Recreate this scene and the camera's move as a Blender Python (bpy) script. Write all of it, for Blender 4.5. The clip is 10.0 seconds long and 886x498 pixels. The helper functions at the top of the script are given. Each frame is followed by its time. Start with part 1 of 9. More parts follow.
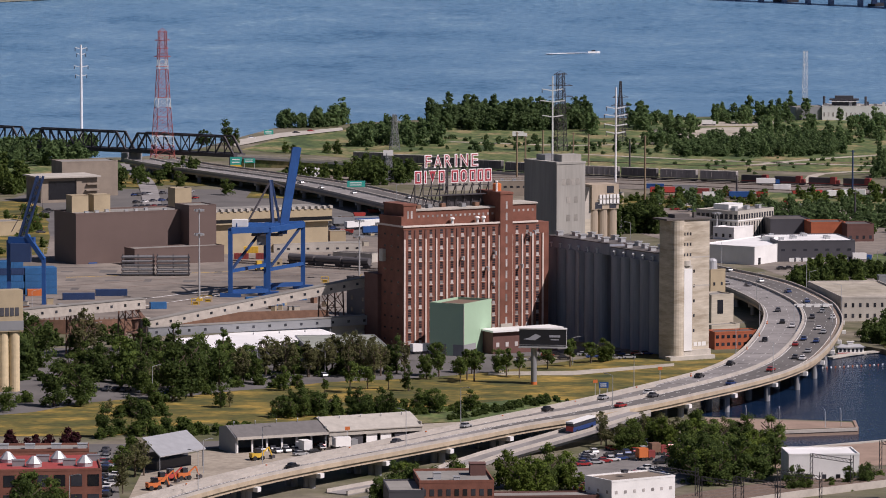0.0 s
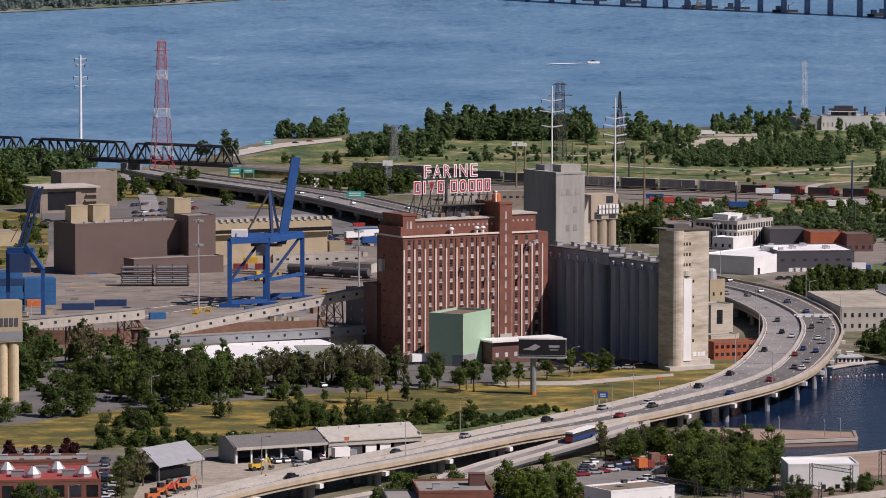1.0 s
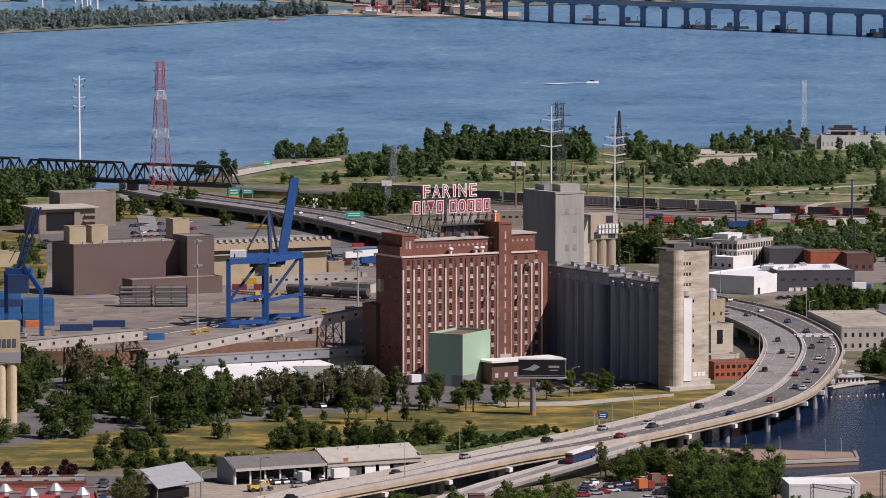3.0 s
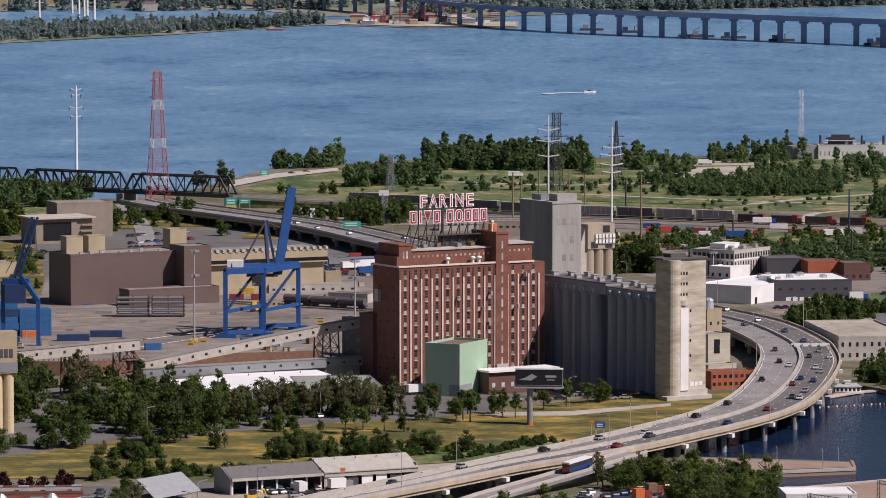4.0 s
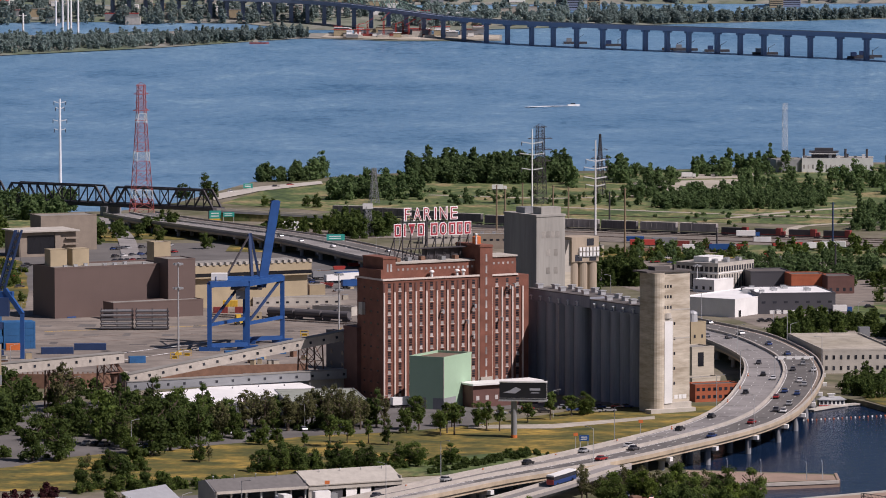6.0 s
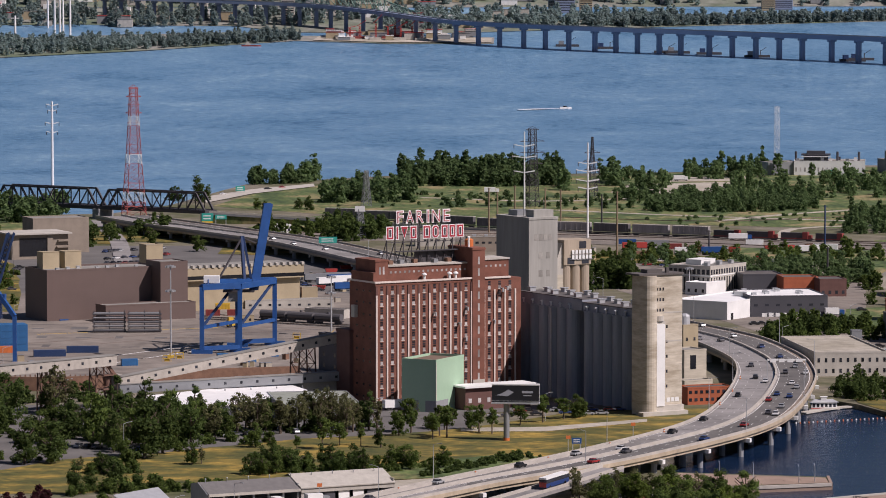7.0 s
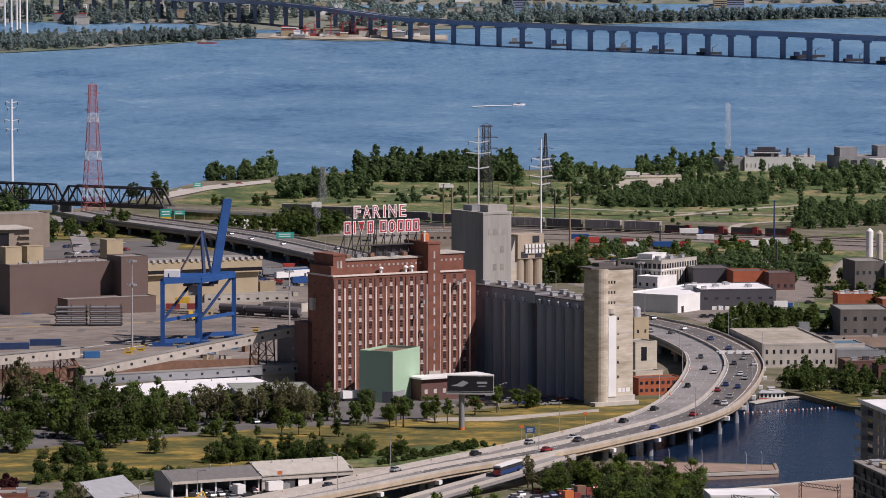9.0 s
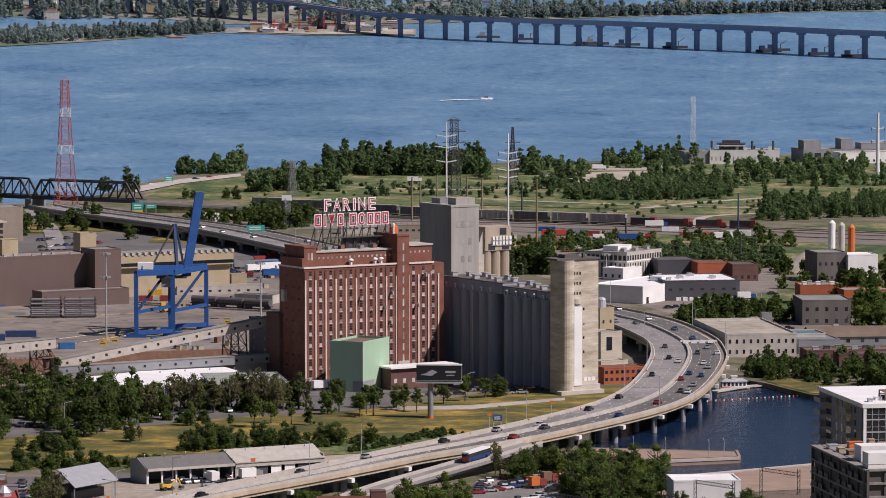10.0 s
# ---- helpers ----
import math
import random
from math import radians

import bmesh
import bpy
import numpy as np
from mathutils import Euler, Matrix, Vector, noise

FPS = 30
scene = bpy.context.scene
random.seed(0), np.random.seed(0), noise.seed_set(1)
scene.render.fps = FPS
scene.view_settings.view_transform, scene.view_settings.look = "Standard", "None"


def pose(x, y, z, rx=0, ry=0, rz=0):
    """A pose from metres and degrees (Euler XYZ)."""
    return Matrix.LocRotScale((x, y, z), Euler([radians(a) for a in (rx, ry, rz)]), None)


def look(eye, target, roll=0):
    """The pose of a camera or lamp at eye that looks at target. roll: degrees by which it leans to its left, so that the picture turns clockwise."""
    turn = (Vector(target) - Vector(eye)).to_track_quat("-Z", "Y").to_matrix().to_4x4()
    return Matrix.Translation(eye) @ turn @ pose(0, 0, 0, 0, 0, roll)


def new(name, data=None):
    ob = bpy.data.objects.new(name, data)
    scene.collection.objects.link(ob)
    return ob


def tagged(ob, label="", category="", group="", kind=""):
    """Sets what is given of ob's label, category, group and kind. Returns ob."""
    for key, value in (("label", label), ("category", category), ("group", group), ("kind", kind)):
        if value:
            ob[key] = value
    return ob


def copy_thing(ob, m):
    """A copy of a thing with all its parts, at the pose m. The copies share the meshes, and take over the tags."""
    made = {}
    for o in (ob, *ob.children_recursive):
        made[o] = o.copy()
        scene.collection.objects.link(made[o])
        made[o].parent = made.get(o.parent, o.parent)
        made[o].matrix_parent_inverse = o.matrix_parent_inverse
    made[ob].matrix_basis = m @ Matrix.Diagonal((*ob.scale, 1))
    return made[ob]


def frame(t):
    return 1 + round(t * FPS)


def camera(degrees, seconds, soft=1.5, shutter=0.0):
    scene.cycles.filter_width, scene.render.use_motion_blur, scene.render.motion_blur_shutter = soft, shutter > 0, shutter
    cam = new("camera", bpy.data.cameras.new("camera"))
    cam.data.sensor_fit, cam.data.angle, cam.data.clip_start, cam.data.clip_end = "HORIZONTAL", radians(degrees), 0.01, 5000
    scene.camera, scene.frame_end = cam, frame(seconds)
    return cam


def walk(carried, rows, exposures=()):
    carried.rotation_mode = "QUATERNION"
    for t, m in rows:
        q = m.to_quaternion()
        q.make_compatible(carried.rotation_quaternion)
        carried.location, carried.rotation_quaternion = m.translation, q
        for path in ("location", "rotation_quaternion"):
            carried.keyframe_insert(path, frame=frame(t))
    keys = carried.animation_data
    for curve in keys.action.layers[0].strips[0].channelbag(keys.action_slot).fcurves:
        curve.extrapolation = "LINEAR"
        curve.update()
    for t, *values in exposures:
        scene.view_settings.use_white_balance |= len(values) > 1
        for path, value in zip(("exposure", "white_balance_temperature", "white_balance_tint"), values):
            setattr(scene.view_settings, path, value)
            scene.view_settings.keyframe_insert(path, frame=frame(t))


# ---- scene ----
from mathutils.geometry import tessellate_polygon

# ---- camera and its path ----
cam = camera(11.5, 10.0, soft=0.95)
PATH = [
    (0.0, pose(-0.19, -4.82, 164.57, 85.018, -0.135, 0.115)),
    (0.5, pose(0.02, -3.53, 164.28, 85.092, -0.136, 0.118)),
    (1.0, pose(-0.09, -4.41, 164.48, 85.153, -0.102, 0.107)),
    (1.5, pose(-0.19, -2.66, 164.27, 85.222, -0.112, 0.108)),
    (2.0, pose(-0.48, -2.26, 164.16, 85.292, -0.079, 0.099)),
    (2.5, pose(-0.30, -0.74, 164.13, 85.353, -0.031, 0.105)),
    (4.0, pose(0.20, 0.00, 164.10, 85.543, 0.016, 0.059)),
    (4.5, pose(-0.00, -0.00, 164.00, 85.601, -0.000, -0.000)),
    (5.0, pose(-0.18, -0.46, 164.09, 85.646, -0.018, -0.053)),
    (5.5, pose(0.01, -0.61, 164.01, 85.688, -0.006, -0.101)),
    (7.0, pose(-0.29, -0.91, 164.06, 85.752, -0.034, -0.262)),
    (7.5, pose(-0.20, 0.08, 163.89, 85.765, -0.032, -0.312)),
    (8.0, pose(-0.40, -6.90, 164.15, 85.766, -0.020, -0.443)),
    (8.5, pose(-0.85, -20.80, 165.03, 85.743, -0.030, -0.647)),
    (9.0, pose(-1.30, -34.80, 165.81, 85.706, -0.020, -0.866)),
    (9.5, pose(-1.65, -49.80, 166.63, 85.664, 0.014, -1.080)),
    (10.0, pose(-2.06, -64.50, 167.57, 85.620, 0.060, -1.290)),
]
walk(cam, PATH, [(0.0, -0.02, 6350, 25), (10.0, -0.02, 6350, 25)])

# ---- sky, sun, exposure ----
SUN_SIDE, SUN_UP = -27.0, 47.0
world = bpy.data.worlds.new("sky")
scene.world = world
world.use_nodes = True
wn = world.node_tree
sky = wn.nodes.new("ShaderNodeTexSky")
sky.sky_type = "NISHITA"
sky.sun_disc = False
sky.sun_elevation = radians(SUN_UP)
sky.sun_rotation = radians(90 - SUN_SIDE)
sky.altitude = 50
sky.ozone_density = 4.0
wn.nodes["Background"].inputs[1].default_value = 0.036
wn.links.new(sky.outputs[0], wn.nodes["Background"].inputs[0])
sun_data = bpy.data.lights.new("sun", "SUN")
sun_data.energy = 5.0
sun_data.angle = radians(0.5)
sun_data.color = (1.0, 0.95, 0.86)
sun_ob = new("sun", sun_data)
sun_way = Vector((math.cos(radians(SUN_UP)) * math.cos(radians(SUN_SIDE)),
                  math.cos(radians(SUN_UP)) * math.sin(radians(SUN_SIDE)), math.sin(radians(SUN_UP))))
sun_ob.matrix_world = look(sun_way * 3000, (0, 0, 0))


# ---- materials ----
def mat(name, color, rough=0.8, metal=0.0, vary=0.18, scale=0.6, grain=6.0, bump=0.15, tint=0.0, stain=0.0, streak=False, stretch=(1, 1, 1)):
    """A surface with stains at one scale, grain at a finer one, and a little relief."""
    m = bpy.data.materials.new(name)
    m.use_nodes = True
    nt = m.node_tree
    n, l = nt.nodes, nt.links
    b = n["Principled BSDF"]
    b.inputs["Roughness"].default_value = rough
    b.inputs["Metallic"].default_value = metal
    tc = n.new("ShaderNodeTexCoord")
    mp = n.new("ShaderNodeMapping")
    mp.inputs["Scale"].default_value = (1, 1, 0.12) if streak else stretch
    l.new(tc.outputs["Object"], mp.inputs[0])
    big, fine = n.new("ShaderNodeTexNoise"), n.new("ShaderNodeTexNoise")
    for q, s in ((big, scale), (fine, grain)):
        q.inputs["Scale"].default_value = s
        q.inputs["Detail"].default_value = 4
        l.new(mp.outputs[0], q.inputs["Vector"])
    add = n.new("ShaderNodeMath")
    add.operation = "MULTIPLY_ADD"
    add.inputs[1].default_value = 0.45
    l.new(fine.outputs["Fac"], add.inputs[0])
    l.new(big.outputs["Fac"], add.inputs[2])
    rng = n.new("ShaderNodeMapRange")
    rng.inputs["From Min"].default_value, rng.inputs["From Max"].default_value = 0.4, 1.05
    rng.inputs["To Min"].default_value, rng.inputs["To Max"].default_value = 1 - vary - stain, 1 + vary
    l.new(add.outputs[0], rng.inputs["Value"])
    hsv = n.new("ShaderNodeHueSaturation")
    hsv.inputs["Color"].default_value = (*color, 1)
    val = rng.outputs[0]
    if tint:
        info = n.new("ShaderNodeObjectInfo")
        r2 = n.new("ShaderNodeMapRange")
        r2.inputs["To Min"].default_value, r2.inputs["To Max"].default_value = 1 - tint, 1 + tint
        l.new(info.outputs["Random"], r2.inputs["Value"])
        mul = n.new("ShaderNodeMath")
        mul.operation = "MULTIPLY"
        l.new(val, mul.inputs[0])
        l.new(r2.outputs[0], mul.inputs[1])
        val = mul.outputs[0]
    l.new(val, hsv.inputs["Value"])
    l.new(hsv.outputs[0], b.inputs["Base Color"])
    if bump:
        bp = n.new("ShaderNodeBump")
        bp.inputs["Strength"].default_value = bump
        bp.inputs["Distance"].default_value = 0.1
        l.new(fine.outputs["Fac"], bp.inputs["Height"])
        l.new(bp.outputs[0], b.inputs["Normal"])
    return m


def mat_mix(name, c0, c1, scale, sharp=0.12, rough=0.9, grain=3.0, c2=None, stretch=(1, 1, 1), bump=0.3, vary=0.3):
    """Two colours that lie in patches, with grain, such as mown and dry grass."""
    m = mat(name, c0, rough, grain=grain, bump=bump, vary=vary, scale=scale * 7, stretch=stretch)
    n, l = m.node_tree.nodes, m.node_tree.links
    hsv = next(q for q in n if q.type == "HUE_SAT")
    tc = next(q for q in n if q.type == "TEX_COORD")
    mp = n.new("ShaderNodeMapping")
    mp.inputs["Scale"].default_value = stretch
    l.new(tc.outputs["Object"], mp.inputs[0])
    patch = n.new("ShaderNodeTexNoise")
    patch.inputs["Scale"].default_value, patch.inputs["Detail"].default_value = scale, 6
    patch.inputs["Roughness"].default_value = 0.65
    l.new(mp.outputs[0], patch.inputs["Vector"])
    ramp = n.new("ShaderNodeValToRGB")
    e = ramp.color_ramp.elements
    e[0].position, e[0].color = 0.5 - sharp, (*c0, 1)
    e[1].position, e[1].color = 0.5 + sharp, (*c1, 1)
    if c2:
        q = e.new(0.5)
        q.color = (*c2, 1)
    l.new(patch.outputs["Fac"], ramp.inputs[0])
    l.new(ramp.outputs[0], hsv.inputs["Color"])
    return m


def mat_water(name, color, rough, ripple, stretch, bump, streaks=0.0):
    m = bpy.data.materials.new(name)
    m.use_nodes = True
    n, l = m.node_tree.nodes, m.node_tree.links
    b = n["Principled BSDF"]
    b.inputs["Roughness"].default_value = rough
    b.inputs["IOR"].default_value = 1.33
    tc, mp = n.new("ShaderNodeTexCoord"), n.new("ShaderNodeMapping")
    mp.inputs["Scale"].default_value = stretch
    l.new(tc.outputs["Object"], mp.inputs[0])
    wave, drift, gust = (n.new("ShaderNodeTexNoise") for _ in range(3))
    for q, sc, rg in ((wave, ripple, 0.66), (drift, ripple * 0.045, 0.6), (gust, ripple * 0.16, 0.7)):
        q.inputs["Scale"].default_value, q.inputs["Detail"].default_value, q.inputs["Roughness"].default_value = sc, 6, rg
        l.new(mp.outputs[0], q.inputs["Vector"])
    # ripples in short dark and pale strokes, gathered in gusts and long current lines
    total = None
    for q, k in ((wave, 0.5), (drift, 0.24 + streaks), (gust, 0.26)):
        a = n.new("ShaderNodeMath")
        a.operation = "MULTIPLY_ADD"
        a.inputs[1].default_value = k
        a.inputs[2].default_value = -streaks * 0.5 if total is None else 0.0
        l.new(q.outputs["Fac"], a.inputs[0])
        if total is not None:
            l.new(total, a.inputs[2])
        total = a.outputs[0]
    ramp = n.new("ShaderNodeValToRGB")
    e = ramp.color_ramp.elements
    e[0].position, e[0].color = 0.37, (*[v * q for v, q in zip(color, (0.34, 0.5, 0.6))], 1)
    e[1].position, e[1].color = 0.60, (*[v * q for v, q in zip(color, (1.6, 1.38, 1.2))], 1)
    for at_, k in ((0.47, (0.88, 0.93, 0.95)), (0.53, (1.1, 1.05, 1.03))):
        p = e.new(at_)
        p.color = (*[v * q for v, q in zip(color, k)], 1)
    # brightest ramp stop: glints on the ripples, painted into the water colour
    glint = e.new(0.66)
    glint.color = (*[min(0.8, v * q) for v, q in zip(color, (2.6, 1.9, 1.5))], 1)
    l.new(total, ramp.inputs[0])
    l.new(ramp.outputs[0], b.inputs["Base Color"])
    bp = n.new("ShaderNodeBump")
    bp.inputs["Strength"].default_value, bp.inputs["Distance"].default_value = bump, 1.0
    l.new(wave.outputs["Fac"], bp.inputs["Height"])
    l.new(bp.outputs[0], b.inputs["Normal"])
    return m


BRICK = mat("red_brick", (0.195, 0.078, 0.053), 0.95, vary=0.3, scale=0.25, grain=3, stain=0.1)
BRICK_DARK = mat("dark_brick", (0.125, 0.062, 0.052), 0.9, vary=0.2, scale=0.3, grain=3)
BRICK_ORANGE = mat("orange_brick", (0.36, 0.10, 0.045), 0.9, vary=0.2, scale=0.3, grain=3)
CONCRETE = mat("weathered_concrete", (0.50, 0.45, 0.36), 0.9, vary=0.2, scale=0.5, grain=3.0, stain=0.16, stretch=(0.12, 0.12, 1.0))
TOWER_CONCRETE = mat_mix("board_marked_concrete", (0.35, 0.30, 0.225), (0.56, 0.51, 0.42), 0.55, 0.14, c2=(0.47, 0.415, 0.33), stretch=(0.12, 0.12, 0.6), grain=1.1, bump=0.2, vary=0.16)
HEAD_CONCRETE = mat("headhouse_concrete", (0.355, 0.345, 0.315), 0.9, vary=0.14, scale=0.25, grain=1.2, stain=0.14, streak=True)
DUSTY_GLASS = mat("dusty_glass", (0.27, 0.255, 0.23), 0.5, vary=0.3, scale=0.6, grain=2, bump=0, tint=0.25)
CONCRETE_GREY = mat("grey_concrete", (0.25, 0.255, 0.265), 0.9, vary=0.16, scale=0.2, grain=2.0, stain=0.1, streak=True)
# Bluish grey: the cool shade on the silos' visible side is in the colour.
SILO_GREY = mat("shade_blue_silo_concrete", (0.265, 0.285, 0.33), 0.9, vary=0.18, scale=0.2, grain=2.0, stain=0.12, streak=True)
CONCRETE_PALE = mat("pale_concrete", (0.45, 0.42, 0.37), 0.85, vary=0.16, scale=0.2, grain=2.0, stain=0.1)
STONE_TRIM = mat("limestone_trim", (0.64, 0.55, 0.49), 0.8, vary=0.15, scale=0.4, grain=4)
WHITE = mat("white_paint", (0.75, 0.75, 0.73), 0.6, vary=0.08, scale=0.2, grain=2, stain=0.06)
WHITE_ROOF = mat("white_roof_membrane", (0.78, 0.78, 0.77), 0.7, vary=0.08, scale=0.1, grain=1, stain=0.08)
GREY_ROOF = mat("gravel_roof", (0.24, 0.23, 0.21), 0.95, vary=0.2, scale=0.12, grain=2, stain=0.1)
TAR_ROOF = mat("tar_roof", (0.10, 0.09, 0.085), 0.9, vary=0.25, scale=0.15, grain=2)
BROWN_METAL = mat("brown_cladding", (0.122, 0.084, 0.073), 0.6, vary=0.08, scale=0.15, grain=1.5, bump=0.05)
TAN = mat("tan_cladding", (0.38, 0.31, 0.20), 0.7, vary=0.12, scale=0.2, grain=2, stain=0.06)
GREEN_WALL = mat("pale_green_cladding", (0.33, 0.48, 0.34), 0.55, vary=0.06, scale=0.15, grain=1.2, bump=0.05)
DARK_METAL = mat("charcoal_cladding", (0.06, 0.06, 0.07), 0.6, vary=0.12, scale=0.2, grain=2)
GREY_METAL = mat("grey_metal", (0.26, 0.27, 0.28), 0.5, 0.3, vary=0.12, scale=0.3, grain=3)
GALV = mat("galvanised_steel", (0.48, 0.49, 0.50), 0.45, 0.4, vary=0.12, scale=0.5, grain=4)
STEEL_DARK = mat("dark_painted_steel", (0.055, 0.05, 0.055), 0.6, vary=0.2, scale=0.4, grain=4)
RUST = mat("rusty_steel", (0.19, 0.105, 0.068), 0.85, vary=0.3, scale=0.5, grain=4)
CRANE_BLUE = mat("crane_blue_paint", (0.014, 0.075, 0.25), 0.5, vary=0.16, scale=0.3, grain=3, stain=0.08)
CRANE_NAVY = mat("navy_paint", (0.02, 0.045, 0.12), 0.5, vary=0.16, scale=0.3, grain=3)
PYLON_RED = mat("faded_pylon_red", (0.40, 0.10, 0.09), 0.6)
RED_PAINT = mat("red_paint", (0.42, 0.05, 0.04), 0.55, vary=0.12, scale=0.4, grain=4)
ORANGE_PAINT = mat("orange_paint", (0.55, 0.15, 0.04), 0.55, vary=0.12, scale=0.4, grain=4)
YELLOW_PAINT = mat("yellow_paint", (0.6, 0.38, 0.04), 0.55, vary=0.12, scale=0.4, grain=4)
TEAL_SIGN = mat("highway_sign_green", (0.02, 0.30, 0.25), 0.5, vary=0.05)
GLASS_DARK = mat("dark_window_glass", (0.03, 0.032, 0.04), 0.12, vary=0.3, scale=0.5, grain=2, bump=0.0, tint=0.6)
GLASS_PALE = mat("pale_window_glass", (0.36, 0.34, 0.33), 0.4, vary=0.3, scale=0.5, grain=2, bump=0.0, tint=0.45)
ASPHALT = mat("asphalt", (0.125, 0.118, 0.112), 0.92, vary=0.25, scale=0.06, grain=1.2, stain=0.1)
ASPHALT_WORN = mat("patched_asphalt", (0.20, 0.188, 0.178), 0.92, vary=0.3, scale=0.08, grain=1.0, stain=0.15)
SHOULDER = mat("brown_shoulder", (0.235, 0.185, 0.145), 0.92, vary=0.25, scale=0.1, grain=1.0, stain=0.12)
GIRDER = mat("tan_girder_paint", (0.43, 0.35, 0.25), 0.8, vary=0.18, scale=0.2, grain=1.5, stain=0.14)
DECK = mat("worn_concrete_deck", (0.245, 0.232, 0.225), 0.9, vary=0.24, scale=0.09, grain=0.9, stain=0.14)
YARD = mat_mix("yard_paving", (0.145, 0.125, 0.108), (0.24, 0.208, 0.178), 0.02, 0.12, c2=(0.195, 0.168, 0.143), grain=1.0, bump=0.1)
GRASS = mat_mix("mown_grass", (0.034, 0.048, 0.010), (0.345, 0.228, 0.042), 0.085, 0.16, c2=(0.112, 0.096, 0.018), stretch=(0.55, 0.8, 1), grain=0.7, vary=0.5)
MEADOW = mat_mix("wild_meadow", (0.036, 0.066, 0.018), (0.25, 0.20, 0.095), 0.05, 0.13, c2=(0.085, 0.120, 0.034), stretch=(0.8, 0.45, 1), grain=0.4, vary=0.55)
DIRT = mat_mix("pale_dirt", (0.42, 0.38, 0.32), (0.30, 0.27, 0.21), 0.03, 0.15, grain=1.0)
LAND = mat_mix("open_ground", (0.075, 0.08, 0.03), (0.19, 0.165, 0.125), 0.02, 0.12, c2=(0.13, 0.12, 0.075), grain=0.7, vary=0.4)
BARK = mat("bark", (0.10, 0.075, 0.055), 0.95, vary=0.25, scale=2, grain=10)
LINE = mat("road_paint", (0.7, 0.7, 0.68), 0.7, vary=0.15, scale=0.5, grain=3)
RUBBER = mat("tyre_rubber", (0.02, 0.02, 0.02), 0.8, vary=0.1)
BARRIER = mat("barrier_concrete", (0.43, 0.395, 0.35), 0.85, vary=0.16, scale=0.2, grain=1.5, stain=0.08)
STONE_QUAY = mat("quay_stone", (0.30, 0.215, 0.165), 0.9, vary=0.2, scale=0.15, grain=1.5, stain=0.1)
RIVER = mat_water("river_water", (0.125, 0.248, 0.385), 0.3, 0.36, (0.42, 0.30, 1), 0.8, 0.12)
BASIN = mat_water("basin_water", (0.006, 0.018, 0.048), 0.15, 0.25, (0.6, 1.0, 1), 0.2)
BASIN.node_tree.nodes["Principled BSDF"].inputs["Specular IOR Level"].default_value = 0.15


def leaf_mat(name, c0, c1):
    m = mat(name, c0, 0.75, vary=0.3, scale=0.25, grain=1.2, bump=0, tint=0.22)
    n, l = m.node_tree.nodes, m.node_tree.links
    hsv = next(q for q in n if q.type == "HUE_SAT")
    geo, ramp = n.new("ShaderNodeNewGeometry"), n.new("ShaderNodeValToRGB")
    ramp.color_ramp.elements[0].color, ramp.color_ramp.elements[1].color = (*c0, 1), (*c1, 1)
    l.new(geo.outputs["Random Per Island"], ramp.inputs[0])
    l.new(ramp.outputs[0], hsv.inputs["Color"])
    b = n["Principled BSDF"]
    b.inputs["Specular IOR Level"].default_value = 0.1
    glow, mix = n.new("ShaderNodeBsdfTranslucent"), n.new("ShaderNodeMixShader")
    mix.inputs[0].default_value = 0.54
    l.new(hsv.outputs[0], glow.inputs["Color"])
    l.new(b.outputs[0], mix.inputs[1])
    l.new(glow.outputs[0], mix.inputs[2])
    l.new(mix.outputs[0], n["Material Output"].inputs["Surface"])
    return m


LEAF_DEEP = leaf_mat("deep_green_leaves", (0.050, 0.082, 0.026), (0.112, 0.158, 0.043))
LEAF_MID = leaf_mat("mid_green_leaves", (0.064, 0.102, 0.028), (0.140, 0.190, 0.046))
LEAF_LIGHT = leaf_mat("light_green_leaves", (0.07, 0.11, 0.02), (0.18, 0.24, 0.05))
LEAF_OLIVE = leaf_mat("olive_leaves", (0.095, 0.102, 0.045), (0.185, 0.185, 0.085))
# Paler grey-green than the near leaves: distance haze put into the base colour.
LEAF_SHORE = leaf_mat("haze_tinted_leaves", (0.084, 0.142, 0.058), (0.155, 0.222, 0.090))
# Far trees carry the river haze in their pale bluish colour.
LEAF_FAR = leaf_mat("haze_tinted_far_leaves", (0.20, 0.275, 0.265), (0.27, 0.335, 0.315))
LEAF_PURPLE = leaf_mat("purple_leaves", (0.04, 0.015, 0.02), (0.09, 0.03, 0.035))


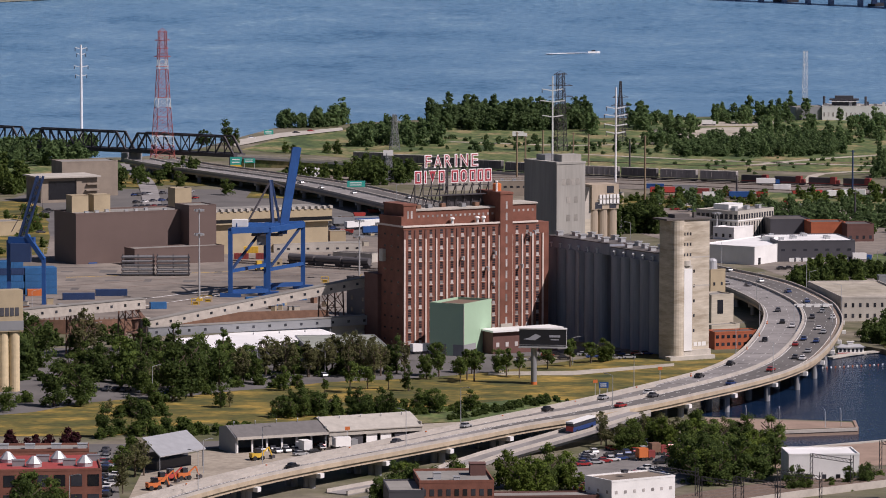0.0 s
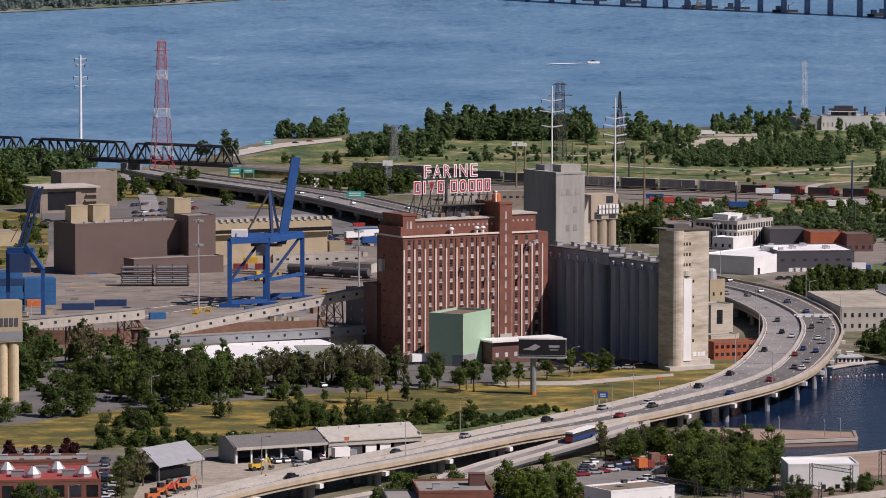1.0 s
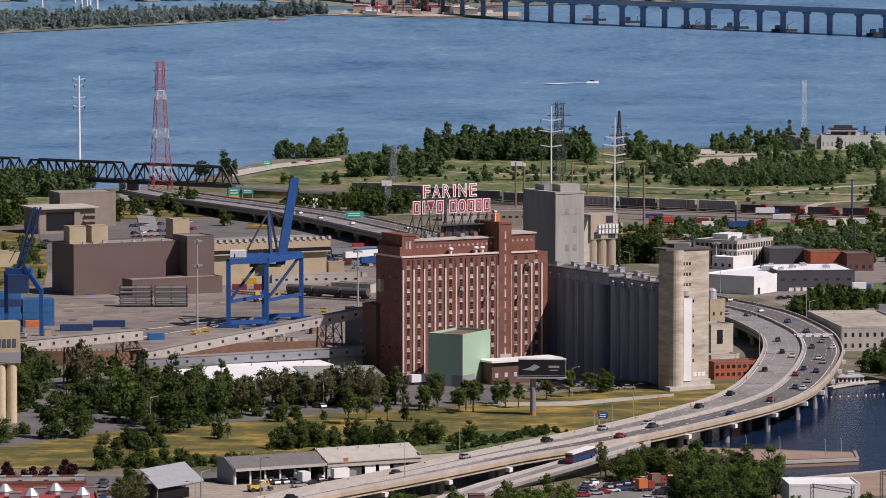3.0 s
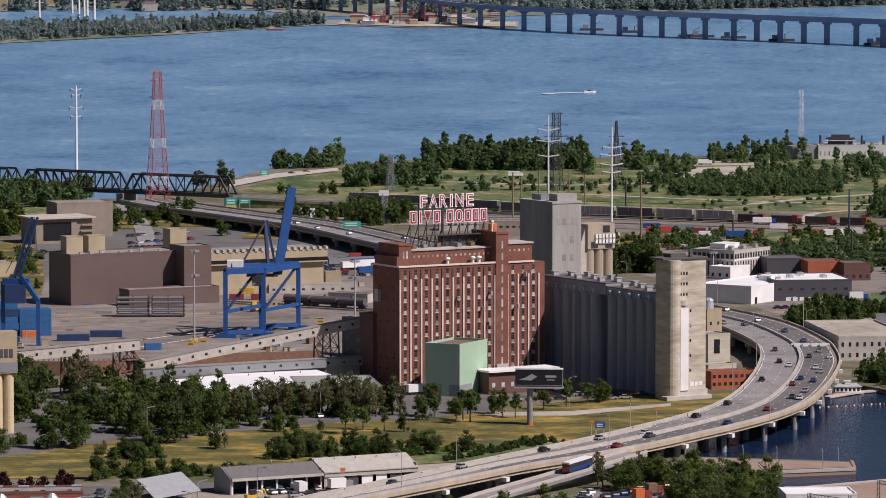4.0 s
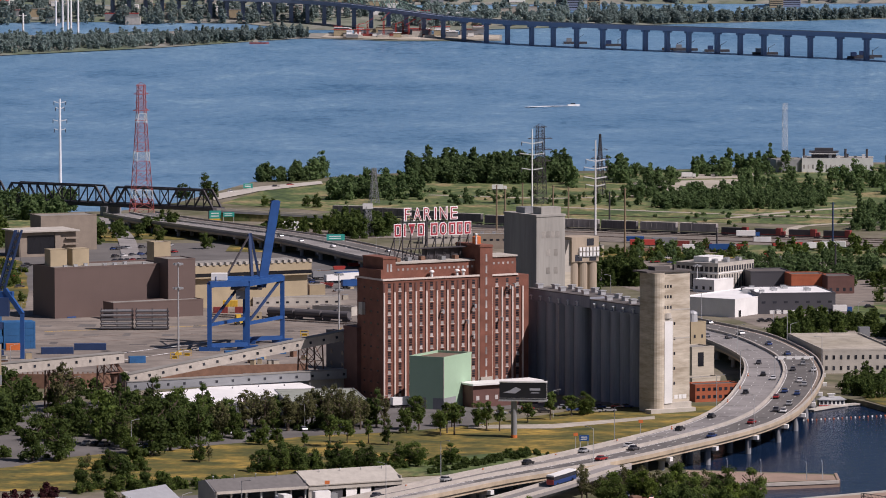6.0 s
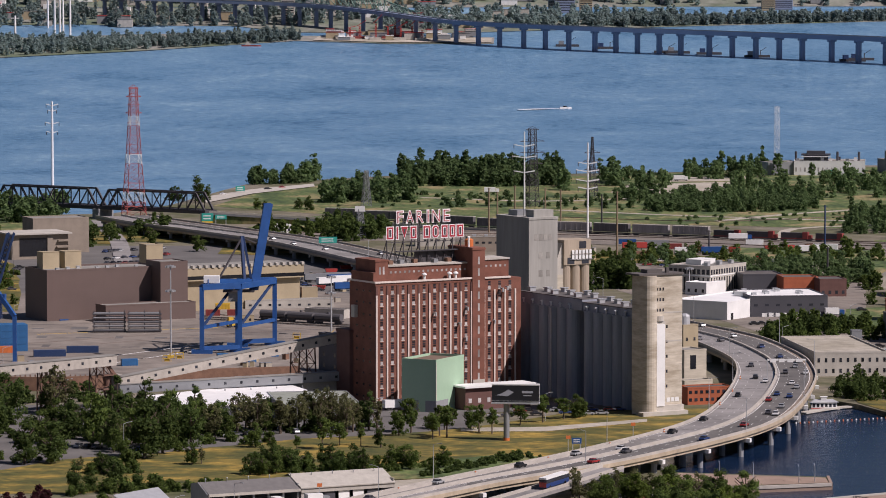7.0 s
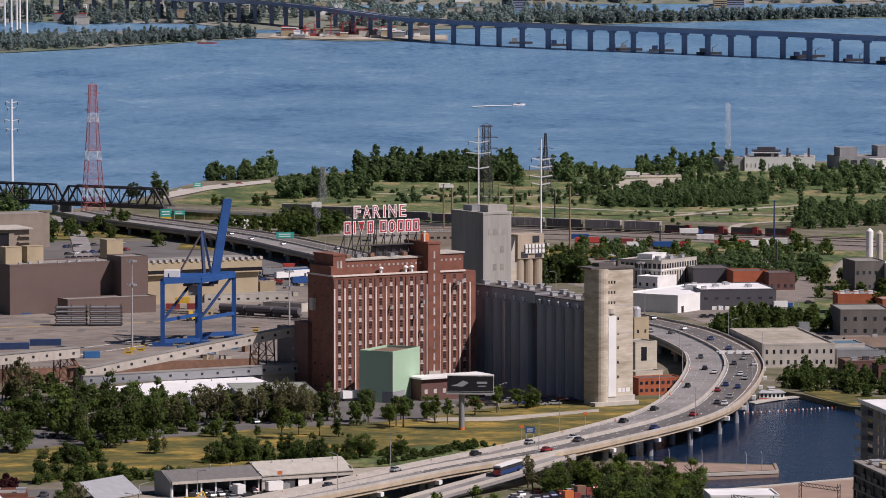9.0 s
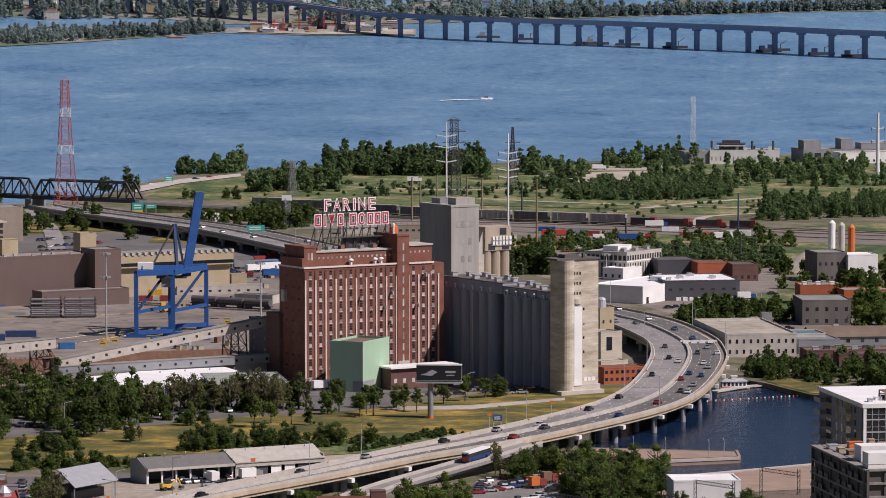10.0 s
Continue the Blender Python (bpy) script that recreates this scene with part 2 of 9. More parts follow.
# ---- mesh tools ----
class Geo:
    """Gathers primitives into one mesh."""

    def __init__(self):
        self.v, self.f = [], []

    def add(self, verts, faces):
        k = len(self.v)
        self.v += [tuple(p) for p in verts]
        self.f += [tuple(i + k for i in q) for q in faces]
        return self

    def box(self, x0, y0, z0, x1, y1, z1):
        return self.add([(x, y, z) for z in (z0, z1) for x, y in ((x0, y0), (x1, y0), (x1, y1), (x0, y1))],
                        [(3, 2, 1, 0), (4, 5, 6, 7), (0, 1, 5, 4), (1, 2, 6, 5), (2, 3, 7, 6), (3, 0, 4, 7)])

    def prism(self, poly, z0, z1):
        k = len(poly)
        return self.add([(x, y, z0) for x, y in poly] + [(x, y, z1) for x, y in poly],
                        [tuple(range(k))[::-1], tuple(range(k, 2 * k))] +
                        [(i, (i + 1) % k, k + (i + 1) % k, k + i) for i in range(k)])

    def cyl(self, x, y, z0, z1, r0, r1=None, n=10):
        r1 = r0 if r1 is None else r1
        a = [2 * math.pi * i / n for i in range(n)]
        return self.add([(x + r0 * math.cos(t), y + r0 * math.sin(t), z0) for t in a] +
                        [(x + r1 * math.cos(t), y + r1 * math.sin(t), z1) for t in a],
                        [tuple(range(n))[::-1], tuple(range(n, 2 * n))] +
                        [(i, (i + 1) % n, n + (i + 1) % n, n + i) for i in range(n)])

    def beam(self, p, q, w, h=None):
        """A square bar from p to q."""
        p, q = Vector(p), Vector(q)
        d = (q - p).normalized()
        side = d.cross(Vector((0, 0, 1)))
        side = Vector((1, 0, 0)) if side.length < 0.01 else side.normalized()
        up = side.cross(d) * ((h or w) / 2)
        side = side * (w / 2)
        return self.add([e + s for e in (p, q) for s in (-side - up, side - up, side + up, -side + up)],
                        [(0, 1, 2, 3), (7, 6, 5, 4), (0, 4, 5, 1), (1, 5, 6, 2), (2, 6, 7, 3), (3, 7, 4, 0)])

    def dome(self, x, y, z, r, squash=1.0, n=10, rings=4):
        for k in range(rings):
            a, b = (math.pi / 2 * (k + e) / rings for e in (0, 1))
            self.cyl(x, y, z + r * squash * math.sin(a), z + r * squash * math.sin(b),
                     r * math.cos(a), max(r * math.cos(b), 0.01), n)
        return self

    def mesh(self, name, material):
        me = bpy.data.meshes.new(name)
        me.from_pydata(self.v, [], self.f)
        me.materials.append(material)
        me.update()
        return me


def part(name, geo, material, parent, label="", kind=""):
    """One mesh object under a thing or under a part."""
    ob = new(name, geo if isinstance(geo, bpy.types.Mesh) else geo.mesh(name, material))
    ob.parent = parent
    return tagged(ob, label=label, kind=kind)


def at(ob, x, y, z=0.0, turn=0.0):
    ob.matrix_basis = pose(x, y, z, 0, 0, turn)
    return ob


def thing(name, x, y, z, turn, label, category, group="", kind=""):
    return tagged(at(new(name), x, y, z, turn), label, category, group, kind)


def solid(name, geo, material, label="", category="", kind="structure", group=""):
    return tagged(new(name, geo.mesh(name, material)), label, category, group, kind)


def sheet(name, poly, z, material, label, category, kind="structure", deep=0.0):
    """A flat, many-cornered piece of ground; deep: the height of its sides."""
    n = len(poly)
    tris = tessellate_polygon([[Vector((x, y, 0)) for x, y in poly]])
    turn = sum(poly[i - 1][0] * poly[i][1] - poly[i][0] * poly[i - 1][1] for i in range(n)) > 0
    faces = []
    for a, b, c in tris:
        (ax, ay), (bx, by), (cx, cy) = poly[a], poly[b], poly[c]
        faces.append((a, b, c) if (bx - ax) * (cy - ay) - (by - ay) * (cx - ax) > 0 else (a, c, b))
    verts = [(x, y, z) for x, y in poly]
    if deep:
        verts += [(x, y, z - deep) for x, y in poly]
        for i in range(n):
            k = (i + 1) % n
            faces.append((i, n + i, n + k, k) if turn else (i, k, n + k, n + i))
    me = bpy.data.meshes.new(name)
    me.from_pydata(verts, [], faces)
    me.materials.append(material)
    me.update()
    return tagged(new(name, me), label, category, "", kind)


def smooth(points, step=8.0):
    """A rounded line through the points, in even short steps."""
    pts = [Vector(p) for p in points]
    pts = [pts[0] * 2 - pts[1]] + pts + [pts[-1] * 2 - pts[-2]]
    out = []
    for a, b, c, d in zip(pts, pts[1:], pts[2:], pts[3:]):
        n = max(1, int((c - b).length / step))
        for i in range(n):
            t = i / n
            out.append(0.5 * (2 * b + (c - a) * t + (2 * a - 5 * b + 4 * c - d) * t * t + (3 * b - a - 3 * c + d) * t ** 3))
    return out + [pts[-2]]


def offset(line, d, grow=None):
    """The line moved d metres to its right."""
    out = []
    for i, p in enumerate(line):
        q = (line[min(i + 1, len(line) - 1)] - line[max(i - 1, 0)])
        q.z = 0
        q.normalize()
        out.append(p + Vector((q.y, -q.x, 0)) * (d + (grow[i] if grow else 0)))
    return out


def ribbon(line, d0, d1, z0, z1, grow=None, both=True):
    """A solid band along a line, from d0 to d1 on its right, from z0 to z1 above it."""
    a, b = offset(line, d0, grow if both else None), offset(line, d1, grow)
    g, n = Geo(), len(line)
    for p, q in zip(a, b):
        g.v += [(p.x, p.y, p.z + z0), (q.x, q.y, q.z + z0), (q.x, q.y, q.z + z1), (p.x, p.y, p.z + z1)]
    for i in range(n - 1):
        k = 4 * i
        g.f += [(k + j, k + (j + 1) % 4, k + 4 + (j + 1) % 4, k + 4 + j) for j in range(4)]
    g.f += [(3, 2, 1, 0), (4 * n - 4, 4 * n - 3, 4 * n - 2, 4 * n - 1)]
    return g


# Past three kilometres the land and water are drawn in towards the lens's five-kilometre reach,
# each thing smaller by as much as it is nearer.
EYE = Vector((0, 0, 164))


def draw_in(depth):
    return 1.0 if depth <= 3000 else (3000 + 1960 * (1 - math.exp((3000 - depth) / 1960))) / depth


def far_point(x, y, z=-6.0):
    return EYE + (Vector((x, y, z)) - EYE) * draw_in(y)


def far_pose(x, y, z=-6.0, turn=0.0):
    p, s = far_point(x, y, z), draw_in(y)
    return Matrix.Translation(p) @ pose(0, 0, 0, 0, 0, turn) @ Matrix.Scale(s, 4)


# ---- ground and water ----
LAND_EDGE = [(-1400, -700), (1400, -700), (1400, 1400), (260.0, 1338.0), (139.4, 1260.3), (118.0, 1246.5), (96.4, 1232.6),
    (88.1, 1226.5), (72.3, 1239.3), (74.1, 1266.7), (119.3, 1279.6), (119.9, 1295.4), (76.2, 1306.1), (69.7, 1311.6), (72.8, 1371.5), (93.2, 1425.7),
    (110.7, 1450.3), (124.0, 1486.2), (139.4, 1507.4), (148.4, 1492.0), (153.4, 1475.3), (160.1, 1455.2), (169.3, 1449.6), (190.7, 1448.8), (900, 1530), (1400, 1600), (1600, 2900),
    (299.9, 2974.5), (232.9, 2940.1), (169.7, 2893.4), (94.6, 2873.8), (-16.2, 2854.5), (-59.3, 2810.3), (-111.3, 2755.6),
    (-128.2, 2663.3), (-147.4, 2551.1), (-176.6, 2476.6), (-248.0, 2457.5), (-900, 2450), (-1500, 2400)]
ground = sheet("ground", LAND_EDGE, 0.0, LAND, "open city ground of worn soil, dry grass and gravel", "ground", deep=9.0)
g = Geo()
cols, rows_ = 30, [2300, 2600, 3000, 3200, 3400, 3700, 4000, 4400, 4800, 5300, 5800, 6400, 7000, 7800, 8600, 9600, 11000, 13000, 17000, 25000, 60000]
for d in rows_:
    for i in range(cols + 1):
        g.v.append(tuple(far_point((i / cols - 0.5) * (1.2 * d), d)))
for j in range(len(rows_) - 1):
    for i in range(cols):
        k = j * (cols + 1) + i
        g.f.append((k, k + 1, k + cols + 2, k + cols + 1))
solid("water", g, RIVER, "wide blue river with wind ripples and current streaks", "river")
sheet("water", [(150, 1150), (1300, 1100), (1300, 1720), (60, 1720), (60, 1280)], -1.7, BASIN, "calm dark water of a canal basin", "water")

# ---- the elevated expressway ----
# x, y and half the deck's width
CENTRE = [(-110.2, 994.0, 5.6), (-99.2, 1022.6, 5.4), (-88.0, 1052.1, 5.2), (-76.3, 1081.0, 5.1), (-64.2, 1109.3, 5.1), (-50.3, 1136.3, 5.3),
    (-34.6, 1162.6, 6.2), (-17.9, 1187.6, 7.0), (-1.5, 1213.5, 7.7), (15.0, 1240.4, 8.4), (32.7, 1265.2, 10.0), (50.0, 1291.2, 11.3), (65.6, 1318.3, 11.8),
    (80.1, 1344.7, 12.3), (93.0, 1372.6, 12.8), (102.7, 1402.4, 13.3), (109.4, 1433.1, 13.5), (114.8, 1464.5, 13.7), (119.4, 1496.0, 13.9), (123.1, 1527.0, 14.0),
    (125.0, 1557.7, 13.7), (124.8, 1592.0, 13.8), (118.0, 1646.6, 14.6), (108.8, 1683.0, 15.0), (84.2, 1748.1, 15.0), (41.5, 1868.5, 15.0),
    (0.6, 2003.2, 15.0), (-23.5, 2071.1, 15.0), (-61.0, 2174.2, 15.0), (-103.9, 2254.2, 15.0), (-143.0, 2322.7, 15.0), (-162.6, 2367.6, 15.0)]
axis = smooth(CENTRE, 9)
HALVES = [p.z for p in axis]
axis = [Vector((p.x, p.y, 6.0)) for p in axis]
FIRST_DASH = next(i for i, p in enumerate(axis) if p.y > 1225)


def lane(f, d=0.0):
    """The line at the fraction f of the deck's half width (-1 inner edge, 1 outer edge), d metres further to its right."""
    out = []
    for i, p in enumerate(axis):
        q = axis[min(i + 1, len(axis) - 1)] - axis[max(i - 1, 0)]
        q.normalize()
        out.append(p + Vector((q.y, -q.x, 0)) * (f * HALVES[i] + d))
    return out


def band(a, b, z0, z1):
    """A solid strip between two lines, from z0 to z1 above them."""
    g, n = Geo(), len(a)
    for p, q in zip(a, b):
        g.v += [(p.x, p.y, p.z + z0), (q.x, q.y, q.z + z0), (q.x, q.y, q.z + z1), (p.x, p.y, p.z + z1)]
    for i in range(n - 1):
        k = 4 * i
        g.f += [(k + j, k + (j + 1) % 4, k + 4 + (j + 1) % 4, k + 4 + j) for j in range(4)]
    g.f += [(3, 2, 1, 0), (4 * n - 4, 4 * n - 3, 4 * n - 2, 4 * n - 1)]
    return g


road = thing("expressway", 0, 0, 0, 0, "curving elevated expressway of worn pale concrete and asphalt", "expressway", kind="structure")
part("deck", band(lane(-1), lane(1), -1.0, 0.0), DECK, road, "worn grey road deck")
part("asphalt_lanes", band(lane(0, 1.2)[FIRST_DASH:], lane(1, -2.6)[FIRST_DASH:], 0.0, 0.05), ASPHALT, road, "darker asphalt lanes")
part("asphalt_lanes", band(lane(-1, 3.0)[:FIRST_DASH + 14], lane(0, -0.9)[:FIRST_DASH + 14], 0.0, 0.05), ASPHALT_WORN, road, "patched grey asphalt lanes")
part("shoulder", band(lane(1, -2.6)[FIRST_DASH:], lane(1, -0.9)[FIRST_DASH:], 0.0, 0.05), SHOULDER, road, "brown worn shoulder strip")
for f, d in ((-1, 0.0), (1, -0.4)):
    part("parapet", band(lane(f, d), lane(f, d + 0.4), 0.0, 0.9), BARRIER, road, "pale concrete parapet")
part("work_barrier", band(lane(-1, 2.2)[4:FIRST_DASH + 12], lane(-1, 2.7)[4:FIRST_DASH + 12], 0.0, 0.8), BARRIER, road, "pale concrete work-zone barrier")
part("median_barrier", band(lane(0, -0.35), lane(0, 0.35), 0.0, 0.9), BARRIER, road, "pale concrete median barrier")
for f, d in ((-1, 0.5), (1, -0.9)):
    part("girder", band(lane(f, d), lane(f, d + 0.5), -2.0, -1.0), GIRDER, road, "tan edge girder")
part("fascia", band(lane(1, 0.0), lane(1, 0.12), -1.0, 0.15), GIRDER, road, "tan painted deck edge")
part("girder", band(lane(-0.4), lane(0.4), -2.0, -1.0), CONCRETE_GREY, road)
dash = Geo().box(-1.3, -0.075, 0, 1.3, 0.075, 0.02).mesh("lane_mark", LINE)
for f in (-0.66, -0.36, 0.3, 0.58):
    line = lane(f)
    for i in range(FIRST_DASH, len(line) - 60):
        q = line[i + 1] - line[i]
        if q.length > 2:
            at(part("lane_mark", dash, LINE, road), line[i].x, line[i].y, 6.06, math.degrees(math.atan2(q.y, q.x)))
for f, d in ((-1, 1.2), (0, -1.0), (0, 1.0), (1, -2.4)):
    part("edge_line", band(lane(f, d), lane(f, d + 0.2), 0.06, 0.075), LINE, road)
seam = Geo().box(-0.12, -1.0, 0, 0.12, 1.0, 0.02).mesh("joint", TAR_ROOF)
pier_mesh = Geo().cyl(0, 0, -9, 3.2, 0.95, 0.95, 12).mesh("pier", CONCRETE_GREY)
cap_mesh = Geo().box(-0.9, -1.0, 2.9, 0.9, 1.0, 3.95).mesh("pier_cap", BARRIER)
# White end blocks put sunlight on the concrete pier caps into the colour.
end_mesh = Geo().box(-0.9, -1.3, 2.9, 0.9, 0.0, 4.1).mesh("cap_end", WHITE)
gone = 0.0
for i, (a, b) in enumerate(zip(axis, axis[1:])):
    gone += (b - a).length
    if gone > 26:
        gone = 0.0
        turn = math.degrees(math.atan2((b - a).y, (b - a).x))
        h = HALVES[i]
        p_cap = part("pier_cap", cap_mesh, BARRIER, road)
        p_cap.matrix_basis = pose(a.x, a.y, 0, 0, 0, turn) @ Matrix.Diagonal((1, h - 0.3, 1, 1))
        side = Vector(((b - a).y, -(b - a).x, 0)).normalized()
        e = a + side * (h - 0.2)
        at(part("cap_end", end_mesh, WHITE, road, "pier cap end whitened to look sunlit"), e.x, e.y, 0, turn)
        j = part("joint", seam, TAR_ROOF, road)
        j.matrix_basis = pose(a.x, a.y, 6.055, 0, 0, turn) @ Matrix.Diagonal((1, h - 0.6, 1, 1))
        for s in (-h + 2.0, -h * 0.34, h * 0.34, h - 2.2):
            q = a + side * s
            at(part("pier", pier_mesh, CONCRETE_GREY, road), q.x, q.y)
# the lower slip road beside it
SLIP = [(-30.0, 1140.0, 0.3), (-5.8, 1174.4, 0.4), (11.3, 1206.9, 1.5), (25.7, 1224.4, 3.2), (37.0, 1239.0, 4.5), (46.5, 1254.0, 5.5), (55.0, 1270.0, 5.8)]
slip_axis = smooth(SLIP, 9)
slip = thing("slip_road", 0, 0, 0, 0, "concrete slip road climbing to the expressway", "slip road", kind="structure")
part("deck", ribbon(slip_axis, -3.6, 3.6, -1.0, 0), DECK, slip)
for d in (-3.6, 3.2):
    part("parapet", ribbon(slip_axis, d, d + 0.4, 0.0, 0.9), BARRIER, slip)
part("girder", ribbon(slip_axis, -2.6, 2.6, -2.0, -1.2), CONCRETE_GREY, slip)
part("abutment", ribbon(slip_axis[:len(slip_axis) // 4], -3.6, 3.6, -6.0, -1.2), CONCRETE_GREY, slip)
slip_pier = Geo().cyl(0, 0, -1, 0, 0.8, 0.8, 12).cyl(0, 0, 0, 3.2, 0.8, 0.8, 12).mesh("pier", CONCRETE_GREY)
for p in slip_axis[len(slip_axis) // 4::3]:
    at(part("pier", slip_pier, CONCRETE_GREY, slip), p.x, p.y, p.z - 5.0)

# ---- the flour mill ----
GRID = 31.0
U = Vector((math.cos(radians(GRID)), math.sin(radians(GRID)), 0))


mill = thing("flour_mill", -16.4, 1491.4, 0, GRID, "tall red brick flour mill with pale pilasters and a stepped roof", "mill")
MW, MH = 42.4, 42.0
part("wall", Geo().box(0, 0, 0, MW, 17.5, MH - 1.5).box(-0.1, -0.1, MH - 1.5, MW, 17.5, MH - 0.6), BRICK, mill, "red brick main block")
part("roof", Geo().box(0.4, 0.4, MH - 0.6, MW, 17.2, MH - 0.4), GREY_ROOF, mill)
part("cornice", Geo().box(-0.35, -0.45, MH - 0.6, MW, 0.1, MH).box(-0.35, 0.1, MH - 0.6, 0.1, 17.7, MH), STONE_TRIM, mill, "pale stone cornice")
BAY = 4.21
pil = Geo().box(-0.27, -0.35, 0, 0.27, 0.05, MH - 4.7).mesh("pilaster", STONE_TRIM)
pil_top = Geo().box(-0.36, -0.28, MH - 4.7, 0.36, 0.05, MH - 1.6).mesh("pilaster_head", BRICK_DARK)
for i in range(10):
    at(part("pilaster", pil, STONE_TRIM, mill), 0.4 + i * BAY, 0)
    at(part("pilaster_head", pil_top, BRICK_DARK, mill), 0.4 + i * BAY, 0)
w_pale = Geo().box(-0.5, -0.05, 0, 0.5, 0.05, 1.05).mesh("window", GLASS_PALE)
w_dark = Geo().box(-0.55, -0.04, 0, 0.55, 0.05, 0.6).mesh("window", GLASS_DARK)
w_sill = Geo().box(-0.75, -0.16, 0, 0.75, 0.05, 0.16).mesh("sill", STONE_TRIM)
STOREY = 4.02
for i in range(9):
    for k in range(10):
        x, z = 0.4 + (i + 0.5) * BAY, 1.4 + k * STOREY
        if z < 40:
            w = at(part("window", w_pale, GLASS_PALE, mill), x, 0, z)
            at(part("sill", w_sill, STONE_TRIM, w), 0, 0, -0.16)
            for q in (1.3, 2.1, 2.9):
                if z + q < 39.8:
                    at(part("louvre", w_dark, GLASS_DARK, mill), x, 0, z + q)
# stair tower, wing and roof houses
TX = 0.4 + 9 * BAY + 0.2
part("stair_tower", Geo().box(TX, -0.6, 0, TX + 5.0, 15.5, 52.2).box(TX - 0.2, -0.8, 51.4, TX + 5.2, 15.7, 52.0), BRICK, mill, "red brick stair tower")
strip = Geo().box(-0.34, -0.66, 0, 0.34, -0.5, 2.6).mesh("window", GLASS_PALE)
for k in range(12):
    at(part("window", strip, GLASS_PALE, mill), TX + 2.5, 0, 2.2 + k * STOREY)
part("door_bay", Geo().box(TX + 0.1, -1.0, 0, TX + 4.9, -0.5, 6.5), CONCRETE_PALE, mill)
WX = TX + 5.0
part("wing", Geo().box(WX, 0.6, 0, WX + 15.5, 16.5, 41.2), BRICK, mill, "red brick end wing")
part("cornice", Geo().box(WX, 0.2, 41.2, WX + 11.0, 0.8, 41.8), STONE_TRIM, mill)
for i in range(4):
    at(part("pilaster", pil, STONE_TRIM, mill), WX + 0.4 + i * BAY, 0.6)
    if i < 3:
        for k in range(10):
            x, z = WX + 0.4 + (i + 0.5) * BAY, 1.4 + k * STOREY
            w = at(part("window", w_pale, GLASS_PALE, mill), x, 0.6, z)
            at(part("sill", w_sill, STONE_TRIM, w), 0, 0, -0.16)
            for q in (1.3, 2.1, 2.9):
                if z + q < 39.8:
                    at(part("louvre", w_dark, GLASS_DARK, mill), x, 0.6, z + q)
part("roof_house", Geo().box(WX, 4.0, 41.2, WX + 12.5, 15, 47.4), BRICK, mill, "brick roof house")
part("roof_house_roof", Geo().box(WX, 3.6, 47.4, WX + 12.9, 15.2, 47.9), CONCRETE_PALE, mill)
part("roof_house", Geo().box(6.0, 3.2, MH - 0.4, TX, 14, 46.6), BRICK, mill, "long brick roof house")
part("roof_house_roof", Geo().box(5.7, 2.8, 46.6, TX, 14.2, 47.1), CONCRETE_PALE, mill)
small = Geo().box(-0.35, -0.05, 0, 0.35, 0.05, 0.75).mesh("window", GLASS_PALE)
for i in range(17):
    at(part("window", small, GLASS_PALE, mill), 8.0 + i * 1.85, 3.2, 44.3)
for i in range(6):
    at(part("window", small, GLASS_PALE, mill), WX + 1.5 + i * 1.9, 4.0, 44.9)
part("roof_tower", Geo().box(1.2, 2.0, MH - 0.4, 6.2, 15.5, 49.0).box(1.0, 1.8, 48.6, 6.4, 15.7, 49.2), BRICK, mill, "brick roof tower")
for x in (3.0, 4.4):
    at(part("window", strip, GLASS_PALE, mill), x, 2.6, 44.2)
part("roof_house", Geo().box(-0.2, 1.0, MH - 0.4, 1.4, 16, 45.0), BRICK, mill)
part("annex", Geo().box(-1.5, 15, 0, 10, 24, 24).box(-1.7, 14.8, 23.4, 10.2, 24.2, 24.4), BRICK_DARK, mill, "dark brick annex")
for x, y in ((TX - 8.0, 1.6), (TX - 5.5, 1.6), (TX - 18, 1.8)):
    part("roof_vent", Geo().cyl(x, y, MH - 0.4, MH + 1.4, 0.45, 0.45, 10).dome(x, y, MH + 1.4, 0.95, 0.8), WHITE, mill, "white mushroom vent")
for k, (x, z) in enumerate(((TX - 2.6, 31.5), (TX - 3.2, 21.0), (TX - 5.6, 26.2), (TX - 15.5, 30.2), (WX + 6.5, 37.5), (WX + 8.5, 38.0), (WX + 3.4, 26.5))):
    part("pipe_outlet", Geo().box(x, -1.7, z, x + 0.5, 0, z + 0.45).box(x, -1.7, z - 0.9, x + 0.5, -1.2, z), GALV, mill, "small metal dust outlet")
part("hoist_frame", Geo().box(-1.3, 12.0, 29, 0, 14.4, 33.2), CONCRETE_PALE, mill)
part("roof_tank", Geo().cyl(TX + 2.6, 6, 52.2, 54.6, 1.5, 1.5, 14).cyl(TX + 2.6, 6, 54.6, 55.1, 1.5, 0.4, 14), ORANGE_PAINT, mill, "small orange roof tank")
part("roof_pipe", Geo().cyl(TX + 0.6, 3, 52.2, 55.5, 0.35, 0.35, 8).dome(TX + 0.6, 3, 55.5, 0.55, 0.9), WHITE, mill, "white bent vent pipe")
for i, x in enumerate((9, 14, 20, 27, 33)):
    part("roof_unit", Geo().box(x, 6 + i % 3, 47.1, x + 1.6, 8 + i % 3, 48.4), GREY_METAL if i % 2 else RUST, mill, "rusty roof unit")
# side windows in the shaded end wall
for k in range(10):
    for y in (3.5, 8.0, 12.5):
        at(part("window", w_dark, GLASS_DARK, mill), -0.0, y, 2.0 + k * STOREY, 90)

